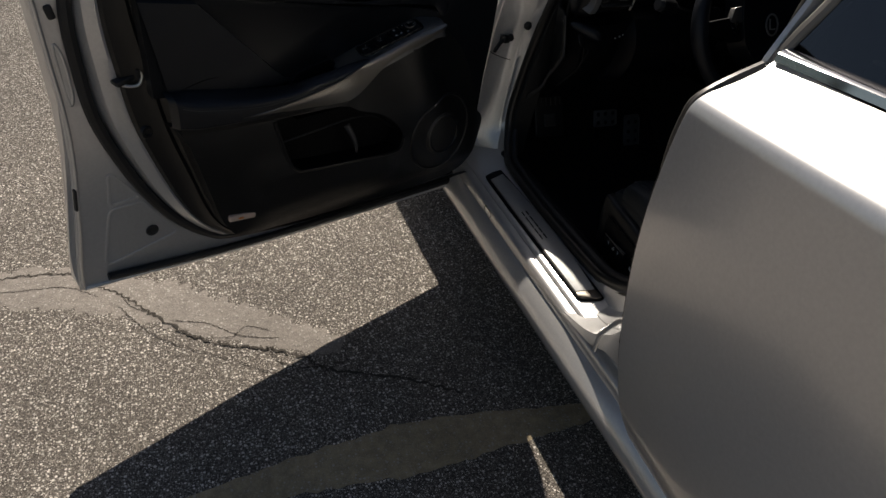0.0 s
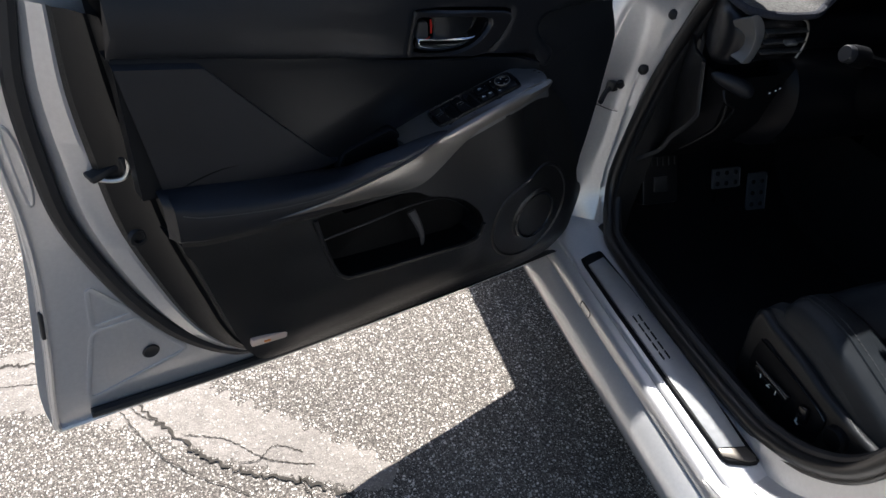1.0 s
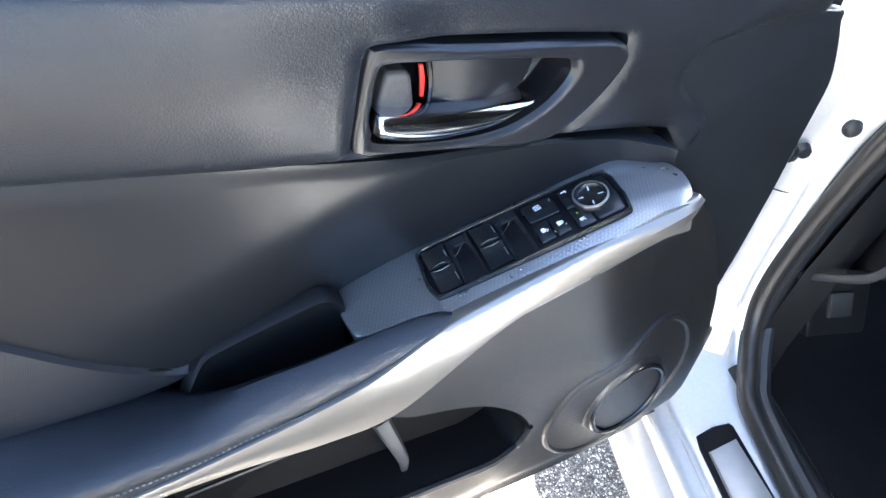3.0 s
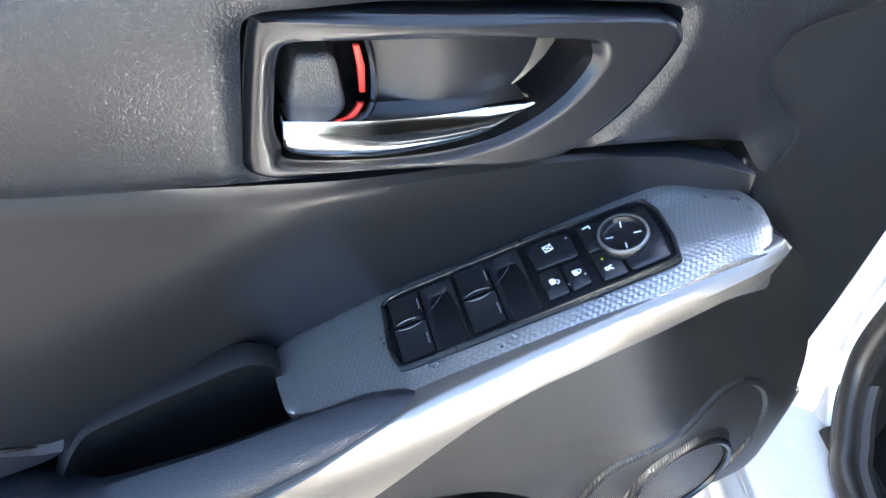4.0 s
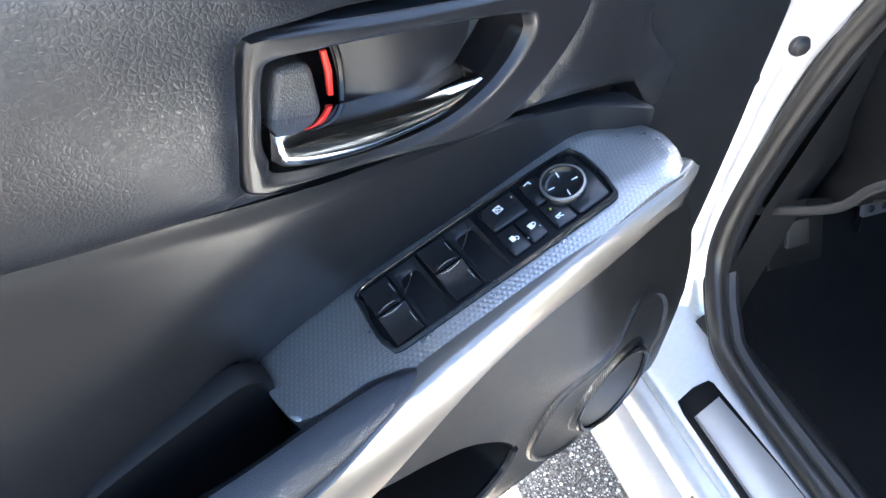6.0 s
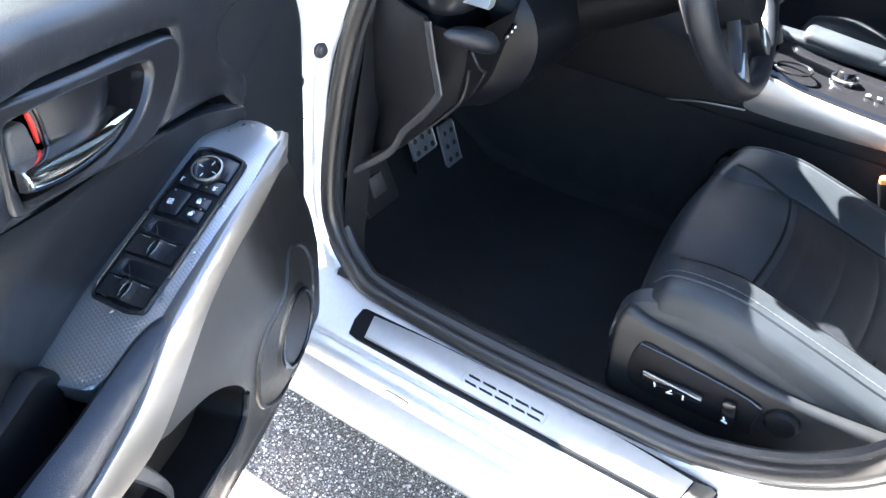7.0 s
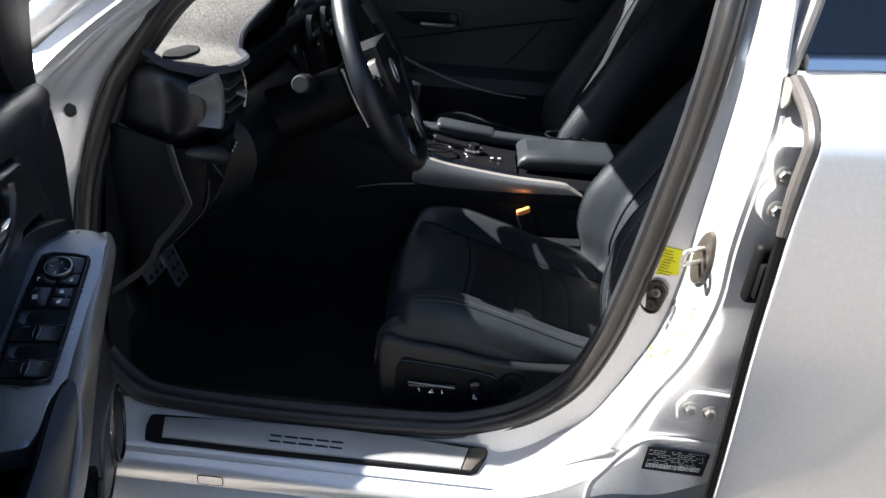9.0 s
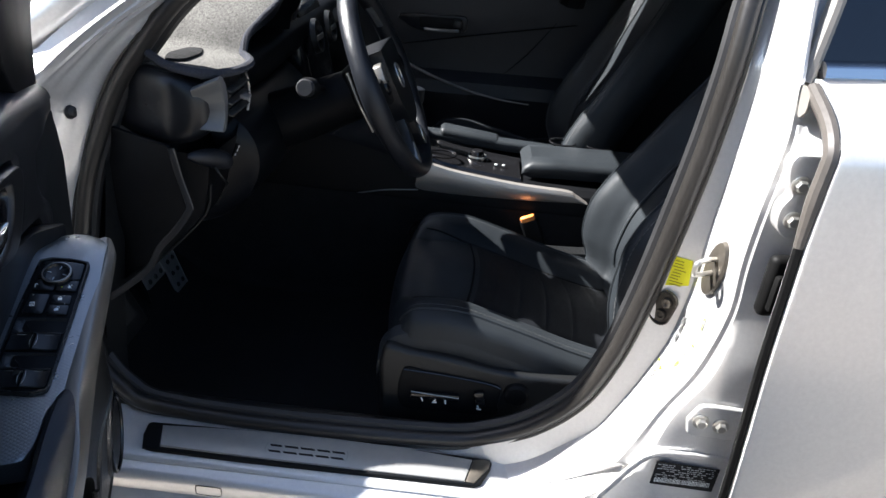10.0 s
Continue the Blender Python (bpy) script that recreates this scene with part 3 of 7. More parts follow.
    sticker = obj("warning_sticker", (lift + [tuple(Vector(q) + n * 0.0005) for q in quad], [(0, 1, 2, 3), (0, 4, 5, 1), (1, 5, 6, 2), (2, 6, 7, 3), (3, 7, 4, 0)]), YELLOW, ob, "bright yellow sticker with small print")
    rnd = random.Random(4)
    bars = []
    a, b, c = (Vector(lift[i]) for i in (0, 1, 3))
    for i in range(9):
        s0 = rnd.uniform(0.06, 0.2)
        s1 = rnd.uniform(0.55, 0.92)
        v = 0.08 + 0.1 * i
        bars.append(([tuple(a + (b - a) * s + (c - a) * w + n * 0.0006) for s, w in ((s0, v), (s1, v), (s1, v + 0.035), (s0, v + 0.035))], [(0, 1, 2, 3)]))
    obj("print_bars", cat(*bars), SCRAWL, sticker)
    # torn sticker remains
    rnd = random.Random(8)
    bits, scraps = [], []
    out = Vector((-0.18, 0.95, 0.2)).normalized() * 0.0022
    side = Vector((0.98, 0.19, 0.0))

    def scrap(into, p, w, h, lean):
        p = Vector(p) + out + side * rnd.uniform(-0.0012, 0.0012)
        d = Vector((lean, 0.25, -0.96)).normalized() * h
        into.append(([tuple(p - side * w), tuple(p + side * w), tuple(p + d + side * w * 0.5), tuple(p + d - side * w)], [(0, 1, 2, 3)]))

    green = spl([(0.0216, -1.0758, 0.6823), (0.0181, -1.0721, 0.6528), (0.0192, -1.0656, 0.622), (0.0279, -1.055, 0.5895)], 60)
    for i in range(46):
        scrap(bits, green[rnd.randrange(60)], rnd.uniform(0.0005, 0.0013), rnd.uniform(0.0015, 0.005), 0.1)
    for p in ((0.066, -1.044, 0.571), (0.064, -1.0445, 0.5735), (0.05, -1.0443, 0.569), (0.052, -1.0443, 0.5655), (0.058, -1.04, 0.556)):
        scrap(bits, p, rnd.uniform(0.001, 0.002), rnd.uniform(0.003, 0.006), 0.2)
    grey = spl([(0.0626, -1.0631, 0.6527), (0.0603, -1.06, 0.629), (0.0585, -1.054, 0.5988), (0.0545, -1.0325, 0.5387)], 60)
    for i in range(16):
        scrap(scraps, grey[int(59 * rnd.random() ** 1.8)], rnd.uniform(0.001, 0.0034), rnd.uniform(0.003, 0.011), rnd.uniform(-0.2, 0.3))
    obj("torn_sticker_bits", cat(*bits), GREEN, ob, "yellow-green torn line of an old sticker")
    obj("torn_sticker_scraps", cat(*scraps), SCRAP, ob, "grey torn scraps of an old sticker")
    # recessed panel ridge and black data plate
    ridge = spl([(-0.034, -0.97, 0.325), (-0.034, -0.972, 0.372), (-0.034, -0.985, 0.398), (-0.035, -1.015, 0.45), (-0.036, -1.04, 0.472), (-0.038, -1.08, 0.478), (-0.038, -1.14, 0.477), (-0.039, -1.16, 0.468), (-0.039, -1.163, 0.42), (-0.038, -1.166, 0.37)], 60)
    obj("pressed_ridge", tube(ridge, 0.0055, 8, flat=0.7, side=(1, 0, 0)), PAINT, ob)
    plate = obj("data_plate", rbox(0.0016, 0.094, 0.044, 0.0006, pose(-0.0405, -1.087, 0.4395, 2, 0, 0)), BLACKLABEL, ob, "black data sticker with white print bars")
    rnd = random.Random(11)
    rows = []
    for i in range(7):
        y = -0.043
        while y < 0.04:
            w = rnd.uniform(0.002, 0.008)
            if rnd.random() < 0.72:
                rows.append(rbox(0.0004, w, 0.0016, 0, pose(-0.0416, -1.087 - y - w / 2, 0.458 - 0.0038 * i)))
            y += w + 0.0015
    obj("small_print_bars", cat(*rows), GREYPRINT, plate)
    code = [rbox(0.0004, rnd.uniform(0.0005, 0.0014), 0.0085, 0, pose(-0.0416, -1.045 - 0.0023 * i, 0.4285)) for i in range(36)]
    obj("stripe_code", cat(*code), WHITE, plate)
    # rear door hinges
    flat = Matrix(((0, -1, 0, -0.037), (1, 0, 0, 0), (0, 0, 1, 0), (0, 0, 0, 1)))
    low = obj("hinge_plate", mv(flat, prism(spl_corners([(-1.069, 0.522), (-1.064, 0.546), (-1.079, 0.573), (-1.165, 0.571), (-1.165, 0.516), (-1.078, 0.516)], 5, 0.2), 0, 0.006, 0.0035, 3)), PAINT, ob, "silver hinge leaf")
    leaf = [(-1.088, 0.935), (-1.091, 0.915), (-1.098, 0.9), (-1.1, 0.893), (-1.095, 0.884), (-1.092, 0.875), (-1.093, 0.858), (-1.1, 0.846), (-1.115, 0.84), (-1.15, 0.845), (-1.15, 0.935), (-1.1, 0.945)]
    up = obj("hinge_plate", mv(pose(-0.008, 0, 0) @ flat, prism(spl(leaf, 50, True), -0.015, 0.006, 0.002)), PAINT, ob, "curved silver hinge leaf")
    for (x, y, z), h in (((-0.0445, -1.083, 0.546), low), ((-0.0445, -1.112, 0.542), low), ((-0.052, -1.106, 0.909), up), ((-0.052, -1.11, 0.864), up)):
        b = cat(lathe([(0.0115, 0.0), (0.0115, 0.0022), (0.0095, 0.003), (0.008, 0.003)], seg=22), lathe([(0.0078, 0.002), (0.0078, 0.0075), (0.006, 0.0092), (0.0, 0.0095)], seg=6))
        obj("bolt", mv(look((x, y, z), (x - 1, y + 0.1, z)) @ pose(0, 0, 0, 0, 180, 0), b), STEEL, h)
    # check arm boot of the rear door
    boot = cat(rbox(0.02, 0.05, 0.085, 0.009, pose(-0.05, -1.124, 0.775, 0, 0, 10), 3), rbox(0.012, 0.02, 0.05, 0.004, pose(-0.064, -1.117, 0.77, 0, 0, 10)))
    obj("check_boot", boot, EDGEBLACK, ob, "black rubber boot of the rear door check")


def weatherstrip():
    path = spl(SEAL_PATH, 260, True)
    mid = np.array((0.3, -0.6, 0.8))
    for i, p in enumerate(path):
        q = (p - mid) * (0, 1, 1)
        path[i] = p + 0.003 * q / np.linalg.norm(q)
    main = tube(path, 0.0135, 12, True)
    lip = []
    for i, p in enumerate(path):
        q = p - mid
        q[0] = 0
        q /= np.linalg.norm(q)
        lip.append(p - q * 0.011 + np.array((0.016, 0, 0)))
    ob = obj("door_seal", main, SEAL_MAT, label="grey-brown rubber weatherstrip round the front door opening", category="door seal", kind="structure")
    ridge = []
    for p in path:
        q = (p - mid) * (0, 1, 1)
        ridge.append(p + 0.0145 * q / np.linalg.norm(q) + np.array((-0.004, 0, 0)))
    obj("outer_ridge", tube(ridge, 0.0045, 8, True), SEAL_MAT, ob, "thin outer ridge")
    obj("seal_lip", tube(lip, 0.0105, 8, True), RUBBER, ob, "dark inner lip")


SCUFF = make_plain("satin_scuff_steel", (0.42, 0.42, 0.41), 0.34, 0.5, wear=0.1, scale=70.0)


def scuff_plate():
    t = thing("scuff_plate", pose(0.055, -0.5, 0.309), "brushed metal scuff plate with dark lettering bars on the sill", "scuff plate")
    base = prism([(0.282, 0.024), (0.281, 0.0), (0.272, -0.026), (0.255, -0.029), (0.1, -0.0305), (-0.286, -0.027), (-0.298, -0.021), (-0.314, 0.012), (-0.316, 0.024), (-0.312, 0.031), (-0.2, 0.034), (0.0, 0.036), (0.15, 0.033), (0.276, 0.028)], 0, 0.011, 0.004, 3)
    swing = Matrix(((0, 0, 1, 0), (1, 0, 0, 0), (0, 1, 0, -0.009), (0, 0, 0, 1)))
    tilt = pose(0, 0, 0, 0, -9, 0)
    obj("carrier", base, MATTE, t, "black plastic carrier", m=tilt @ swing)
    obj("plate", prism([(0.255, 0.021), (0.243, -0.0225), (0.1, -0.0238), (-0.27, -0.0228), (-0.2815, 0.0235), (-0.15, 0.033), (0.0, 0.034), (0.15, 0.029)], 0.009, 0.0128, 0.0015), SCUFF, t, "brushed steel insert", m=tilt @ swing)
    obj("plate_lip", tube([(0.242, 0.0122, -0.0212), (0.1, 0.0122, -0.0226), (-0.269, 0.0122, -0.0216)], 0.0011, 6), SATIN, t, "bright rolled edge", m=tilt @ swing)
    obj("tip_cover", prism([(-0.2835, 0.0235), (-0.272, -0.0228), (-0.287, -0.0235), (-0.311, 0.011), (-0.3125, 0.024), (-0.305, 0.028)], 0.008, 0.0132, 0.002), BRONZE, t, "dark grey end cover", m=tilt @ swing)
    # five plain dark shapes where the maker's lettering stands, each of two wide bars
    for a, w in ((-0.054, 0.022), (-0.0275, 0.025), (0.0, 0.026), (0.0275, 0.024), (0.053, 0.023)):
        for lo, hi in ((-0.0085, -0.0045), (0.0035, 0.0075)):
            q = [(-a + w / 2, hi), (-a - w / 2 + 0.002, hi), (-a - w / 2 - 0.001, lo), (-a + w / 2 - 0.003, lo)]
            obj("mark", prism(q, 0.0126, 0.0132), BLACKLABEL, t, "plain dark lettering shape", m=tilt @ swing)
    for s in (1, -1):
        arc = [(s * (0.066 + 0.004 * math.cos(a)), 0.0128, 0.011 * math.sin(a)) for a in np.linspace(-1.2, 1.2, 9)]
        obj("bracket_mark", tube(arc, 0.0006, 5), GREYPRINT, t, m=tilt @ swing)


def fender_and_hood():
    prof = [(-0.01, 0.16), (-0.01, 0.3), (-0.005, 0.45), (0.0, 0.56), (0.01, 0.66), (0.03, 0.75), (0.06, 0.82), (0.1, 0.87), (0.13, 0.895), (0.16, 0.91)]
    ends = sorted([0.02, 0.14, 0.26, 0.98, 1.1, 1.3] + [0.62 + 0.36 * math.cos(a) for a in np.linspace(0.05, math.pi - 0.05, 24)])
    rows, lips = [], []
    for y in ends:
        drop = 0.02 * (y / 1.3) + 0.1 * max(0, y - 0.5) ** 2
        arch = 0.16 + (0.14 + 0.36 * max(0.0, 1 - ((y - 0.62) / 0.36) ** 2) ** 0.5 if abs(y - 0.62) < 0.36 else 0.0)
        line = []
        for x, z in spl(prof, 24):
            z = arch + (z - 0.16) * (0.91 - arch) / 0.75
            x = inter([(q, p) for p, q in prof], z)[0]
            line.append((x + 0.02 * max(0, y - 0.8), y, z - drop * max(0, (z - 0.5))))
        rows.append(line)
        if abs(y - 0.62) < 0.36:
            lips.append([line[0], (line[0][0] + 0.02, y, line[0][2] + 0.004), (0.11, y, line[0][2] + 0.02), (0.3, y, line[0][2] + 0.03)])
    obj("front_fender", grid(rows), PAINT, label="silver front fender with its wheel arch ahead of the open door", category="car fender", kind="structure")
    obj("wheel_well", grid(lips), MATTE, label="black liner of the front wheel arch", category="wheel well", kind="structure")
    obj("wheel_well_wall", grid([[(0.3, y, z) for y in (0.1, 0.62, 1.1)] for z in (0.0, 0.4, 0.8)]), MATTE, label="black inner wall of the wheel arch", category="wheel well", kind="structure")
    rows = []
    for y in np.linspace(0.3, 1.3, 10):
        drop = 0.09 * (y - 0.3) ** 1.5
        rows.append([(x, y, 0.92 + 0.05 * math.sin(math.pi * (x - 0.16) / 1.48) - drop) for x in np.linspace(0.165, 1.64, 18)])
    obj("hood", grid(rows), PAINT, label="silver hood", category="car hood", kind="structure")
    # cowl below the windscreen
    obj("cowl", grid([[(x, y, z) for x in np.linspace(0.16, 1.64, 8)] for y, z in ((0.3, 0.915), (0.26, 0.9), (0.2, 0.905), (0.16, 0.95))]), MATTE, label="black cowl below the windscreen", category="cowl", kind="structure")


def cabin_shell():
    # floor, tunnel side, firewall, roof, far side and rear close the cabin
    fl = []
    for y, z in ((-2.1, 0.2), (-1.2, 0.2), (-0.25, 0.19), (-0.08, 0.2), (0.06, 0.3), (0.14, 0.45), (0.16, 0.7), (0.16, 0.92)):
        fl.append([(x, y, z + dz) for x, dz in ((0.115, 0.11 if z < 0.25 else 0.0), (0.13, 0.05 if z < 0.25 else 0.0), (0.16, 0.008), (0.3, 0.0), (0.55, 0.0), (0.78, 0.0), (0.8, 0.03), (1.65, 0.03))])
    obj("floor", grid([list(r) for r in fl]), CARPET, label="black carpeted car floor and footwell", category="car floor", kind="structure")
    trim = [(0.115, 0.306), (0.125, 0.322), (0.145, 0.328), (0.16, 0.318), (0.168, 0.29), (0.17, 0.2)]
    obj("sill_trim", grid([[(x, y, z) for x, z in spl(trim, 14)] for y in np.linspace(-0.13, -0.86, 12)]), PLASTIC, label="black plastic trim inside the sill", category="trim", kind="structure")
    kick = [[(0.15 + 0.02 * k, -0.118, z)] + [(0.17 + 0.02 * k + 0.4 * max(0, y + 0.2), y, z) for y in (-0.13, -0.05, 0.05, 0.14)] for k, z in ((0, 0.2), (0, 0.35), (1, 0.5), (3, 0.66), (4, 0.75))]
    obj("kick_panel", grid(kick), PLASTIC, label="black kick panel beside the footwell", category="trim", kind="structure")
    roof = []
    for y, z in ((-0.41, 1.318), (-0.5, 1.352), (-0.7, 1.395), (-1.0, 1.42), (-1.4, 1.41), (-1.8, 1.36), (-2.2, 1.25)):
        roof.append([(x, y - 0.2 * max(0.0, 1 + (y + 0.41) / 0.6) * ((x - 0.9) / 0.6) ** 4, z - 0.06 * ((x - 0.9) / 0.6) ** 2) for x in np.linspace(0.3, 1.5, 14)])
    low = [[(x, y, z - 0.03) for x, y, z in r] for r in reversed(roof)]
    # unseen lining, added and kept black so the roof bounces less sun inside
    lining = [[(x, y, z - 0.036) for x, y, z in r] for r in roof]
    thick = [[(x, y, z - 0.014) for x, y, z in r] for r in reversed(lining)]
    obj("headliner", grid(lining + thick, loop=True), CARPET, label="unseen black lining added under the roof to cut bounced light", category="headliner", kind="structure")
    obj("roof", grid(roof + low, loop=True), PAINT, label="silver car roof", category="car roof", kind="structure")
    rail = [(0.31, -0.56, 1.27), (0.33, -0.68, 1.335), (0.32, -0.85, 1.385), (0.28, -1.1, 1.37), (0.28, -1.6, 1.33), (0.35, -2.1, 1.22)]
    post = [(0.235, -0.08, 0.94), (0.24, -0.21, 1.03), (0.265, -0.35, 1.12), (0.3, -0.54, 1.235), (0.33, -0.72, 1.33)]
    obj("screen_pillar", tube(spl(post, 30), 0.02, 12), MATTE, label="dark inner side of the windscreen pillar", category="car pillar", kind="structure")
    outer = [(0.219, 0.045, 0.89), (0.222, -0.035, 0.935), (0.227, -0.145, 1.02), (0.246, -0.315, 1.13), (0.285, -0.53, 1.25), (0.315, -0.67, 1.325)]
    obj("outer_screen_pillar", tube(spl(outer, 40), [0.034 - 0.0003 * i for i in range(40)], 14), PAINT, label="silver outer side of the windscreen pillar", category="car pillar", kind="structure")
    obj("roof_rail", tube(spl(rail, 40), 0.045, 10), PAINT, label="silver roof side rail", category="roof rail", kind="structure")
    rail2 = [(1.66, 0.16, 0.93), (1.56, -0.25, 1.12), (1.47, -0.6, 1.31), (1.47, -1.1, 1.37), (1.47, -2.1, 1.24)]
    obj("far_roof_rail", tube(spl(rail2, 40), 0.05, 10), PAINT, label="far windscreen pillar and roof rail", category="car pillar", kind="structure")
    glass = [[(x, y, z - 0.05 * ((x - 0.9) / 0.65) ** 2) for x in np.linspace(0.2 + 0.1 * k, 1.6 - 0.09 * k, 14)] for k, y, z in ((0, 0.2, 0.96), (0.5, -0.15, 1.17), (1, -0.5, 1.36))]
    ws = obj("windscreen", grid(glass), CLEAR, label="clear laminated windscreen", category="windscreen", kind="structure")
    ws.visible_shadow = False
    obj("far_pillar", tube(spl([(1.72, -1.02, 0.9), (1.66, -1.04, 1.1), (1.5, -1.06, 1.36)], 14), 0.05, 10), MATTE, label="black far centre pillar trim", category="car pillar", kind="structure")
    back = [[(x, y, z) for x in (0.15, 0.9, 1.65)] for y, z in ((-1.75, 0.2), (-1.7, 0.55), (-1.95, 0.95), (-2.2, 1.0), (-2.2, 1.25))]
    obj("rear_bulkhead", grid(back), CARPET, label="black rear bench and shelf closing the cabin", category="rear bench", kind="structure")
    side = [[(0.797, y, z) for y in (0.15, -0.2, -0.6, -1.15)] for z in (0.19, 0.35, 0.49)]
    obj("tunnel_carpet", grid(side), CARPET, label="black carpet on the side of the tunnel", category="carpet", kind="structure")
    far = [[(1.72 - 0.3 * max(0.0, z - 0.95), y, z) for y in (-1.12, -1.5, -2.25)] for z in (0.2, 0.6, 0.98)]
    obj("far_rear_inner", grid(far), PLASTIC, label="black inner trim of the far rear door", category="trim", kind="structure")
    far = [[(1.73 - 0.5 * (z - 0.96), y, z) for y in (-1.12, -1.6, -2.2)] for z in (0.97, 1.15, 1.32)]
    obj("far_rear_glass", grid(far), DARKGLASS, label="dark tinted far rear window", category="window", kind="structure")
    obj("far_kick_panel", grid([[(1.66, y, z) for y in (-0.32, 0.0, 0.2)] for z in (0.15, 0.5, 0.96)]), PLASTIC, label="black far kick panel", category="trim", kind="structure")
    obj("far_fender", grid([[(1.78, y, z) for y in (0.12, 0.7, 1.3)] for z in (0.15, 0.5, 0.86)]), PAINT, label="silver far front fender", category="car fender", kind="structure")
    obj("near_rear_inner", grid([[(0.1, y, z) for y in (-1.1, -1.5, -2.2)] for z in (0.2, 0.6, 1.0)]), PLASTIC, label="black inner trim of the rear door", category="trim", kind="structure")


def rear_door():
    t = thing("rear_door", pose(-0.1, -1.6, 0.25), "closed silver rear door with chrome belt strip and dark glass", "car door")
    inv = t.matrix_basis.inverted()
    edge = [(1.022, -1.111), (1.0, -1.111), (0.985, -1.11), (0.96, -1.107), (0.9, -1.102), (0.8, -1.101), (0.7, -1.104), (0.6, -1.112), (0.5, -1.122), (0.42, -1.132), (0.36, -1.145), (0.3, -1.165), (0.26, -1.19)]
    prof = [(1.022, 0.006), (1.017, -0.004), (1.01, -0.02), (1.0, -0.046), (0.99, -0.073), (0.98, -0.095), (0.972, -0.106), (0.962, -0.112), (0.95, -0.115), (0.9, -0.12), (0.8, -0.127), (0.7, -0.127), (0.6, -0.122), (0.5, -0.113), (0.42, -0.1), (0.36, -0.088), (0.32, -0.075), (0.28, -0.058), (0.26, -0.045)]
    rows, zs = [], np.concatenate([np.linspace(1.022, 0.95, 18), np.linspace(0.93, 0.26, 20)])
    for z in zs:
        x, y = inter(prof, z)[0], inter(edge, z)[0]
        line = [(x + 0.03, y + 0.002, z), (x + 0.012, y + 0.001, z), (x + 0.0015, y, z), (x + 0.0004, y - 0.0005, z), (x, y - 0.002, z)]
        for s in (0.004, 0.008, 0.03, 0.1, 0.25, 0.45, 0.65, 0.85):
            line.append((x - 0.012 * math.sin(math.pi * min(1, s / 0.9)), y - s, z + 0.085 * s * smooth((z - 0.75) / 0.25)))
        rows.append(line)
    obj("skin", mv(inv, grid(rows)), PAINT, t, "glossy silver outer skin")
    strip = [(inter(prof, z)[0] + 0.011, inter(edge, z)[0] + 0.005, z) for z in np.linspace(1.012, 0.27, 34)]
    fine = spl(strip, 110)
    obj("edge_seal", mv(inv, tube(fine[20:], 0.006, 8)), EDGEBLACK, t, "black rubber edge seal")
    obj("upper_seal", mv(inv, tube(fine[:24], [0.0095 - 0.003 * smooth((i - 14) / 10) for i in range(24)], 10)), SEALTOP, t, "thick grey-brown upper seal")
    fold = prism(spl_corners([(0.008, 1.014), (-0.006, 1.015), (-0.024, 1.008), (-0.026, 0.99), (-0.012, 0.978), (0.004, 0.992)], 4, 0.2), 1.096, 1.1, 0.001)
    obj("corner_fold", mv(inv @ Matrix(((1, 0, 0, 0), (0, -1, 0, 0), (0, 0, 1, 0), (0, 0, 0, 1))), fold), BEIGESEAL, t, "folded seal corner")
    bar = [[(x, y, z + 0.085 * (-1.12 - y)) for x, z in ((0.03, 1.022), (0.004, 1.022), (-0.001, 1.026), (0.002, 1.037), (0.01, 1.042), (0.03, 1.042))] for y in (-1.117, -1.2, -1.5, -1.9)]
    obj("belt_strip", mv(inv, grid(bar, wrap=True, caps=True)), CHROME, t, "chrome belt strip")
    pane = [[(0.018 + 0.42 * (z - 1.03), y0 + (y1 - y0) * k, z + 0.085 * (y0 - y1) * k) for k in (0, 0.5, 1)] for z, y0, y1 in ((1.03, -1.115, -1.95), (1.16, -1.14, -1.9), (1.33, -1.18, -1.8))]
    obj("window_pane", mv(inv, grid(pane)), DARKGLASS, t, "dark tinted glass")
    post = [(0.016, -1.102, 1.014), (0.034, -1.115, 1.062), (0.055, -1.128, 1.11), (0.09, -1.148, 1.2), (0.14, -1.175, 1.31)]
    obj("post_seal", mv(inv, tube(spl(post, 30), 0.0105, 10)), BEIGESEAL, t, "grey rubber glass channel")
    rail = [(0.14, -1.175, 1.31), (0.16, -1.24, 1.345), (0.165, -1.8, 1.39)]
    obj("window_frame", mv(inv, tube(spl(rail, 24), 0.016, 8)), MATTE, t, "black window frame")


sill()
hinge_pillar()
centre_pillar()
weatherstrip()
scuff_plate()
fender_and_hood()
cabin_shell()
rear_door()


# ---- front door: built with x along it from the hinge, y towards the cabin, z up ----
DOOR = Matrix(((-0.9397, 0.342, 0, 0.03), (-0.342, -0.9397, 0, -0.13), (0, 0, 1, 0), (0, 0, 0, 1)))


def strip_patch(lo, hi, depth, u0, u1, nu=60, nv=14):
    """A sheet between the curves w = lo(u) and hi(u), at y = depth(u, v, w), with its rim turned back."""
    rows = []
    for u in np.linspace(u0, u1, nu):
        a, b = inter(lo, u)[0], inter(hi, u)[0]
        vs = np.linspace(0, 1, nv)
        line = [(u, depth(u, 0, a) - 0.02, a + 0.001)]
        line += [(u, depth(u, v, a + (b - a) * v), a + (b - a) * v) for v in vs]
        line.append((u, depth(u, 1, b) - 0.02, b - 0.001))
        rows.append(line)
    first = [(x, y - 0.03, z) for x, y, z in rows[0]]
    last = [(x, y - 0.03, z) for x, y, z in rows[-1]]
    return grid([first] + rows + [last])


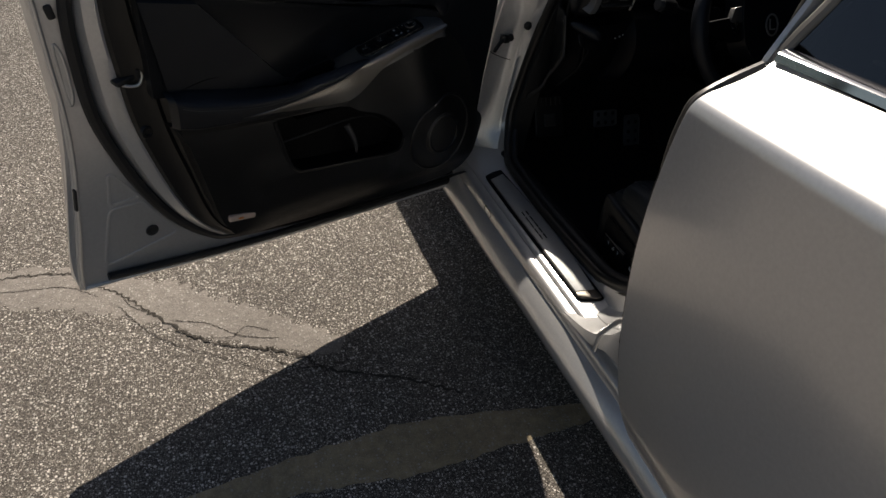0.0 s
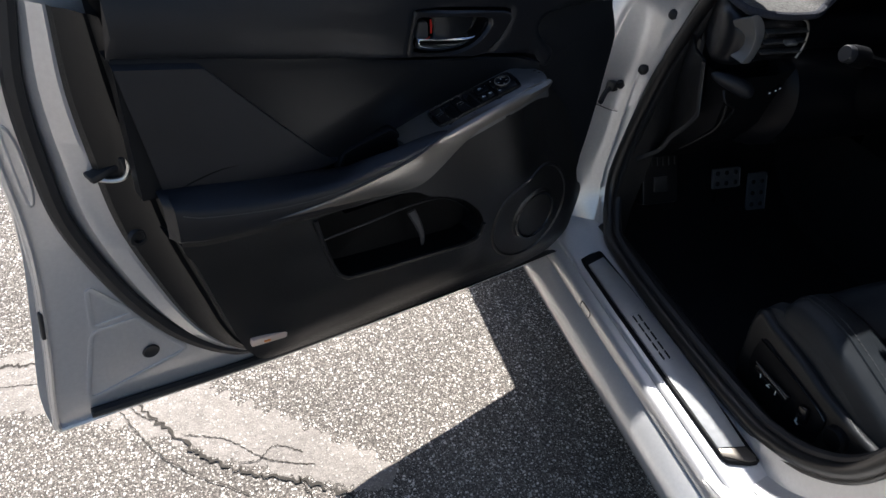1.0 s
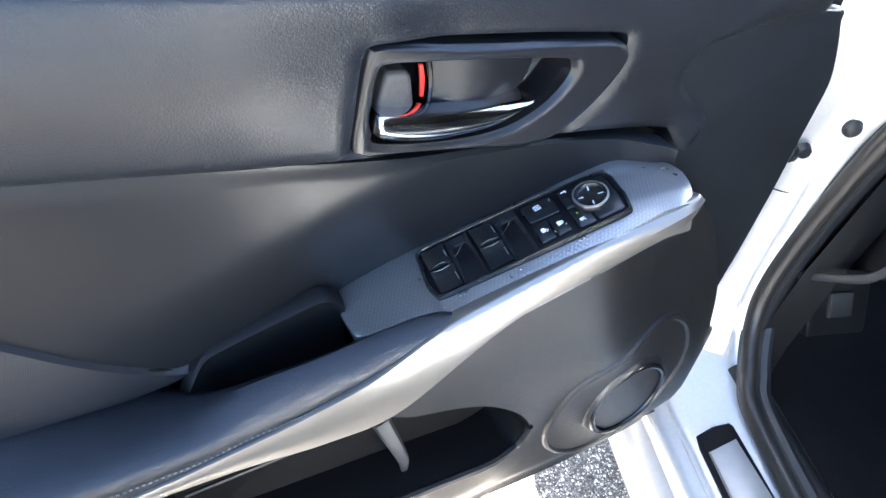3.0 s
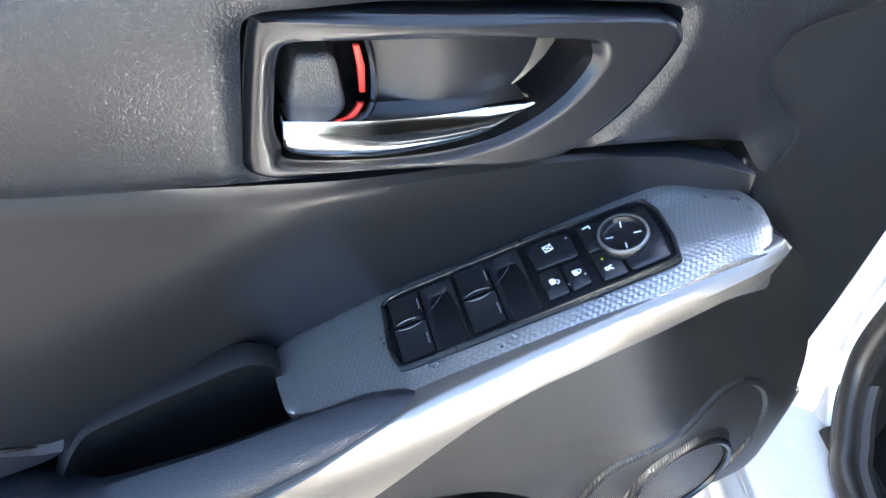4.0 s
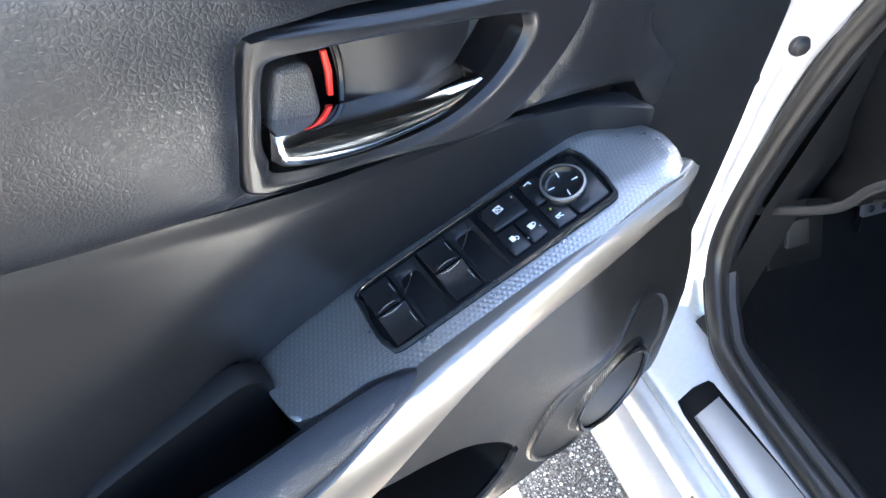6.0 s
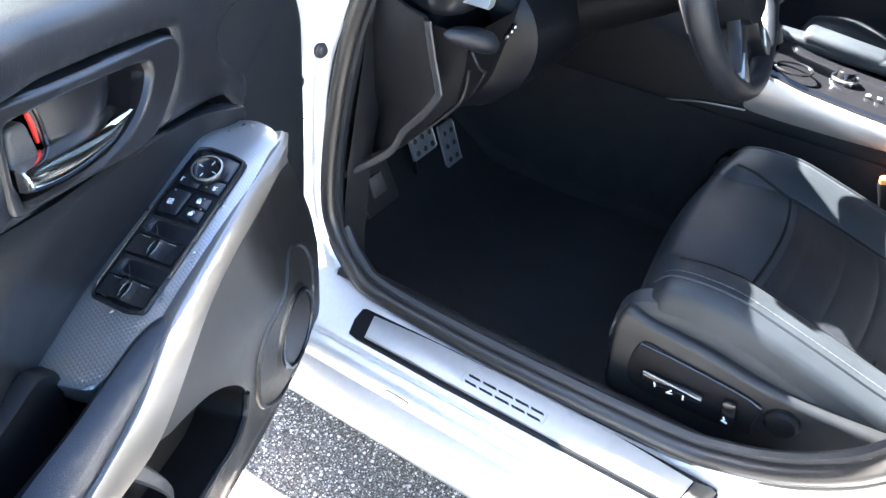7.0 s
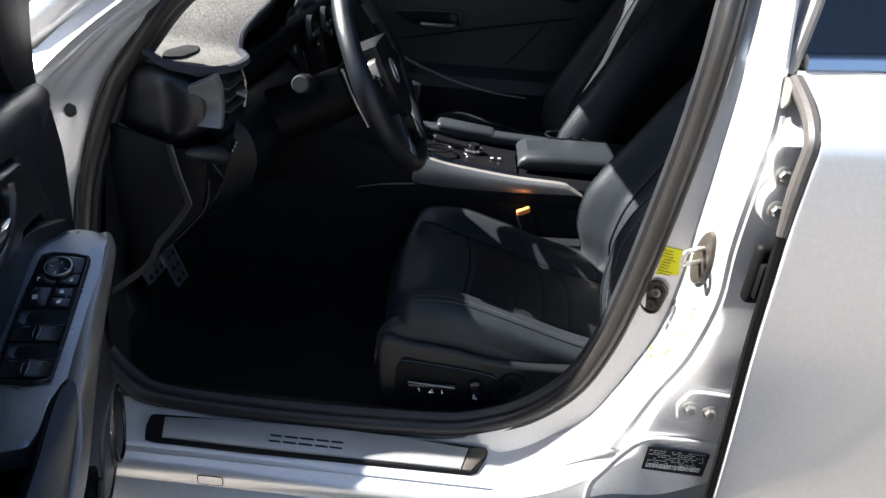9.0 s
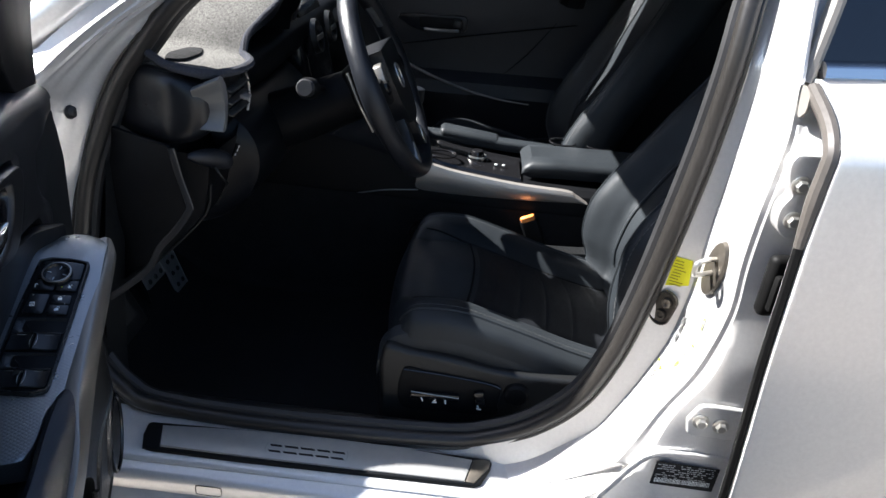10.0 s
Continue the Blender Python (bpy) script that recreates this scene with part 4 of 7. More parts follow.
PAD_LO = [(0.18, 0.795), (0.25, 0.822), (0.33, 0.838), (0.42, 0.852), (0.518, 0.8695), (0.58, 0.88), (0.63, 0.89), (0.71, 0.905), (0.843, 0.931), (0.94, 0.948)]
PAD_HI = [(0.04, 0.915), (0.187, 0.933), (0.416, 0.958), (0.691, 0.996), (0.883, 1.024), (0.95, 1.033)]


def door_shell(t):
    skin = [(0.0, 0.2), (0.4, 0.222), (0.741, 0.246), (1.0, 0.276), (1.115, 0.288), (1.126, 0.297), (1.118, 0.36), (1.1, 0.46), (1.079, 0.6), (1.072, 0.7), (1.074, 0.82), (1.078, 0.96), (1.07, 1.02), (0.9, 1.005), (0.5, 0.95), (0.0, 0.88)]
    rows = []
    for i in range(40):
        w = 0.2 + 0.82 * i / 39
        out = -0.062 - 0.038 * smooth((w - 0.2) / 0.07) - 0.03 * math.sin(math.pi * min(1, max(0, (w - 0.2) / 0.8))) - 0.015 * smooth((w - 0.6) / 0.3)
        line = []
        for j in range(16):
            f = j / 15
            rear = inter([(0.2, 1.126), (0.3, 1.126), (0.46, 1.1), (0.6, 1.079), (0.7, 1.072), (0.82, 1.074), (0.96, 1.078), (1.02, 1.07)], w)[0]
            low = 0.2 + 0.088 * f
            high = 0.88 + 0.14 * f
            line.append((rear * f, out + (-0.06 - out) * smooth((f - 0.55) / 0.45), low + (high - low) * i / 39))
        rows.append(line)
    outer = grid(rows)
    inner = prism(skin, -0.115, -0.052, 0.004, 2)
    shell = obj("shell", cat(outer, inner), PAINT, t, "silver painted door shell")
    lip = [(x, -0.05, z) for x, z in spl([(0.03, 0.203), (0.4, 0.226), (0.741, 0.252), (1.0, 0.284), (1.1, 0.294), (1.118, 0.302), (1.112, 0.36), (1.094, 0.46), (1.073, 0.6), (1.066, 0.7), (1.068, 0.82), (1.071, 1.0)], 120)]
    obj("hem_flange", tube(lip, 0.0042, 6, side=(0, 1, 0)), PAINT, shell)
    drip = [(x, -0.044, z) for x, z in spl([(0.03, 0.222), (0.4, 0.244), (0.741, 0.268), (0.98, 0.298), (1.066, 0.31)], 60)]
    obj("bottom_seal", tube(drip, 0.009, 8, side=(0, 1, 0)), RUBBER, t, "black rubber seal along the door bottom")
    # pressed triangles and drain hole in the lower rear corner
    for pts in ([(1.0155, 0.56), (1.026, 0.48), (0.96, 0.482)], [(1.029, 0.47), (1.065, 0.332), (0.89, 0.362), (0.942, 0.442), (0.958, 0.468)]):
        ring = spl_corners(pts, 6, 0.13)
        line = even(ring + ring[:1], 0.006)
        obj("pressed_edge", tube([(x, -0.0515, z) for x, z in line[:-1]], 0.0048, 6, True, 0.5, (0, 1, 0)), PAINT, shell)
    obj("drain_plug", lathe([(0.0, 0.0006), (0.009, 0.0008), (0.012, 0.0025), (0.0145, 0.0)], pose(0.9505, -0.0515, 0.3885, -90, 0, 0), 20), RUBBER, shell, "dark drain hole plug")
    slot = [(1.056, 0.83), (1.05, 0.838), (1.043, 0.81), (1.042, 0.75), (1.048, 0.722), (1.054, 0.74)]
    obj("pressed_slot", tube([(x, -0.0515, z) for x, z in spl(slot, 50, True)], 0.0035, 6, True, 0.55, (0, 1, 0)), PAINT, shell)
    obj("bump_stop", rbox(0.006, 0.012, 0.05, 0.0025, pose(1.088, -0.05, 0.52, 0, -8, 0)), RUBBER, shell)
    obj("bump_stop", rbox(0.014, 0.012, 0.026, 0.004, pose(1.047, -0.05, 0.9, 0, 10, 0)), RUBBER, shell)


def door_seal_and_return(t):
    seal = [(1.005, 1.0), (1.024, 0.9), (1.026, 0.8), (1.017, 0.684), (0.975, 0.553), (0.93, 0.46), (0.885, 0.395), (0.83, 0.342), (0.774, 0.316), (0.6, 0.29), (0.3, 0.262), (0.05, 0.25)]
    edge = [(0.93, 0.985), (0.92, 0.88), (0.905, 0.78), (0.886, 0.655), (0.851, 0.518), (0.835, 0.45), (0.815, 0.4), (0.79, 0.37), (0.76, 0.352), (0.6, 0.325), (0.3, 0.3), (0.05, 0.29)]
    a, b = spl(seal, 120), spl(edge, 120)
    obj("edge_weatherstrip", tube([(x, -0.041, z) for x, z in a], 0.0125, 8, side=(0, 1, 0)), RUBBER, t, "black rubber weatherstrip round the door")
    rows = []
    for p, q in zip(a, b):
        rows.append([tuple((p[0] + (q[0] - p[0]) * f, y, p[1] + (q[1] - p[1]) * f)) for f, y in ((0.1, -0.051), (0.16, -0.034), (0.22, -0.022), (0.42, -0.012), (0.5, -0.014))])
    obj("inner_flange", grid(rows), PAINT, t, "bright painted inner flange")
    rows = []
    for p, q in zip(a, b):
        rows.append([tuple((p[0] + (q[0] - p[0]) * f, y, p[1] + (q[1] - p[1]) * f)) for f, y in ((0.46, -0.014), (0.52, -0.004), (0.7, 0.0), (0.84, 0.012), (0.88, 0.016), (0.94, 0.014), (1.06, 0.03))])
    obj("rear_edge_trim", grid(rows), PLASTIC, t, "dark plastic edge trim")
    obj("trim_screw", lathe([(0.0, 0.001), (0.006, 0.001), (0.008, 0.006), (0.013, 0.006), (0.016, 0.0)], pose(0.936, -0.004, 0.656, -90, 0, 12), 20), RUBBER, t, "round black trim fastener")
    latch = cat(rbox(0.05, 0.03, 0.012, 0.004, pose(0.955, -0.012, 0.772, 0, 12, 10)), rbox(0.012, 0.03, 0.03, 0.004, pose(0.932, -0.006, 0.778, 0, 8, 10)))
    obj("latch", latch, RUBBER, t, "black latch opening")
    obj("latch_hook", tube(spl([(0.965, -0.002, 0.763), (0.95, 0.004, 0.76), (0.936, 0.008, 0.763), (0.928, 0.008, 0.778), (0.93, 0.005, 0.79)], 18), 0.0035, 7), STEEL, t, "pale steel latch fork")


def door_carrier(t):
    ring = [(0.77, 0.36), (0.6, 0.338), (0.35, 0.325), (0.2, 0.322), (0.1, 0.338), (0.06, 0.39), (0.03, 0.46), (0.02, 0.56), (0.0, 0.76), (0.02, 0.87), (0.05, 0.905), (0.4, 0.95), (0.9, 1.02), (0.925, 0.98), (0.905, 0.8), (0.88, 0.66), (0.845, 0.5), (0.81, 0.4)]
    obj("carrier", prism(spl(ring, 110, True), -0.045, 0.018, 0.006), MATTE, t, "black panel carrier")


def even(pts, step):
    """Points at even steps along an open line."""
    p = np.array(pts, float)
    s = np.concatenate([[0], np.cumsum(np.hypot(*np.diff(p, axis=0).T))])
    at = np.linspace(0, s[-1], int(s[-1] / step) + 2)
    return [(float(np.interp(a, s, p[:, 0])), float(np.interp(a, s, p[:, 1]))) for a in at]


def door_upper_pad(t):
    us = np.linspace(0.07, 0.935, 110)
    low = [(0.07, 0.886), (0.17, 0.892), (0.21, 0.85), (0.25, 0.824)] + PAD_LO[2:]
    top = [(u, inter(PAD_HI, u)[0] - 0.014) for u in us]
    notch = spl_corners([(0.5215, 0.8705), (0.5155, 0.914), (0.511, 0.941), (0.46, 0.9345), (0.38, 0.9235), (0.309, 0.9115), (0.3105, 0.892), (0.3265, 0.8635), (0.346, 0.848), (0.372, 0.8425)], 4, 0.22)
    rise = [(u, inter(low, u)[0]) for u in np.linspace(0.935, 0.5275, 50)]
    fore = [(u, inter(PAD_LO, u)[0]) for u in np.linspace(0.366, 0.24, 26)]
    nose = [(0.225, 0.8), (0.213, 0.791), (0.204, 0.8), (0.199, 0.812), (0.202, 0.823), (0.222, 0.84), (0.239, 0.858), (0.2405, 0.873), (0.228, 0.886), (0.194, 0.892), (0.141, 0.891), (0.075, 0.886)]
    fore += even(spl(nose, 60), 0.005)
    bend = rise + even(notch, 0.004) + fore
    ring = bend + top[1:-1]

    def depth(u, w, rim=True):
        lo, hi = inter(low, u)[0], inter(PAD_HI, u)[0]
        v = (w - lo) / (hi - lo)
        base = 0.052 + 0.004 * smooth((u - 0.2) / 0.3) + 0.008 * smooth((u - 0.45) / 0.055) - 0.012 * smooth((0.2 - u) / 0.14)
        full = base + (0.004 + 0.004 * smooth((u - 0.5) / 0.08)) * math.sin(math.pi * min(1.0, max(0.0, v))) - 0.004 * v
        if rim:
            full -= 0.004 * max(0.0, 1 - away(edge_line, u, w) / 0.008) ** 2
        return full

    edge_line = np.array(bend + bend[-2:0:-1])
    v, f = holed(ring, None, 0.006)
    face = [(x, depth(x, z), z) for x, _, z in v], f
    lip = grid([[(x, depth(x, z) - k, z) for x, z in bend] for k in (0.0, 0.004, 0.03)])
    rows = []
    for u, w in top:
        d, line = depth(u, w), []
        for a in np.linspace(0.0, 1.0, 6):
            line.append((u, d - 0.022 * (1 - math.cos(a * math.pi / 2)), w + 0.019 * math.sin(a * math.pi / 2)))
        line += [(u, d - 0.05, w + 0.0215), (u, d - 0.09, w + 0.022), (u, d - 0.11, w + 0.01), (u, d - 0.12, w - 0.016)]
        rows.append(line)
    obj("upper_pad", cat(face, lip, grid(rows)), PAD, t, "grained dark upper pad")
    obj("belt_seal", tube([(u, -0.075, inter(PAD_HI, u)[0] + 0.006) for u in np.linspace(0.06, 0.95, 24)], 0.009, 8, side=(0, 1, 0)), RUBBER, t)


def door_insert(t):
    lo = [(0.2, 0.78), (0.25, 0.789), (0.262, 0.794), (0.28, 0.801), (0.302, 0.804), (0.378, 0.7805), (0.448, 0.7575), (0.507, 0.7375), (0.523, 0.732), (0.53, 0.74), (0.536, 0.749), (0.563, 0.743), (0.6, 0.735), (0.626, 0.727), (0.64, 0.717), (0.66, 0.714), (0.7, 0.721), (0.75, 0.728), (0.85, 0.742), (0.93, 0.75)]
    hi = [(u, w - 0.006 + 0.0035 * smooth((u - 0.515) / 0.02)) for u, w in PAD_LO]

    def depth(u, v, w):
        above = w - (0.76 + (0.465 - u) * 0.335)
        low = inter([(0.25, 0.074), (0.27, 0.066), (0.302, 0.053), (0.378, 0.043), (0.448, 0.033), (0.507, 0.029), (0.53, 0.031), (0.57, 0.037), (0.62, 0.042), (0.74, 0.049), (0.93, 0.05)], u)[0]
        full = 0.057 + 0.002 * math.sin(math.pi * v)
        edge = 0.003 * max(0.0, 1 - (1 - v) / 0.05) ** 2
        rise = min(1.0, max(0.0, above / 0.1))
        return low + (full - low) * (0.6 * rise + 0.4 * smooth(rise)) - edge

    obj("insert", strip_patch(lo, hi, depth, 0.25, 0.93, 90, 22), make_plain("smooth_insert_vinyl", (0.0075, 0.0088, 0.011), 0.34, wear=0.06, scale=5.0, specular_ior_level=0.2), t, "smooth dark insert")
    # the rear leather piece, its front edge running slantwise down to the armrest
    rows = []
    for v in np.linspace(0, 1, 24):
        w_rel = v
        line = []
        for s in np.linspace(0, 1, 26) ** 2:
            top_u, bot_u = 0.832, 0.632
            u = (bot_u + (top_u - bot_u) * w_rel) * (1 - s) + (0.932 - 0.03 * (1 - w_rel)) * s
            a, b = inter(lo, u)[0], inter(hi, u)[0]
            if u < 0.7:
                a = max(a, 0.716)
            w = a + (b - a) * (0.02 + 0.965 * w_rel)
            d = depth(u, w_rel, w) + 0.0055 * smooth(s / 0.012) * smooth((1 - w_rel) / 0.04) - 0.0005
            line.append((u, d, w))
        rows.append(line)
    seam = [(0.636, 0.04, 0.718), (0.685, 0.051, 0.762), (0.74, 0.057, 0.812), (0.79, 0.058, 0.868), (0.828, 0.056, 0.917)]
    crease = [(0.9, 0.06, 0.75), (0.86, 0.062, 0.762), (0.813, 0.062, 0.769), (0.744, 0.06, 0.761), (0.668, 0.054, 0.744), (0.637, 0.045, 0.721)]
    obj("armrest_crease", tube(spl(crease, 50), 0.0014, 6), EDGEBLACK, t)
    obj("leather_seam", tube(spl(seam, 40), 0.001, 6), EDGEBLACK, t)
    obj("insert_leather", grid(rows), LEATHER, t, "grained leather rear insert")


def door_armrest(t):
    table = [  # u, then y and z of inner, crest, stitch, bottom
        (0.9, 0.035, 0.752, 0.072, 0.76, 0.1, 0.744, 0.095, 0.694), (0.86, 0.04, 0.752, 0.075, 0.751, 0.104, 0.73, 0.098, 0.686), (0.75, 0.035, 0.73, 0.078, 0.728, 0.107, 0.711, 0.1, 0.678),
        (0.66, 0.02, 0.69, 0.078, 0.722, 0.11, 0.71, 0.102, 0.676), (0.61, 0.05, 0.655, 0.083, 0.733, 0.111, 0.717, 0.104, 0.678), (0.56, 0.066, 0.65, 0.088, 0.74, 0.113, 0.724, 0.105, 0.69), (0.51, 0.07, 0.665, 0.091, 0.748, 0.115, 0.735, 0.107, 0.7),
        (0.475, 0.074, 0.69, 0.095, 0.752, 0.116, 0.741, 0.108, 0.715), (0.455, 0.08, 0.71, 0.1, 0.75, 0.114, 0.741, 0.108, 0.725)]
    rows, stitch = [], []
    for u in np.linspace(0.903, 0.455, 70):
        iy, iz, cy, cz, sy, sz, by, bz = inter(table, u)
        curve = spl([(iy, iz), ((iy + cy) / 2, (iz * 0.4 + cz * 0.6) + 0.004), (cy, cz), (sy - 0.005, sz + 0.008), (sy, sz - 0.004), ((sy + by) / 2 + 0.003, (sz + bz) / 2), (by, bz), (by - 0.04, bz - 0.003)], 24)
        rows.append([(u, y, z) for y, z in curve])
        stitch.append((u, sy + 0.0012, sz - 0.002))
    cap = [(0.912, y - 0.02, z) for _, y, z in rows[0]]
    tip = [(0.449, y - 0.012, z - 0.006) for _, y, z in rows[-1]]
    arm = obj("armrest", grid([cap] + rows + [tip]), LEATHER, t, "padded dark leather armrest")
    line = spl(stitch, 480)
    pieces = [tube(line[i:i + 3], 0.0006, 5, side=(0, 1, 0)) for i in range(10, 370, 4)]
    obj("stitching", cat(*pieces), THREAD, arm, "pale grey stitching")
    # the pull pocket behind the armrest's front end, with its rounded rear corner
    rows = []
    for u in np.linspace(0.645, 0.522, 32):
        z = inter([(0.522, 0.738), (0.53, 0.745), (0.54, 0.749), (0.563, 0.745), (0.6, 0.737), (0.626, 0.729), (0.638, 0.716), (0.645, 0.7)], u)[0]
        y = 0.05 + 0.01 * smooth((u - 0.62) / 0.02)
        rows.append([(u, y - 0.012, z + 0.004), (u, y - 0.003, z + 0.002), (u, y, z - 0.001), (u, y, z - 0.006), (u, y - 0.004, z - 0.03), (u, y - 0.003, 0.66), (u, 0.06, 0.645), (u, 0.085, 0.645)])
    obj("pull_pocket", grid(rows), MATTE, t, "deep black pull pocket")
    # pale lower band between armrest and lower panel
    band = [[(u, inter(table, u)[6] + dy, inter(table, u)[7] + dz) for dy, dz in ((-0.01, 0.012), (-0.004, 0.008), (-0.001, 0.0), (-0.006, -0.012), (-0.02, -0.014))] for u in np.linspace(0.9, 0.5, 30)]
    obj("armrest_base", grid(band), PLASTIC, t, "dark armrest base")


def plate_place(s, d, h=0.0):
    """A place on the tilted switch plate: s forwards along it, d towards the cabin, h above."""
    return tuple(PLATE @ Vector((s, d, h)))


PLATE = Matrix(((-math.cos(radians(18.5)), 0, math.sin(radians(18.5)), 0.465), (0, 1, 0, 0), (math.sin(radians(18.5)), 0, math.cos(radians(18.5)), 0.76), (0, 0, 0, 1))) @ pose(-0.001, -0.0093, -0.009) @ Matrix.Diagonal((1.032, 1.032, 1.032, 1))
FLAT = Matrix(((1, 0, 0, 0), (0, 0, 1, 0), (0, 1, 0, 0), (0, 0, 0, 1)))  # a prism's outline laid flat, its front up


def door_switch_plate(t):
    ring = [(-0.0632, 0.039), (-0.0455, 0.0305), (0.0151, 0.0385), (0.0887, 0.0495), (0.1685, 0.0585), (0.193, 0.066), (0.2075, 0.076), (0.2105, 0.092), (0.205, 0.108), (0.1935, 0.1225), (0.1868, 0.1256), (0.09, 0.1205), (0.02, 0.1155), (-0.0019, 0.1135), (-0.0085, 0.102), (-0.0144, 0.0965), (-0.0235, 0.0925), (-0.0507, 0.0887), (-0.0641, 0.0822), (-0.065, 0.06)]
    pts = np.array(even(spl_corners(ring, 4, 0.3) + [spl_corners(ring, 4, 0.3)[0]], 0.004))
    mid = np.array((0.075, 0.078))
    rows = []
    for k, h in ((1.0, -0.03), (1.0, -0.003), (0.995, -0.0008), (0.985, 0.0), (0.93, 0.0), (0.8, 0.0), (0.4, 0.0), (0.02, 0.0)):
        line = []
        for p in pts:
            q = mid + (p - mid) * k
            bend = -0.016 * smooth((q[0] - 0.16) / 0.055) - 0.002 * smooth((q[1] - 0.108) / 0.016)
            line.append(plate_place(q[0], q[1], h + bend))
        rows.append(line)
    obj("switch_surround", grid(rows, wrap=True), make_weave_once(), t, "silver woven-pattern switch surround")
    outline = [(0.0035, 0.0445), (0.09, 0.0555), (0.1545, 0.067), (0.157, 0.078), (0.1535, 0.098), (0.148, 0.1128), (0.075, 0.1035), (-0.0015, 0.0928), (-0.0035, 0.078)]
    sw = obj("window_switch_panel", mv(PLATE @ FLAT, prism(spl_corners(outline, 6), -0.004, 0.0022, 0.001)), MATTE, t, "black window switch panel")
    mid = np.array((0.077, 0.079))
    rim = []
    for k, h in ((1.0, 0.0), (0.998, 0.0034), (0.988, 0.0046), (0.974, 0.0046), (0.966, 0.0038), (0.962, 0.002)):
        rim.append([plate_place(*(mid + (np.array(p) - mid) * np.array((k, 1 - (1 - k) * 2.2))), h) for p in spl_corners(outline, 6)])
    obj("panel_rim", grid(rim, wrap=True), PANELBLACK, sw, "satin black rim")

    def cell(name, quad, h0, h1, mat, bev=0.0012, label=""):
        return obj(name, mv(PLATE @ FLAT, prism(spl_corners(quad, 3, 0.12), h0, h1, bev)), mat, sw, label)

    for cs, cd in ((0.0128, 0.0716), (0.0514, 0.0757)):
        def at(a, b, h):
            return plate_place(cs + a - 0.13 * b, cd + 0.13 * a + b, h)

        # the scooped finger well ahead of each pair of rockers
        scoop = []
        for b in np.linspace(-0.021, 0.0205, 14):
            scoop.append([at(a, b, 0.0041 - 0.0032 * smooth((a - 0.0095) / 0.006) * smooth((0.0275 - a) / 0.004) * smooth((b + 0.021) / 0.012)) for a in np.linspace(0.0095, 0.0275, 12)])
        obj("finger_well", grid(scoop), PANELBLACK, sw)
        obj("well_edge", tube(spl([at(0.0105, -0.004, 0.0042), at(0.017, -0.0085, 0.0043), at(0.0225, -0.0145, 0.0043), at(0.025, -0.0198, 0.0043)], 16), 0.00028, 5), PANELBLACK, sw)
        for side in (-1, 1):
            # each half rocker rises towards the pair's middle
            rows = []
            for f in np.linspace(0, 1, 9):
                b = side * (0.0008 + 0.0195 * f)
                h = 0.0042 + 0.0022 * (1 - f) ** 2 + 0.0008 * f ** 3
                rows.append([at(-0.0088, b, 0.001), at(-0.0086, b, h - 0.0006), at(-0.0078, b, h)] + [at(a, b, h - 0.0005 * math.cos(180 * a)) for a in (-0.004, 0.0, 0.004)] + [at(0.0078, b, h), at(0.0087, b, h - 0.0006), at(0.009, b, 0.001)])
            ends = [[(x, y, z) for x, y, z in r] for r in (rows[0], rows[-1])]
            low = [[tuple(Vector(p) - Vector(PLATE.col[2][:3]) * 0.004) for p in r] for r in ends]
            obj("window_switch", grid([low[0]] + rows + [low[1]]), PANELBLACK, sw, "black rocker switch")
            ridge = [at(-0.0066 + 0.0132 * f, side * (0.0016 + 0.0012 * math.sin(math.pi * f)), 0.0066) for f in np.linspace(0, 1, 9)]
            obj("switch_mark", tube(ridge, [0.00005 + 0.00016 * math.sin(math.pi * f) for f in np.linspace(0.03, 0.97, 9)], 5), GREYPRINT, sw)
            tick = [at(0.0072, side * 0.0115 + 0.0035 * f, 0.0052) for f in (-1, 0, 1)]
            obj("switch_mark", tube(tick, 0.00016, 5), GREYPRINT, sw)
    cell("window_lock_switch", [(0.0862, 0.0603), (0.1102, 0.064), (0.1074, 0.0822), (0.0836, 0.0782)], 0.0015, 0.0048, PANELBLACK)
    cell("unlock_switch", [(0.0834, 0.0795), (0.0948, 0.0815), (0.092, 0.1), (0.0802, 0.0985)], 0.0015, 0.0048, PANELBLACK)
    cell("lock_switch", [(0.0958, 0.0817), (0.1066, 0.084), (0.1042, 0.1008), (0.093, 0.1002)], 0.0015, 0.0048, PANELBLACK)
    for quad in ([(0.1145, 0.065), (0.1275, 0.0675), (0.125, 0.0862), (0.1115, 0.0838)], [(0.1115, 0.0847), (0.125, 0.087), (0.122, 0.1058), (0.1088, 0.1035)],
                 [(0.1284, 0.0677), (0.1515, 0.072), (0.149, 0.0925), (0.1445, 0.1085), (0.123, 0.106)]):
        cell("mirror_select", quad, 0.0015, 0.0048, PANELBLACK)
    ringm = PLATE @ pose(0.1314, 0.0855, 0.0045)
    obj("mirror_knob", lathe([(0.0135, 0.0), (0.0132, 0.003), (0.0122, 0.0042), (0.0108, 0.0042), (0.0098, 0.0022), (0.0085, 0.0016), (0.0, 0.0024)], ringm, 40), PANELBLACK, sw, "round mirror knob")
    obj("knob_ring", lathe([(0.0118, 0.004), (0.0118, 0.0048), (0.013, 0.0046), (0.0132, 0.0034)], ringm, 44), SATIN, sw, "silver ring")
    for a in (0.35, 1.92, 3.49, 5.06):
        c = Vector((0.0072 * math.cos(a), 0.0072 * math.sin(a), 0.0026))
        d = Vector((0.0019 * math.cos(a), 0.0019 * math.sin(a), 0))
        obj("knob_mark", tube([tuple(ringm @ (c - d)), tuple(ringm @ (c + d))], 0.00035, 5), WHITE, sw)
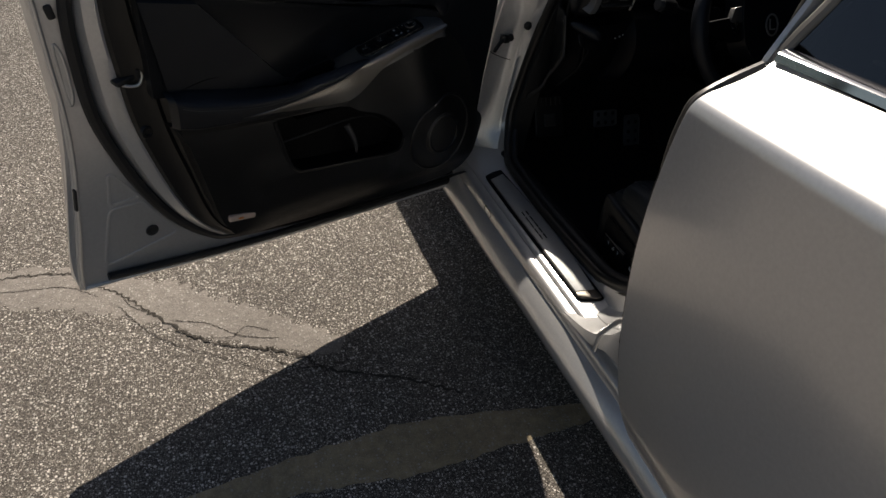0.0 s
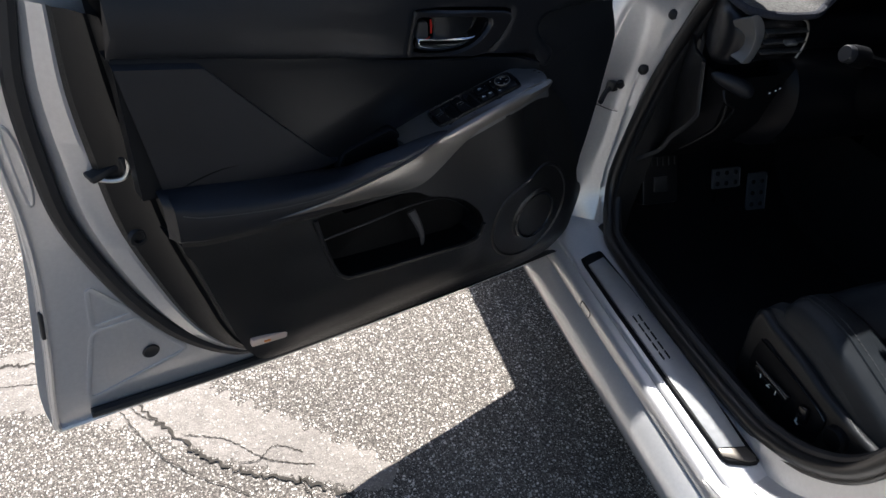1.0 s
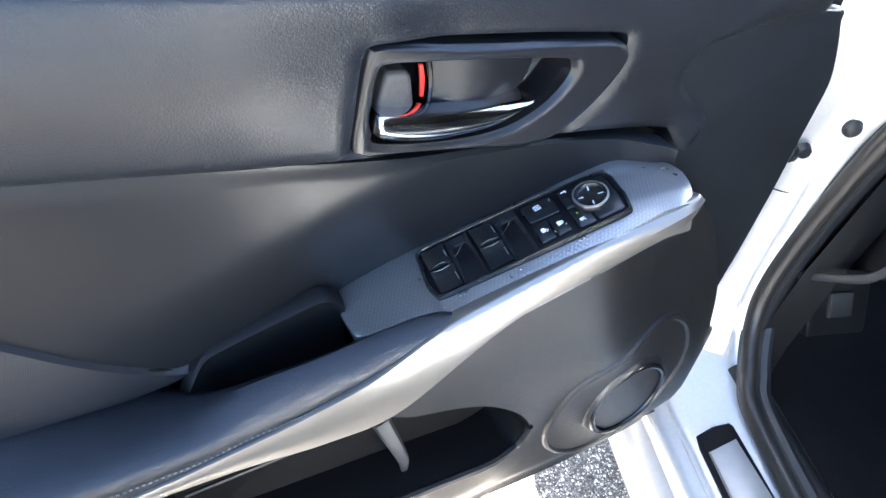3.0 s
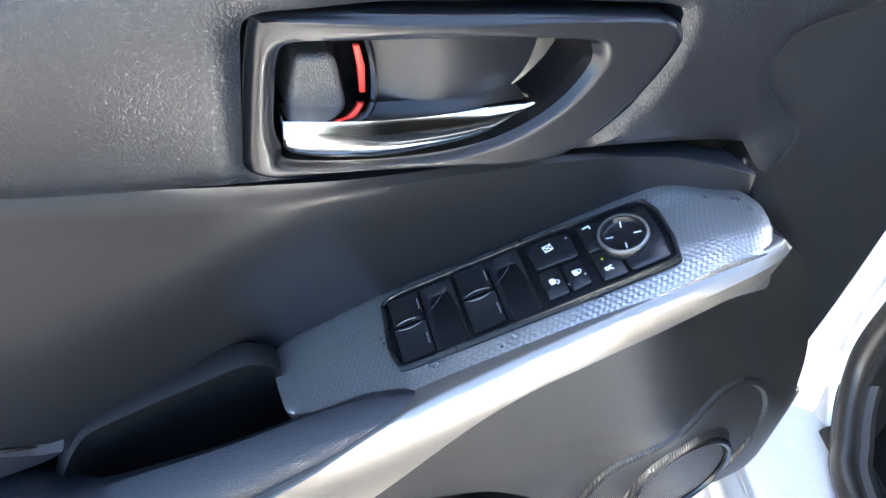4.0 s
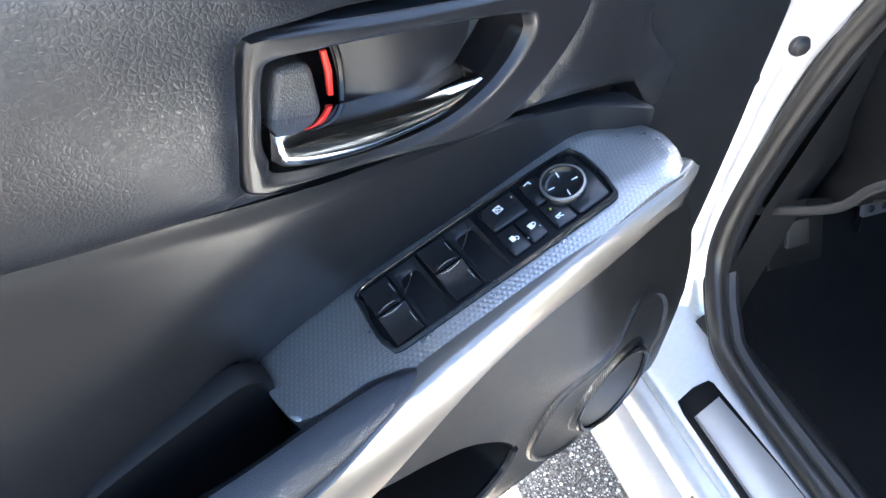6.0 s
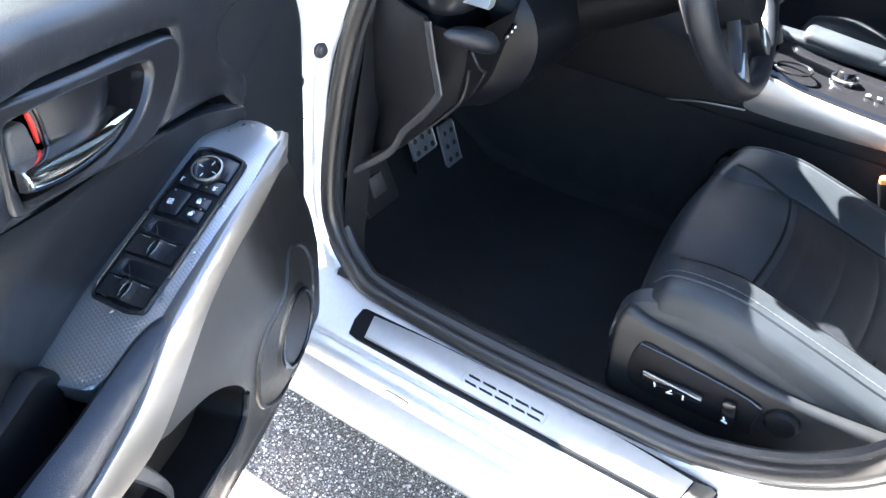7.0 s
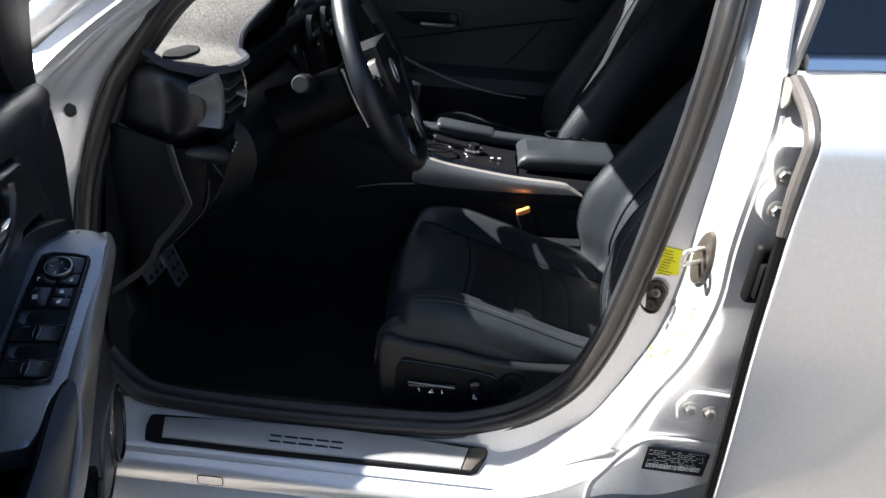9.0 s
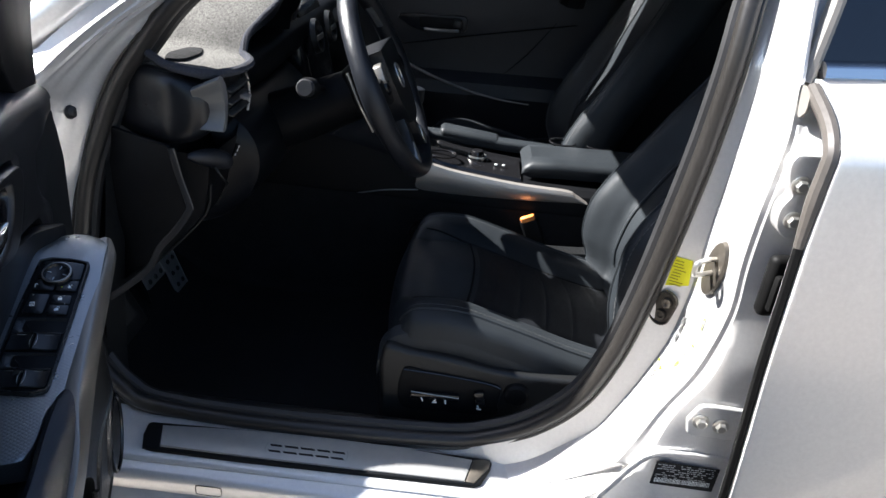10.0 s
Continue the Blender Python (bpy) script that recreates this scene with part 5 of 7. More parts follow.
    # printed marks: read from the driver's seat
    say = Matrix(((0, 1, 0, 0), (-1, 0, 0, 0), (0, 0, 1, 0), (0, 0, 0, 1)))
    spin = pose(0, 0, 0, 0, 0, 180)
    letters("letter", "L", 0.0058, WHITE, sw, PLATE @ pose(0.1192, 0.0687, 0.005) @ spin @ say)
    letters("letter", "R", 0.0058, WHITE, sw, PLATE @ pose(0.1153, 0.0982, 0.005) @ spin @ say)
    for s, d, lift in ((0.0874, 0.0893, 0.0008), (0.0998, 0.091, 0.0)):
        body = rbox(0.0028, 0.0036, 0.0003, 0.0001, PLATE @ pose(s, d, 0.005))
        bow = tube([tuple(PLATE @ Vector((s + 0.0013 + 0.0018 * math.sin(a), d + lift * 1.6 + 0.0013 * math.cos(a), 0.005))) for a in np.linspace(0.1, 3.0, 8)], 0.0003, 5)
        obj("padlock_mark", cat(body, bow), WHITE, sw)
    win = [rbox(0.005, 0.0004, 0.0003, 0, PLATE @ pose(0.0958, 0.0685 + k, 0.005, 0, 0, r)) for k, r in ((-0.0019, 0), (0.0019, 0), (0.0, 38), (0.0, -38))]
    win += [rbox(0.0004, 0.0042, 0.0003, 0, PLATE @ pose(0.0958 + k, 0.0685, 0.005)) for k in (-0.0022, 0.0022)]
    obj("window_mark", cat(*win), WHITE, sw)
    obj("indicator_dot", rbox(0.0009, 0.0016, 0.0003, 0.0001, PLATE @ pose(0.1151, 0.0912, 0.005)), GREEN, sw)
    for s, d in ((0.107, 0.068), (0.1035, 0.0945), (0.0935, 0.0955)):
        obj("indicator_dot", rbox(0.001, 0.001, 0.0003, 0.0001, PLATE @ pose(s, d, 0.005)), GREYPRINT, sw)


MADE = {}


def make_weave_once():
    if "weave" not in MADE:
        MADE["weave"] = make_weave()
    return MADE["weave"]


def door_silver_strip(t):
    top = [(0.258, 0.801, 0.114), (0.266, 0.803, 0.117), (0.3, 0.799, 0.1195), (0.376, 0.7805, 0.116), (0.467, 0.7535, 0.112), (0.53, 0.733, 0.118), (0.578, 0.7185, 0.116), (0.64, 0.706, 0.1135), (0.7, 0.6965, 0.11), (0.775, 0.691, 0.104)]
    bot = [(0.257, 0.795, 0.116), (0.268, 0.79, 0.121), (0.284, 0.789, 0.126), (0.333, 0.772, 0.124), (0.422, 0.744, 0.12), (0.505, 0.678, 0.112), (0.56, 0.672, 0.11), (0.62, 0.677, 0.107), (0.7, 0.681, 0.104), (0.775, 0.6885, 0.102)]
    rows = []
    a, b = spl([(u, d, w) for u, w, d in top], 70), spl([(u, d, w) for u, w, d in bot], 70)
    for p, q in zip(a, b):
        m = (p + q) / 2 + np.array((0, 0.003, 0.002))
        rows.append([tuple(p + (0, -0.02, -0.006)), tuple(p + (0, -0.002, 0.0005)), tuple(p), tuple(p * 0.85 + q * 0.15 + (0, 0.002, 0)), tuple(m), tuple(q * 0.9 + p * 0.1 + (0, 0.001, 0)), tuple(q), tuple(q + (0, -0.006, -0.001)), tuple(q + (0, -0.03, 0.002))])
    obj("trim_strip", grid(rows), make_plain("warm_satin_strip", (0.25, 0.237, 0.217), 0.38, 0.85, wear=0.06), t, "satin silver trim strip")


def lower_depth(u, w):
    swell = math.exp(-(((u - 0.21) / 0.13) ** 2 + ((w - 0.49) / 0.13) ** 2))
    return 0.06 + 0.03 * smooth((w - 0.36) / 0.3) * smooth((u - 0.1) / 0.3) + 0.016 * swell + 0.014 * smooth((0.6 - w) / 0.1) * smooth((u - 0.32) / 0.08) * smooth((0.82 - u) / 0.1) * smooth((w - 0.36) / 0.08) - 0.012 * smooth((0.39 - w) / 0.05) - 0.02 * smooth((0.09 - u) / 0.08) + 0.02 * math.exp(-(((u - 0.275 - 0.35 * (w - 0.62)) / 0.055) ** 2)) * smooth((w - 0.53) / 0.09)


def door_lower(t):
    outer = [(0.895, 0.685), (0.885, 0.64), (0.862, 0.55), (0.838, 0.46), (0.822, 0.415), (0.795, 0.38), (0.74, 0.367), (0.583, 0.347), (0.4, 0.335), (0.25, 0.327), (0.13, 0.332), (0.088, 0.352), (0.06, 0.4), (0.036, 0.46), (0.046, 0.49), (0.075, 0.52),
             (0.1, 0.6), (0.15, 0.7), (0.22, 0.765), (0.28, 0.782), (0.35, 0.75), (0.42, 0.716), (0.505, 0.673), (0.6, 0.674), (0.7, 0.676), (0.8, 0.679)]
    hole = [(0.7, 0.655), (0.688, 0.61), (0.668, 0.545), (0.652, 0.522), (0.625, 0.513), (0.5, 0.497), (0.37, 0.483), (0.348, 0.489), (0.343, 0.515), (0.365, 0.555), (0.4, 0.588), (0.44, 0.61), (0.48, 0.625), (0.52, 0.647), (0.6, 0.655)]
    oo, hh = spl(outer, 110, True), spl(hole, 70, True)
    v, f = holed(oo, hh, 0.012)
    v = [(x, lower_depth(x, z), z) for x, _, z in v]
    rim = grid([[(x, lower_depth(x, z) - k, z) for x, z in oo] for k in (0, 0.006, 0.06)], wrap=True)
    lo = obj("lower_panel", cat((v, f), rim), PLASTIC, t, "grained black lower panel")
    mid = hh.mean(0)
    rows = []
    for k, d in ((1.0, 0.0), (0.99, 0.004), (0.985, 0.012), (0.975, 0.055)):
        rows.append([(mid[0] + (x - mid[0]) * k, lower_depth(x, z) - d, mid[1] + (z - mid[1]) * k) for x, z in hh])
    for k in (0.7, 0.35, 0.02):
        rows.append([(mid[0] + (x - mid[0]) * k, 0.026 - 0.006 * (1 - k), mid[1] + (z - mid[1]) * k) for x, z in hh])
    obj("door_pocket", grid(rows, wrap=True), EDGEBLACK, lo, "deep black map pocket")
    obj("pocket_lip", tube([(x, lower_depth(x, z) + 0.0005, z) for x, z in spl(hole[:9], 60)], 0.004, 7, side=(0, 1, 0)), PLASTIC, lo)
    obj("pocket_rib", tube(spl([(0.492, 0.05, 0.575), (0.484, 0.062, 0.552), (0.476, 0.066, 0.525), (0.473, 0.064, 0.503)], 16), [0.009 - 0.00035 * i for i in range(16)], 8, flat=0.6), LEVER, lo, "grey pocket divider rib")
    inner = [(0.662, 0.045, 0.575), (0.58, 0.05, 0.583), (0.5, 0.055, 0.592), (0.44, 0.058, 0.59), (0.4, 0.058, 0.572), (0.36, 0.056, 0.535)]
    obj("pocket_line", tube(spl(inner, 40), 0.002, 6), PLASTIC, lo)


def door_speaker(t):
    rows = []
    n = 72
    for k, h in ((1.05, -0.002), (1.03, 0.003), (1.0, 0.0045), (0.985, 0.0035), (0.97, 0.001), (0.8, 0.002), (0.65, 0.0035), (0.56, 0.0045), (0.545, 0.007), (0.5, 0.0095), (0.46, 0.0095), (0.44, 0.007)):
        line = []
        for i in range(n):
            a = 2 * math.pi * i / n
            u, w = 0.213 + 0.098 * k * math.cos(a), 0.49 + 0.108 * k * math.sin(a)
            line.append((u, lower_depth(u, w) + h, w))
        rows.append(line)
    g = obj("speaker_grille", grid(rows, wrap=True), make_ribs(), t, "round finely ribbed black speaker grille")
    rows = []
    for k, h in ((0.445, 0.006), (0.43, 0.0085), (0.3, 0.0095), (0.15, 0.01), (0.01, 0.01)):
        rows.append([(0.213 + 0.098 * k * math.cos(2 * math.pi * i / 40), lower_depth(0.213, 0.49) + h, 0.49 + 0.108 * k * math.sin(2 * math.pi * i / 40)) for i in range(40)])
    obj("speaker_dome", grid(rows, wrap=True), make_ribs(), g, "ribbed grille centre")
    ring = [(0.213 + 0.098 * 0.48 * math.cos(a), lower_depth(0.213, 0.49) + 0.0092, 0.49 + 0.108 * 0.48 * math.sin(a)) for a in np.linspace(0, 2 * math.pi, 60, endpoint=False)]
    obj("dome_ring", tube(ring, 0.0035, 8, True, 0.8, (0, 1, 0)), GLOSSY, g, "gloss black ring")


def make_ribs():
    if "ribs" not in MADE:
        m = Mat("fine_ribbed_black_plastic", (0.009, 0.0095, 0.01), 0.34)
        axes = m.node("SeparateXYZ")
        m.link(m.co, axes.inputs[0])
        h = m.math("SINE", m.math("MULTIPLY", axes.outputs[0], 2 * math.pi / 0.0022), 0)
        m.color(m.mix((0.004, 0.004, 0.0045), (0.016, 0.017, 0.018), m.span(h, -1.0, 1.0, 0.0, 1.0)))
        m.bump(h, 0.3, 0.0008)
        MADE["ribs"] = m.m
    return MADE["ribs"]




def door_handle(t):
    ring = [(0.509, 0.928), (0.506, 0.935), (0.5, 0.9365), (0.446, 0.928), (0.365, 0.916), (0.325, 0.909), (0.3145, 0.901), (0.315, 0.892), (0.332, 0.871), (0.359, 0.851), (0.386, 0.846), (0.448, 0.857), (0.502, 0.867), (0.516, 0.869), (0.5185, 0.876), (0.514, 0.905)]
    hole = [(0.503, 0.904), (0.5, 0.919), (0.494, 0.9245), (0.47, 0.9215), (0.419, 0.914), (0.369, 0.906), (0.3605, 0.9), (0.361, 0.891), (0.372, 0.878), (0.389, 0.868), (0.414, 0.862), (0.453, 0.8635), (0.499, 0.873), (0.5035, 0.882), (0.505, 0.891)]
    h = thing_part("handle_bezel", t, ring, hole)
    hh = spl(hole, 70, True)
    mid = hh.mean(0)
    rows = []
    for k, d in ((1.0, 0.055), (0.985, 0.051), (0.975, 0.045), (0.96, 0.028), (0.6, 0.022), (0.02, 0.02)):
        rows.append([(mid[0] + (x - mid[0]) * k, d, mid[1] + (z - mid[1]) * k) for x, z in hh])
    obj("handle_cup", grid(rows, wrap=True), GLOSSY, h, "gloss black recess behind the handle")
    # crescent cover in the recess
    left = spl([(0.4625, 0.92), (0.4595, 0.91), (0.4585, 0.898), (0.46, 0.88)], 10)
    right = spl([(0.377, 0.905), (0.38, 0.897), (0.387, 0.885), (0.408, 0.868)], 10)
    arc = grid([[(p[0] + (q[0] - p[0]) * f, 0.036 + 0.008 * math.sin(math.pi * f) + 0.006 * k / 9, p[1] + (q[1] - p[1]) * f) for f in np.linspace(0, 1, 16)] for k, (p, q) in enumerate(zip(left, right))])
    obj("recess_cover", arc, SOFT, h, "dark smooth inner cover")
    # chrome lever: a flat upper face over a belly that curls back underneath
    top = [(0.5025, 0.8965), (0.498, 0.8965), (0.464, 0.8895), (0.426, 0.884), (0.39, 0.8815)]
    bot = [(0.5032, 0.885), (0.5, 0.877), (0.475, 0.8685), (0.448, 0.8648), (0.413, 0.8657), (0.3893, 0.8795)]
    a, b = spl(top, 40), spl(bot, 40)
    rows = []
    for p, q, f in zip(a, b, np.linspace(0, 1, 40)):
        d = 0.056 + 0.007 * math.sin(math.pi * min(1.0, 0.25 + 0.75 * f))
        row = []
        for k, e in ((0.0, -0.014), (0.0, -0.003), (0.03, 0.0), (0.2, 0.0026), (0.4, 0.004), (0.5, 0.0042), (0.62, 0.003), (0.78, -0.0005), (0.92, -0.006), (1.0, -0.012), (0.95, -0.016)):
            row.append((p[0] + (q[0] - p[0]) * k, d + e, p[1] + (q[1] - p[1]) * k))
        rows.append(row)
    obj("door_lever", grid(rows, wrap=True, caps=True), CHROME, h, "curved chrome door lever")
    lock = prism(spl_corners([(0.493, 0.9175), (0.4765, 0.9155), (0.473, 0.888), (0.4995, 0.891)], 7, 0.25), 0.02, 0.052, 0.006, 6)
    obj("lock_lever", lock, LEVER, h, "black lock lever")
    obj("lock_frame", tube([(x, 0.046, z) for x, z in spl([(0.4635, 0.921), (0.4608, 0.91), (0.4602, 0.897), (0.4618, 0.878)], 16)], 0.0016, 6), GLOSSY, h)
    obj("red_marker", prism([(0.4675, 0.914), (0.465, 0.9138), (0.4632, 0.904), (0.4637, 0.892), (0.466, 0.8925), (0.4662, 0.904)], 0.0425, 0.0445, 0.0003), RED, h, "red unlocked marker")
    obj("red_marker", prism([(0.4675, 0.8875), (0.4645, 0.887), (0.4645, 0.879), (0.4675, 0.88)], 0.0425, 0.0445, 0.0003), RED, h, "red unlocked marker")


def star(poly, c, n):
    """Where rays from c meet a closed outline."""
    out = []
    p, q = np.array(poly), np.roll(np.array(poly), -1, axis=0)
    for a in np.linspace(0, 2 * math.pi, n, endpoint=False):
        d = np.array((2.2 * math.cos(a), math.sin(a)))
        e, f = q - p, p - c
        den = d[0] * e[:, 1] - d[1] * e[:, 0]
        den = np.where(np.abs(den) < 1e-12, 1e-12, den)
        r = (f[:, 0] * e[:, 1] - f[:, 1] * e[:, 0]) / den
        k = (f[:, 0] * d[1] - f[:, 1] * d[0]) / den
        ok = (k >= -1e-6) & (k <= 1 + 1e-6) & (r > 0)
        out.append(np.array(c) + d * r[ok].max())
    return np.array(out)


def thing_part(name, t, ring, hole):
    rr, hh = spl(ring, 220, True), spl(hole, 180, True)
    mid = hh.mean(0)
    outer, inner = mid + (star(rr, mid, 200) - mid) * 1.017, star(hh, mid, 200)
    rows = [[(x, 0.024, z) for x, z in outer], [(x, 0.0515, z) for x, z in outer]]
    for k in (0.0, 0.04, 0.09, 0.16, 0.26, 0.4, 0.55, 0.7, 0.82, 0.9, 0.95, 1.0):
        line = []
        for o, i in zip(outer, inner):
            w = math.dist(o, i)
            p = o + (i - o) * k
            line.append((p[0], 0.0555 + 0.004 * smooth(min(1.0, k * w / 0.004)) - 0.0045 * (1 - smooth(min(1.0, (1 - k) * w / 0.0045))), p[1]))
        rows.append(line)
    return obj(name, grid(rows, wrap=True), SOFT, t, "dark satin handle bezel", sharp=60)


def door_front_cover(t):
    # smooth black end panel ahead of the pad, and the window frame above
    ring = [(0.244, 0.86), (0.245, 0.875), (0.23, 0.892), (0.19, 0.897), (0.12, 0.896), (0.05, 0.886), (0.04, 0.872), (0.025, 0.842), (0.014, 0.81), (0.015, 0.78), (0.02, 0.73), (0.025, 0.673), (0.04, 0.57), (0.06, 0.51), (0.11, 0.58), (0.16, 0.69), (0.2, 0.755), (0.22, 0.785), (0.208, 0.8), (0.205, 0.815), (0.228, 0.838)]
    obj("front_cover", prism(spl(ring, 110, True), -0.04, 0.036, 0.006, 3), make_plain("smooth_grey_black_cover", (0.0105, 0.0125, 0.0155), 0.42, wear=0.06, scale=6.0, specular_ior_level=0.3), t, "smooth black front end cover")
    # pale grey tube painted in as the highlight on the cover's upper edge
    rim = [(0.236, 0.03, 0.855), (0.2435, 0.0345, 0.868), (0.242, 0.0355, 0.879), (0.229, 0.0355, 0.8895), (0.19, 0.0355, 0.8945), (0.12, 0.0355, 0.8935), (0.052, 0.0355, 0.884)]
    obj("cover_edge_glint", tube(spl(rim, 60), 0.0009, 5), GREYPRINT, t, "thin pale line for the highlight along the end cover")
    frame_path = [(0.03, -0.09, 0.87), (0.1, -0.07, 0.98), (0.3, -0.035, 1.14), (0.55, 0.0, 1.28), (0.8, 0.02, 1.36), (0.98, 0.02, 1.36), (1.04, 0.0, 1.3), (1.06, -0.04, 1.15), (1.07, -0.085, 1.0)]
    obj("window_frame", tube(spl(frame_path, 90), 0.024, 8, side=(0, 1, 0)), MATTE, t, "black window frame")
    pane = []
    for u in np.linspace(0.08, 1.05, 20):
        hi = inter([(0.05, 0.93), (0.1, 0.98), (0.3, 1.14), (0.55, 1.28), (0.8, 1.36), (0.98, 1.36), (1.05, 1.25)], u)[0]
        lo = inter(PAD_HI, min(u, 0.95))[0]
        pane.append([(u, -0.08 + 0.3 * max(0, w - 0.95), w) for w in np.linspace(lo - 0.02, max(hi, lo), 5)])
    obj("window_pane", grid(pane), TINTED, t, "lightly tinted window glass")
    obj("mirror_sail", prism(spl_corners([(0.038, 0.873), (0.064, 0.905), (0.065, 0.929), (0.051, 0.982), (0.025, 1.02), (0.08, 1.05), (0.2, 1.05), (0.2, 0.97), (0.135, 0.9)], 4, 0.2), -0.09, 0.028, 0.008, 3), MATTE, t, "black mirror corner cover")
    mirror = rbox(0.2, 0.1, 0.14, 0.035, pose(0.12, -0.22, 1.0, 0, 0, 12), 4)
    obj("wing_mirror", mirror, PAINT, t, "silver wing mirror housing")
    obj("mirror_arm", rbox(0.05, 0.12, 0.04, 0.012, pose(0.12, -0.14, 0.94)), MATTE, t)
    obj("hinge", cat(rbox(0.05, 0.05, 0.05, 0.01, pose(-0.02, -0.06, 0.72)), rbox(0.05, 0.05, 0.05, 0.01, pose(-0.02, -0.06, 0.36))), PAINT, t, "silver door hinges")


def door_reflector(t):
    lens = rbox(0.064, 0.012, 0.015, 0.0035, pose(0.787, 0.069, 0.4345, 0, -8, 0))
    r = obj("courtesy_lamp", lens, AMBER, t, "amber courtesy lamp lens")
    # small orange block painted in as the glint on the lens
    obj("lens_glint", rbox(0.012, 0.003, 0.004, 0.001, pose(0.792, 0.0755, 0.435, 0, -8, 0)), ORANGE, r)


front_door = thing("front_door", DOOR, "wide open silver front door with black inner panel", "car door")
door_shell(front_door)
door_seal_and_return(front_door)
door_carrier(front_door)
door_upper_pad(front_door)
door_insert(front_door)
door_armrest(front_door)
door_switch_plate(front_door)
door_silver_strip(front_door)
door_lower(front_door)
door_speaker(front_door)
door_handle(front_door)
door_front_cover(front_door)
door_reflector(front_door)


# ---- dashboard ----
def skew(p):
    """The dash's outer end runs slantwise away from the door opening."""
    x, y, z = p
    return (x + max(0.0, y + 0.243) * 0.52 * smooth((0.5 - x) / 0.25), y, z)


def skewed(vf):
    return [skew(v) for v in vf[0]], vf[1]


def dashboard():
    t = thing("dashboard", pose(0.9, 0.0, 0.55), "soft black dashboard with a curved silver-edged side vent", "dashboard")
    inv = t.matrix_basis.inverted()
    prof = [(0.16, 0.94), (0.0, 0.925), (-0.14, 0.9), (-0.22, 0.89), (-0.265, 0.886), (-0.292, 0.872), (-0.297, 0.845), (-0.29, 0.815), (-0.262, 0.788), (-0.245, 0.765), (-0.25, 0.72), (-0.256, 0.68), (-0.235, 0.65), (-0.18, 0.615), (-0.1, 0.585), (0.02, 0.56), (0.15, 0.55)]
    pts = spl(prof, 70)
    mid = np.array((-0.08, 0.76))
    rows = []
    for x, k, dy, dz in ((0.2, 0.55, 0.05, 0.03), (0.204, 0.8, 0.02, 0.01), (0.21, 0.93, 0.006, 0.0), (0.22, 0.985, 0.0, 0.0), (0.23, 1.0, 0.0, 0.0), (0.34, 1.0, 0.0, 0.0), (0.42, 1.0, 0.02, -0.005), (0.6, 1.0, 0.0, 0.0), (0.8, 1.0, 0.0, 0.01), (1.1, 1.0, 0.0, 0.01), (1.4, 1.0, 0.02, 0.0), (1.66, 0.95, 0.05, -0.01)):
        rows.append([(x, (mid + (p - mid) * k)[0] + dy, (mid + (p - mid) * k)[1] + dz) for p in pts])
    obj("dash_body", mv(inv, skewed(grid(rows))), DASHSOFT, t, "soft black dash body")
    # rounded end cap beside the vent
    cap = []
    for f, r in ((0.0, 1.0), (0.2, 0.995), (0.4, 0.975), (0.6, 0.935), (0.78, 0.87), (0.9, 0.78), (0.97, 0.62), (1.0, 0.35), (1.005, 0.02)):
        cap.append([(0.235 - 0.04 * f, -0.2 - (0.106 if math.cos(a) > 0 else 0.19) * r * math.copysign(abs(math.cos(a)) ** 0.8, math.cos(a)), 0.836 + 0.064 * r * math.copysign(abs(math.sin(a)) ** 0.7, math.sin(a))) for a in np.linspace(0, 2 * math.pi, 40, endpoint=False)])
    obj("end_cap", mv(inv, skewed(grid(cap, wrap=True))), SOFT, t, "rounded dark end cap")
    swap = Matrix(((0, -1, 0, 0), (1, 0, 0, 0), (0, 0, 1, 0), (0, 0, 0, 1)))
    foot = [(-0.2, 0.79), (-0.236, 0.782), (-0.25, 0.72), (-0.259, 0.676), (-0.237, 0.64), (-0.206, 0.602), (-0.177, 0.553), (-0.085, 0.473), (-0.06, 0.5), (-0.09, 0.79)]
    slant = mv(swap, prism(spl_corners(foot, 4, 0.12), -0.208, -0.202, 0.002))
    slant = [(x + 0.55 * max(0.0, y + 0.2), y, z) for x, y, z in slant[0]], slant[1]
    slant = [(x - 0.015, y - 0.008, z) for x, y, z in slant[0]], slant[1]
    obj("end_panel", mv(inv, slant), MATTE, t, "black dash end panel")
    # flattened tube along the end panel's edge, paler than the panel
    edge = [(0.2, -0.239, 0.78), (0.204, -0.248, 0.73), (0.204, -0.26, 0.688), (0.203, -0.26, 0.674), (0.202, -0.237, 0.638), (0.201, -0.206, 0.6), (0.2, -0.177, 0.55), (0.2, -0.083, 0.469)]
    edge = [(x - 0.0165, y - 0.01, z) for x, y, z in edge]
    obj("panel_edge", mv(inv, tube(spl(edge, 60), 0.0058, 8, flat=0.45, side=(1, 0, 0))), make_plain("grey_edge", (0.018, 0.019, 0.021), 0.42), t, "pale grey panel edge")
    fold = [(0.235, -0.29, 0.705), (0.24, -0.285, 0.67), (0.238, -0.272, 0.64), (0.232, -0.236, 0.598), (0.228, -0.2, 0.56)]
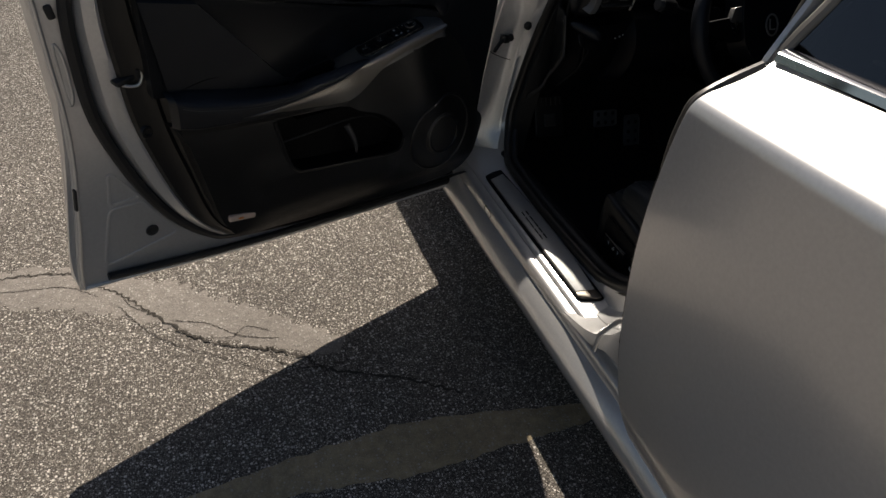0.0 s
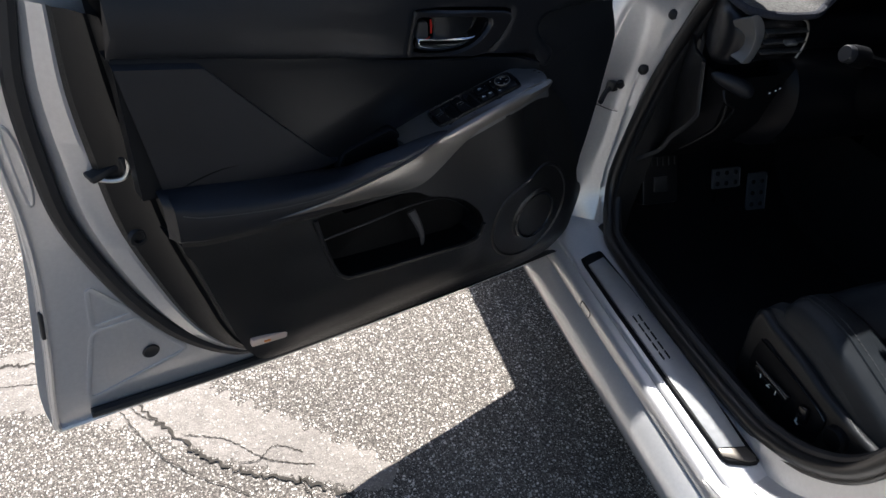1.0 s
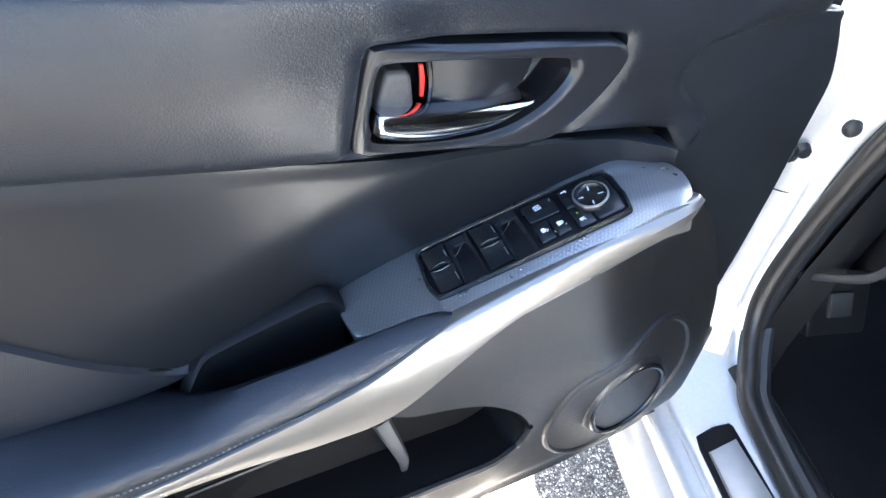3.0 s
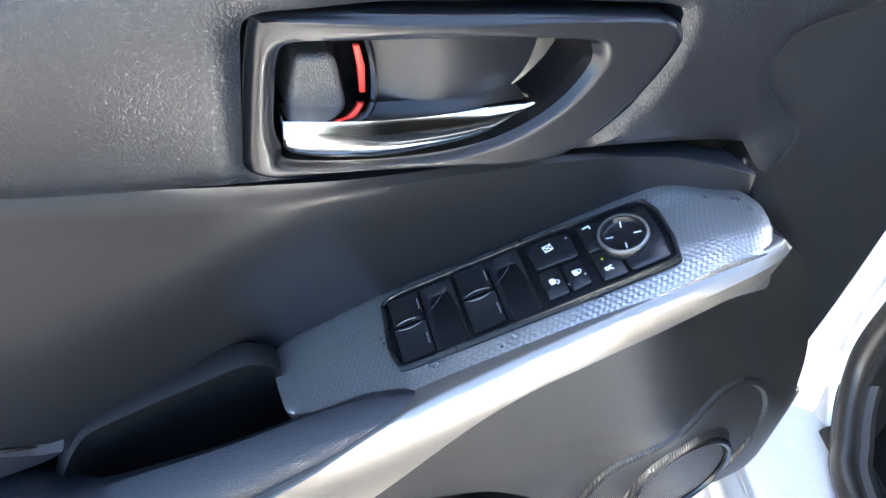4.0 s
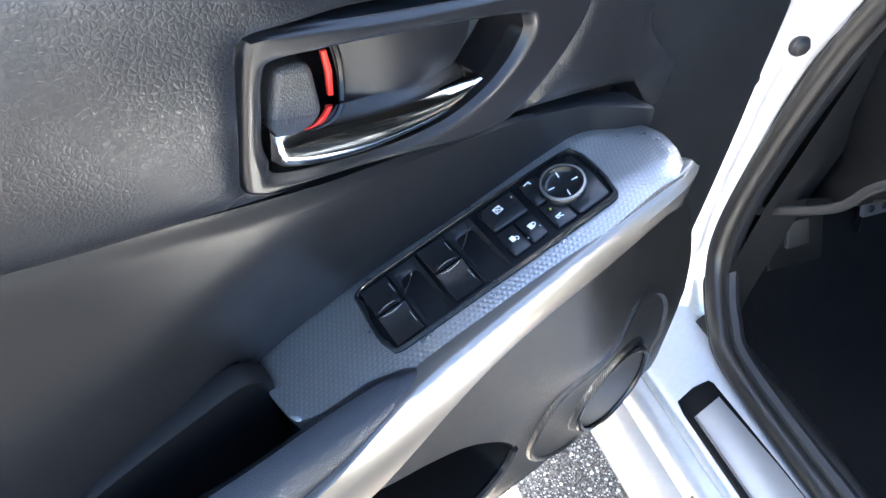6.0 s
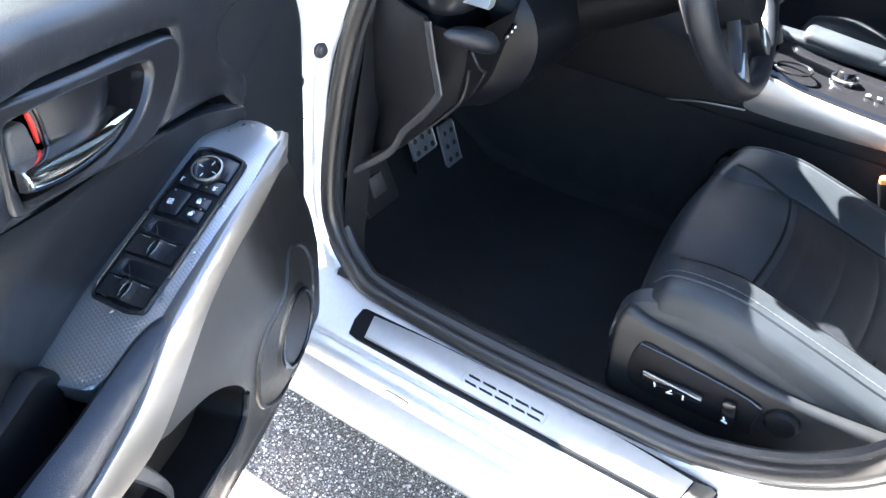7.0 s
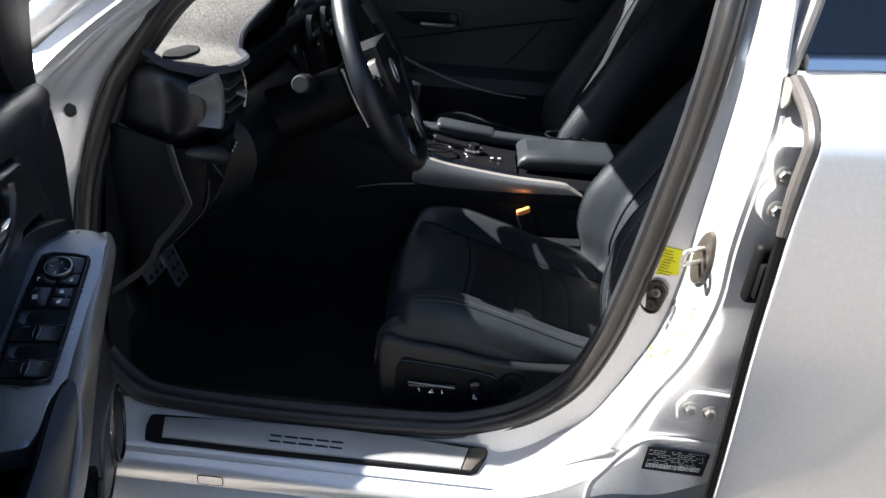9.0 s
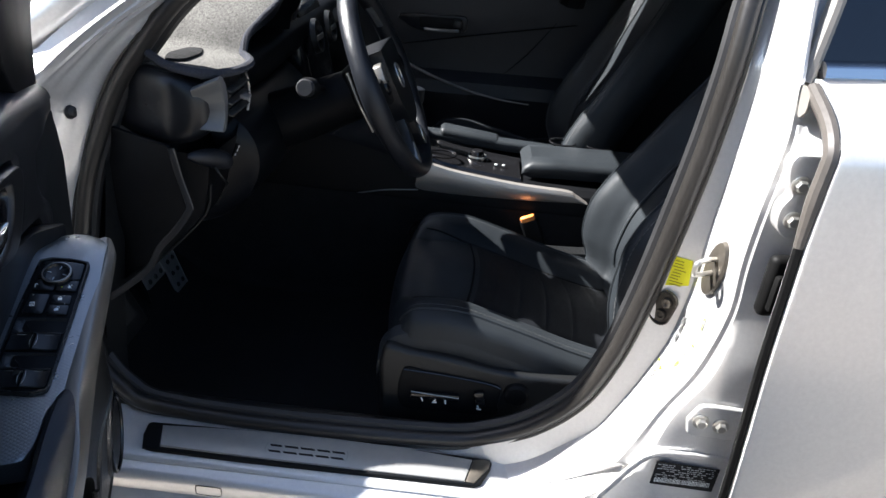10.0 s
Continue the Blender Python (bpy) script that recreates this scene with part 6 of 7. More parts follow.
    knee = [[(x, y, z) for x, y, z in ((0.2, -0.24, 0.77), (0.21, -0.3, 0.765), (0.3, -0.315, 0.775), (0.36, -0.3, 0.78))], [(0.21, -0.25, 0.72), (0.225, -0.29, 0.71), (0.3, -0.3, 0.715), (0.36, -0.29, 0.72)], [(0.21, -0.245, 0.67), (0.235, -0.275, 0.65), (0.31, -0.28, 0.65), (0.38, -0.27, 0.66)], [(0.204, -0.206, 0.603), (0.23, -0.225, 0.588), (0.31, -0.215, 0.57), (0.4, -0.2, 0.56)], [(0.204, -0.177, 0.553), (0.23, -0.185, 0.54), (0.3, -0.163, 0.53), (0.4, -0.14, 0.52)], [(0.204, -0.083, 0.472), (0.23, -0.08, 0.466), (0.3, -0.09, 0.47), (0.4, -0.08, 0.47)]]
    obj("knee_panel", mv(inv, grid(knee)), MATTE, t, "black knee panel")
    obj("knee_edge", mv(inv, tube(spl(fold, 40), 0.003, 6)), PLASTIC, t)
    axis = Vector((0.07, -0.043, -0.03)).normalized()
    tall = (Vector((0, 0, 1)) - axis * axis.z).normalized()
    thick = axis.cross(tall)
    blob = []
    for k in np.linspace(-1, 1, 22):
        r = max(0.02, (1 - abs(k) ** 2.4) ** 0.5) * (0.8 + 0.2 * k)
        c = Vector((0.227, -0.294, 0.75)) + axis * 0.046 * k
        blob.append([tuple(c + tall * (r * (0.02 * math.sin(a) + 0.006)) + thick * (-0.02 * r * math.cos(a))) for a in np.linspace(0, 2 * math.pi, 28, endpoint=False)])
    obj("release_handle", mv(inv, grid(blob, wrap=True)), LEATHER, t, "rounded black bonnet release handle")
    obj("release_edge", mv(inv, tube(spl([(0.194, -0.315, 0.752), (0.196, -0.325, 0.735), (0.212, -0.325, 0.722), (0.228, -0.32, 0.71), (0.232, -0.3, 0.67)], 24), 0.002, 6)), PLASTIC, t)
    # bolster across the driver's side below the column
    knee_pad = [(-0.2, 0.83), (-0.27, 0.8), (-0.315, 0.765), (-0.335, 0.72), (-0.33, 0.67), (-0.3, 0.62), (-0.24, 0.58), (-0.12, 0.55)]
    rows = []
    for x, k in ((0.335, 0.72), (0.345, 0.9), (0.36, 1.0), (0.5, 1.03), (0.62, 1.03), (0.74, 1.0), (0.815, 0.96)):
        rows.append([(x, -0.1 + (y + 0.1) * k, z) for y, z in spl(knee_pad, 26)])
    obj("knee_bolster", mv(inv, grid(rows)), DASHSOFT, t, "smooth dark knee bolster")
    # side vent
    arc = [(0.192, 0.895), (0.203, 0.899), (0.213, 0.895), (0.227, 0.88), (0.2345, 0.86), (0.234, 0.838), (0.228, 0.818), (0.222, 0.808), (0.21, 0.807), (0.204, 0.809), (0.213, 0.823), (0.217, 0.84), (0.2155, 0.858), (0.207, 0.876)]
    flip = Matrix(((1, 0, 0, 0), (0, -1, 0, 0), (0, 0, 1, 0), (0, 0, 0, 1)))
    ring = mv(flip, prism(spl_corners(arc, 4, 0.25), 0.282, 0.326, 0.004, 3))
    ring = [(x, y, z - 0.5 * (y + 0.326) * smooth((z - 0.82) / 0.06)) for x, y, z in ring[0]], ring[1]
    obj("vent_bezel", mv(inv, ring), SILVERPLASTIC, t, "curved silver vent bezel")
    box = prism(spl_corners([(0.224, 0.886), (0.325, 0.89), (0.329, 0.85), (0.322, 0.812), (0.222, 0.808), (0.236, 0.85)], 4, 0.12), 0.27, 0.322, 0.003)
    obj("vent_box", mv(inv @ flip, box), GLOSSY, t, "gloss black vent mouth")
    for z in (0.829, 0.848, 0.867):
        obj("vent_slat", mv(inv, rbox(0.092, 0.012, 0.0034, 0.001, pose(0.28, -0.327, z, 18, 0, 0))), LEVER, t)
    obj("vent_tab", mv(inv, rbox(0.024, 0.014, 0.006, 0.002, pose(0.285, -0.338, 0.849, 18, 0, 0))), SILVERPLASTIC, t, "silver vent tab")
    obj("vent_trim", mv(inv, tube(spl([(0.3, -0.326, 0.889), (0.316, -0.328, 0.882), (0.325, -0.33, 0.862), (0.325, -0.331, 0.838), (0.318, -0.33, 0.815)], 24), 0.0024, 7)), SATIN, t, "thin silver vent edge")
    # switch row right of the vent
    for i, x in enumerate((0.31, 0.322, 0.331)):
        obj("dash_switch", mv(inv, rbox(0.008, 0.006, 0.008, 0.001, pose(x, -0.305, 0.735 + 0.004 * i))), GLOSSY, t)
        obj("switch_mark", mv(inv, rbox(0.004, 0.001, 0.003, 0, pose(x, -0.3085, 0.735 + 0.004 * i))), WHITE, t)
    # gauge hood and instruments
    hood = []
    for x in np.linspace(0.395, 0.72, 18):
        z, k = inter(COVER_Z, x)[0] - 0.014, smooth((inter(COVER_Z, x)[0] - 0.93) / 0.06)
        hood.append([(x, y, h) for y, h in ((0.05, 0.9), (-0.06, z - 0.03 * k), (-0.2, z), (-0.3 - 0.04 * k, z), (-0.303 - 0.04 * k, z - 0.012), (-0.24, z - 0.02))])
    obj("gauge_hood", mv(inv, grid(hood)), DASHSOFT, t, "black instrument hood")
    obj("gauge_face", mv(inv, rbox(0.27, 0.02, 0.1, 0.01, pose(0.556, -0.2, 0.895, 20, 0, 0))), GLOSSY, t, "dark instrument face")
    obj("gauge_bezel", mv(inv, tube([(0.556 + 0.045 * math.cos(a), -0.222, 0.885 + 0.036 * math.sin(a)) for a in np.linspace(0, 2 * math.pi, 36, endpoint=False)], 0.004, 7, True)), SATIN, t, "silver gauge ring")
    # centre stack with round vents and silver trim
    obj("radio_panel", mv(inv, rbox(0.26, 0.1, 0.34, 0.02, pose(0.98, -0.27, 0.74, -14, 0, 0), 3)), GLOSSY, t, "gloss black radio panel")
    for x in (0.9, 1.06):
        obj("centre_vent", mv(inv, lathe([(0.0, 0.0), (0.028, 0.002), (0.034, 0.012), (0.039, 0.012), (0.042, 0.0)], pose(x, -0.315, 0.845, 76, 0, 0), 28)), PLASTIC, t, "round centre vent")
        obj("vent_blade", mv(inv, rbox(0.06, 0.004, 0.012, 0.001, pose(x, -0.328, 0.845, -10, 0, 0))), SATIN, t)
    obj("passenger_trim", mv(inv, grid([[(x, -0.285 + 0.01 * k, z) for x in np.linspace(1.12, 1.62, 8)] for k, z in ((0, 0.86), (-1, 0.84), (0, 0.815))])), SATIN, t, "silver passenger trim")


COVER_Z = [(0.2, 0.9), (0.33, 0.902), (0.352, 0.905), (0.366, 0.913), (0.384, 0.932), (0.4, 0.945), (0.43, 0.965), (0.46, 0.981), (0.5, 1.0), (0.56, 1.01), (0.62, 1.0), (0.67, 0.96), (0.71, 0.925), (0.76, 0.915), (1.62, 0.915)]


def dash_cover():
    # fleece cover lying on the dash, with a cut-out and an overhanging front edge
    t = thing("dash_cover", pose(0.4, -0.1, 0.93), "grey fleece dash cover lying on the dashboard", "dash cover")
    inv = t.matrix_basis.inverted()
    rows = []
    edge_y = [(0.2, -0.29), (0.225, -0.318), (0.262, -0.337), (0.314, -0.336), (0.345, -0.32), (0.362, -0.309), (0.384, -0.31), (0.4, -0.317), (0.43, -0.33), (0.46, -0.342), (0.5, -0.35), (0.56, -0.355), (0.62, -0.35), (0.67, -0.33), (0.71, -0.31), (0.76, -0.295), (0.88, -0.28), (1.1, -0.245), (1.62, -0.2)]
    for f in np.linspace(0, 1, 24):
        line = []
        for x in np.concatenate([np.linspace(0.205, 0.48, 34), np.linspace(0.5, 1.62, 26)]):
            front, low_z = inter(edge_y, x)[0], inter(COVER_Z, x)[0]
            y = 0.14 + (front - 0.14) * f
            z = 0.95 + (low_z - 0.95) * smooth((f - 0.12) / 0.4) + 0.0015 * math.sin(5 * f + 9 * x)
            line.append((x, y, z - 0.006 * smooth((f - 0.93) / 0.07)))
        rows.append(line)
    low = [[(x, y + 0.003, z - 0.006) for x, y, z in r] for r in reversed(rows)]
    obj("fleece", mv(inv, skewed(grid(rows + low, loop=True))), FLEECE, t)
    hem = [(0.206, -0.18, 0.925), (0.202, -0.25, 0.905), (0.206, -0.295, 0.898), (0.225, -0.32, 0.897), (0.262, -0.339, 0.898), (0.314, -0.338, 0.898), (0.345, -0.322, 0.9), (0.358, -0.312, 0.903)]
    hem += [(x, inter(edge_y, x)[0] - 0.002, inter(COVER_Z, x)[0] - 0.003) for x in np.linspace(0.384, 0.88, 16)]
    obj("hem", mv(inv, skewed(tube(spl(hem, 110), [0.0072 - 0.0027 * smooth((i - 34) / 8) for i in range(110)], 8))), make_carpet("dark_hem", (0.03, 0.032, 0.04), (0.06, 0.062, 0.075), 300.0), t, "dark bound hem")
    slot = [(0.245, -0.222), (0.29, -0.21), (0.345, -0.222), (0.35, -0.245), (0.31, -0.258), (0.255, -0.25)]
    obj("vent_opening", mv(inv, mv(pose(0, 0, 0.902), mv(FLAT, prism(spl_corners(slot, 4, 0.25), 0.0, 0.0042, 0.001)))), CARPET, t, "dark defroster opening")


# ---- steering wheel ----
def steering_wheel():
    c = Matrix(((1, 0, 0, 0.556), (0, math.sin(radians(26)), -math.cos(radians(26)), -0.552), (0, math.cos(radians(26)), math.sin(radians(26)), 0.843), (0, 0, 0, 1)))
    t = thing("steering_wheel", c, "black leather steering wheel with silver spoke trim", "steering wheel")
    rim = [(0.187 * math.cos(a), 0.187 * math.sin(a), -0.012) for a in np.linspace(0, 2 * math.pi, 90, endpoint=False)]
    r = obj("rim", tube(rim, [0.0165 + 0.0025 * max(0, math.cos(4 * math.atan2(p[1], p[0]))) for p in rim], 14, True, 1.15), LEATHER, t, "thick leather rim")
    for a0 in (0.55, 2.25):
        st = [((0.172) * math.cos(a), (0.172) * math.sin(a), -0.012) for a in np.linspace(a0, a0 + 0.35, 16)]
        obj("stitching", cat(*[tube([tuple(np.array(p) * 0.985 + (0, 0, 0.004)), tuple(np.array(p) * 1.0 + (0, 0, -0.01))], 0.001, 5) for p in st]), THREAD, r)
    pad = [(-0.08, 0.058), (-0.066, 0.068), (0.066, 0.068), (0.08, 0.058), (0.078, -0.024), (0.054, -0.072), (0.024, -0.09), (-0.024, -0.09), (-0.054, -0.072), (-0.078, -0.024)]
    face = Matrix(((1, 0, 0, 0), (0, 0, 1, 0), (0, 1, 0, 0), (0, 0, 0, 1)))
    obj("airbag_cover", mv(face, prism(spl(pad, 60, True), -0.05, 0.012, 0.016, 4)), SOFT, t, "black airbag cover")
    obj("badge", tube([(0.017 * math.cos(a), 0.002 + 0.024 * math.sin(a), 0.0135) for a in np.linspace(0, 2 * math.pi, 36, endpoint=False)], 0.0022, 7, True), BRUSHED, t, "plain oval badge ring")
    obj("badge_bar", tube([(-0.006, 0.016, 0.0135), (-0.006, -0.008, 0.0135), (0.009, -0.008, 0.0135)], 0.002, 6), BRUSHED, t)
    for s in (-1, 1):
        sp = [(s * 0.062, 0.03), (s * 0.175, 0.018), (s * 0.178, -0.012), (s * 0.1, -0.03), (s * 0.06, -0.03)]
        obj("spoke", mv(face, prism(spl_corners(sp, 4), -0.03, 0.0, 0.006)), MATTE, t, "black side spoke")
        obj("spoke_trim", mv(face, prism(spl_corners([(s * 0.068, 0.05), (s * 0.1, 0.046), (s * 0.112, 0.02), (s * 0.1, 0.0), (s * 0.074, 0.018)], 4), -0.01, 0.006, 0.004)), SATIN, t, "silver thumb trim")
        obj("thumb_switch", lathe([(0.0, 0.004), (0.012, 0.004), (0.015, 0.002), (0.016, -0.004)], pose(s * 0.096, 0.004, 0.002), 22), GLOSSY, t, "round thumb switch")
        low = [(s * 0.03, -0.075), (s * 0.052, -0.062), (s * 0.058, -0.1), (s * 0.085, -0.15), (s * 0.06, -0.168), (s * 0.04, -0.13)]
        obj("lower_spoke", mv(face, prism(spl_corners(low, 4), -0.02, 0.0, 0.004)), SOFT, t, "black lower spoke")
        tip = [(s * 0.062, -0.118), (s * 0.074, -0.132), (s * 0.087, -0.152), (s * 0.064, -0.168), (s * 0.056, -0.148)]
        obj("spoke_tip", mv(face, prism(spl_corners(tip, 4), -0.006, 0.003, 0.002)), SATIN, t, "silver lower spoke tip")
        if s < 0:
            pd = obj("paddle", mv(face, prism(spl_corners([(-0.1, 0.05), (-0.142, 0.06), (-0.15, 0.0), (-0.138, -0.06), (-0.11, -0.04)], 4), -0.052, -0.046, 0.002)), MATTE, t, "black shift paddle")
            obj("paddle_edge", tube(spl([(-0.143, 0.058, -0.047), (-0.1505, 0.0, -0.047), (-0.139, -0.058, -0.047)], 14), 0.0022, 6), BRUSHED, pd, "bright metal edge")
    obj("hub_back", lathe([(0.06, -0.03), (0.062, -0.06), (0.05, -0.09)], seg=28), MATTE, t)
    col = thing("steering_column", pose(0.55, -0.4, 0.74), "black steering column shroud with stalk", "steering column")
    ci = col.matrix_basis.inverted()
    axis = [(0.555, -0.48, 0.805), (0.555, -0.42, 0.776), (0.555, -0.33, 0.735), (0.555, -0.22, 0.69)]
    obj("shroud", mv(ci, tube(spl(axis, 16), [0.05 + 0.0008 * i for i in range(16)], 24, flat=1.1)), MATTE, col, "black shroud")
    stalk = [(0.5, -0.42, 0.82), (0.43, -0.42, 0.835), (0.37, -0.425, 0.85)]
    obj("stalk", mv(ci, tube(spl(stalk, 12), [0.007 + 0.0003 * i for i in range(12)], 10)), MATTE, col, "black stalk")
    obj("stalk_collar", mv(ci, lathe([(0.0, -0.002), (0.0165, -0.002), (0.0185, 0.004), (0.019, 0.03), (0.016, 0.036), (0.0, 0.038)], look((0.337, -0.427, 0.8592), (1.0, -0.42, 0.7)) @ pose(0, 0, 0, 0, 180, 0), 26)), MATTE, col, "black stalk collar")
    obj("stalk_knob", mv(ci, lathe([(0.0, 0.0), (0.013, 0.0), (0.0155, 0.004), (0.0155, 0.02), (0.013, 0.024), (0.012, 0.034), (0.0, 0.036)], look((0.322, -0.427, 0.863), (1.0, -0.42, 0.7)) @ pose(0, 0, 0, 0, 180, 0), 26)), make_plain("grey_plastic", (0.035, 0.035, 0.037), 0.36), col, "grey stalk knob")


# ---- pedals ----
DARKMETAL = make_plain("dark_worn_metal", (0.34, 0.34, 0.35), 0.38, 0.75, wear=0.3, scale=80.0)


def pedals():
    def pad(name, label, place, w, h, dots, arm_to):
        t = thing(name, place, label, "pedal")
        obj("pad", mv(FLAT_UP, prism(spl_corners([(-w / 2, -h / 2), (w / 2, -h / 2), (w / 2, h / 2), (-w / 2, h / 2)], 4, 0.08), 0, 0.007, 0.002)), DARKMETAL, t, "drilled metal pad")
        # bright tube stands in for light caught on the pad's left edge
        obj("pad_edge_glint", tube([(-w / 2, -h / 2 + 0.004, 0.006), (-w / 2, h / 2 - 0.004, 0.006)], 0.0022, 6), BRUSHED, t, "bright strip for the light along the pad's edge")
        for x, y in dots:
            obj("rubber_stud", lathe([(0.0065, 0.006), (0.0065, 0.0085), (0.005, 0.01), (0.0, 0.01)], pose(x, y, 0), 12), RUBBER, t)
        a = Vector((0, 0, -0.004))
        obj("arm", tube([tuple(a), tuple(a + Vector((0, 0.03, -0.03))), arm_to], 0.007, 8), MATTE, t, "black pedal arm")

    dots = [(x, y) for y in (-0.064, -0.032, 0.0, 0.032, 0.064) for x in (-0.014, 0.014)]
    pad("accelerator_pedal", "drilled metal accelerator pedal with rubber studs", look((0.672, -0.025, 0.243), (0.672, -1.0, 0.613)) @ pose(0, 0, 0, 0, 180, 0) @ pose(0, 0, 0, 0, 0, 180), 0.06, 0.178, dots, (0.0, 0.12, -0.05))
    pad("brake_pedal", "wide drilled metal brake pedal with rubber studs", look((0.55, -0.015, 0.335), (0.55, -1.0, 0.76)) @ pose(0, 0, 0, 0, 180, 0) @ pose(0, 0, 0, 0, 0, 180), 0.085, 0.055, [(x, y) for x in (-0.028, 0.0, 0.028) for y in (-0.014, 0.014)], (0.0, 0.16, -0.06))
    t = thing("foot_rest", look((0.3, -0.08, 0.385), (0.3, -1.0, 0.85)) @ pose(0, 0, 0, 0, 180, 0) @ pose(0, 0, 0, 0, 0, 180), "ribbed black foot rest with a metal pad", "foot rest")
    obj("rest", mv(FLAT_UP, prism(spl_corners([(-0.05, -0.19), (0.05, -0.19), (0.05, 0.05), (-0.05, 0.05)], 4, 0.06), -0.03, 0, 0.004)), PLASTIC, t)
    obj("metal_pad", mv(FLAT_UP, prism(spl_corners([(-0.02, -0.02), (0.02, -0.02), (0.02, 0.02), (-0.02, 0.02)], 4, 0.12), 0, 0.005, 0.002)), LEVER, t)
    for i in range(6):
        obj("rib", rbox(0.005, 0.13, 0.004, 0.0015, pose(-0.04 + 0.016 * i, -0.11, 0.002)), RUBBER, t)


FLAT_UP = Matrix(((1, 0, 0, 0), (0, 0, 1, 0), (0, 1, 0, 0), (0, 0, 0, 1)))


# ---- seats ----
CUSH = [(-0.59, 0.42), (-0.594, 0.455), (-0.604, 0.482), (-0.624, 0.501), (-0.66, 0.514), (-0.7, 0.518), (-0.74, 0.516), (-0.78, 0.506), (-0.86, 0.483), (-0.95, 0.456), (-1.05, 0.435), (-1.12, 0.43)]
ACROSS = [(-0.266, -0.1), (-0.267, -0.06), (-0.266, -0.03), (-0.26, -0.009), (-0.25, -0.001), (-0.236, 0.004), (-0.212, 0.004), (-0.188, -0.001), (-0.168, -0.013), (-0.152, -0.024), (-0.144, -0.028), (-0.1, -0.026), (-0.05, -0.024), (0.0, -0.023)]
BACK = [(0.4, -1.02), (0.44, -1.03), (0.5, -1.012), (0.58, -1.02), (0.66, -1.062), (0.72, -1.102), (0.8, -1.152), (0.9, -1.215), (1.0, -1.275), (1.08, -1.33), (1.12, -1.37)]

PUSH = [(0.4, 0.0), (0.5, 0.008), (0.57, 0.028), (0.63, 0.055), (0.69, 0.083), (0.75, 0.092), (0.85, 0.07), (1.0, 0.02), (1.12, 0.0)]


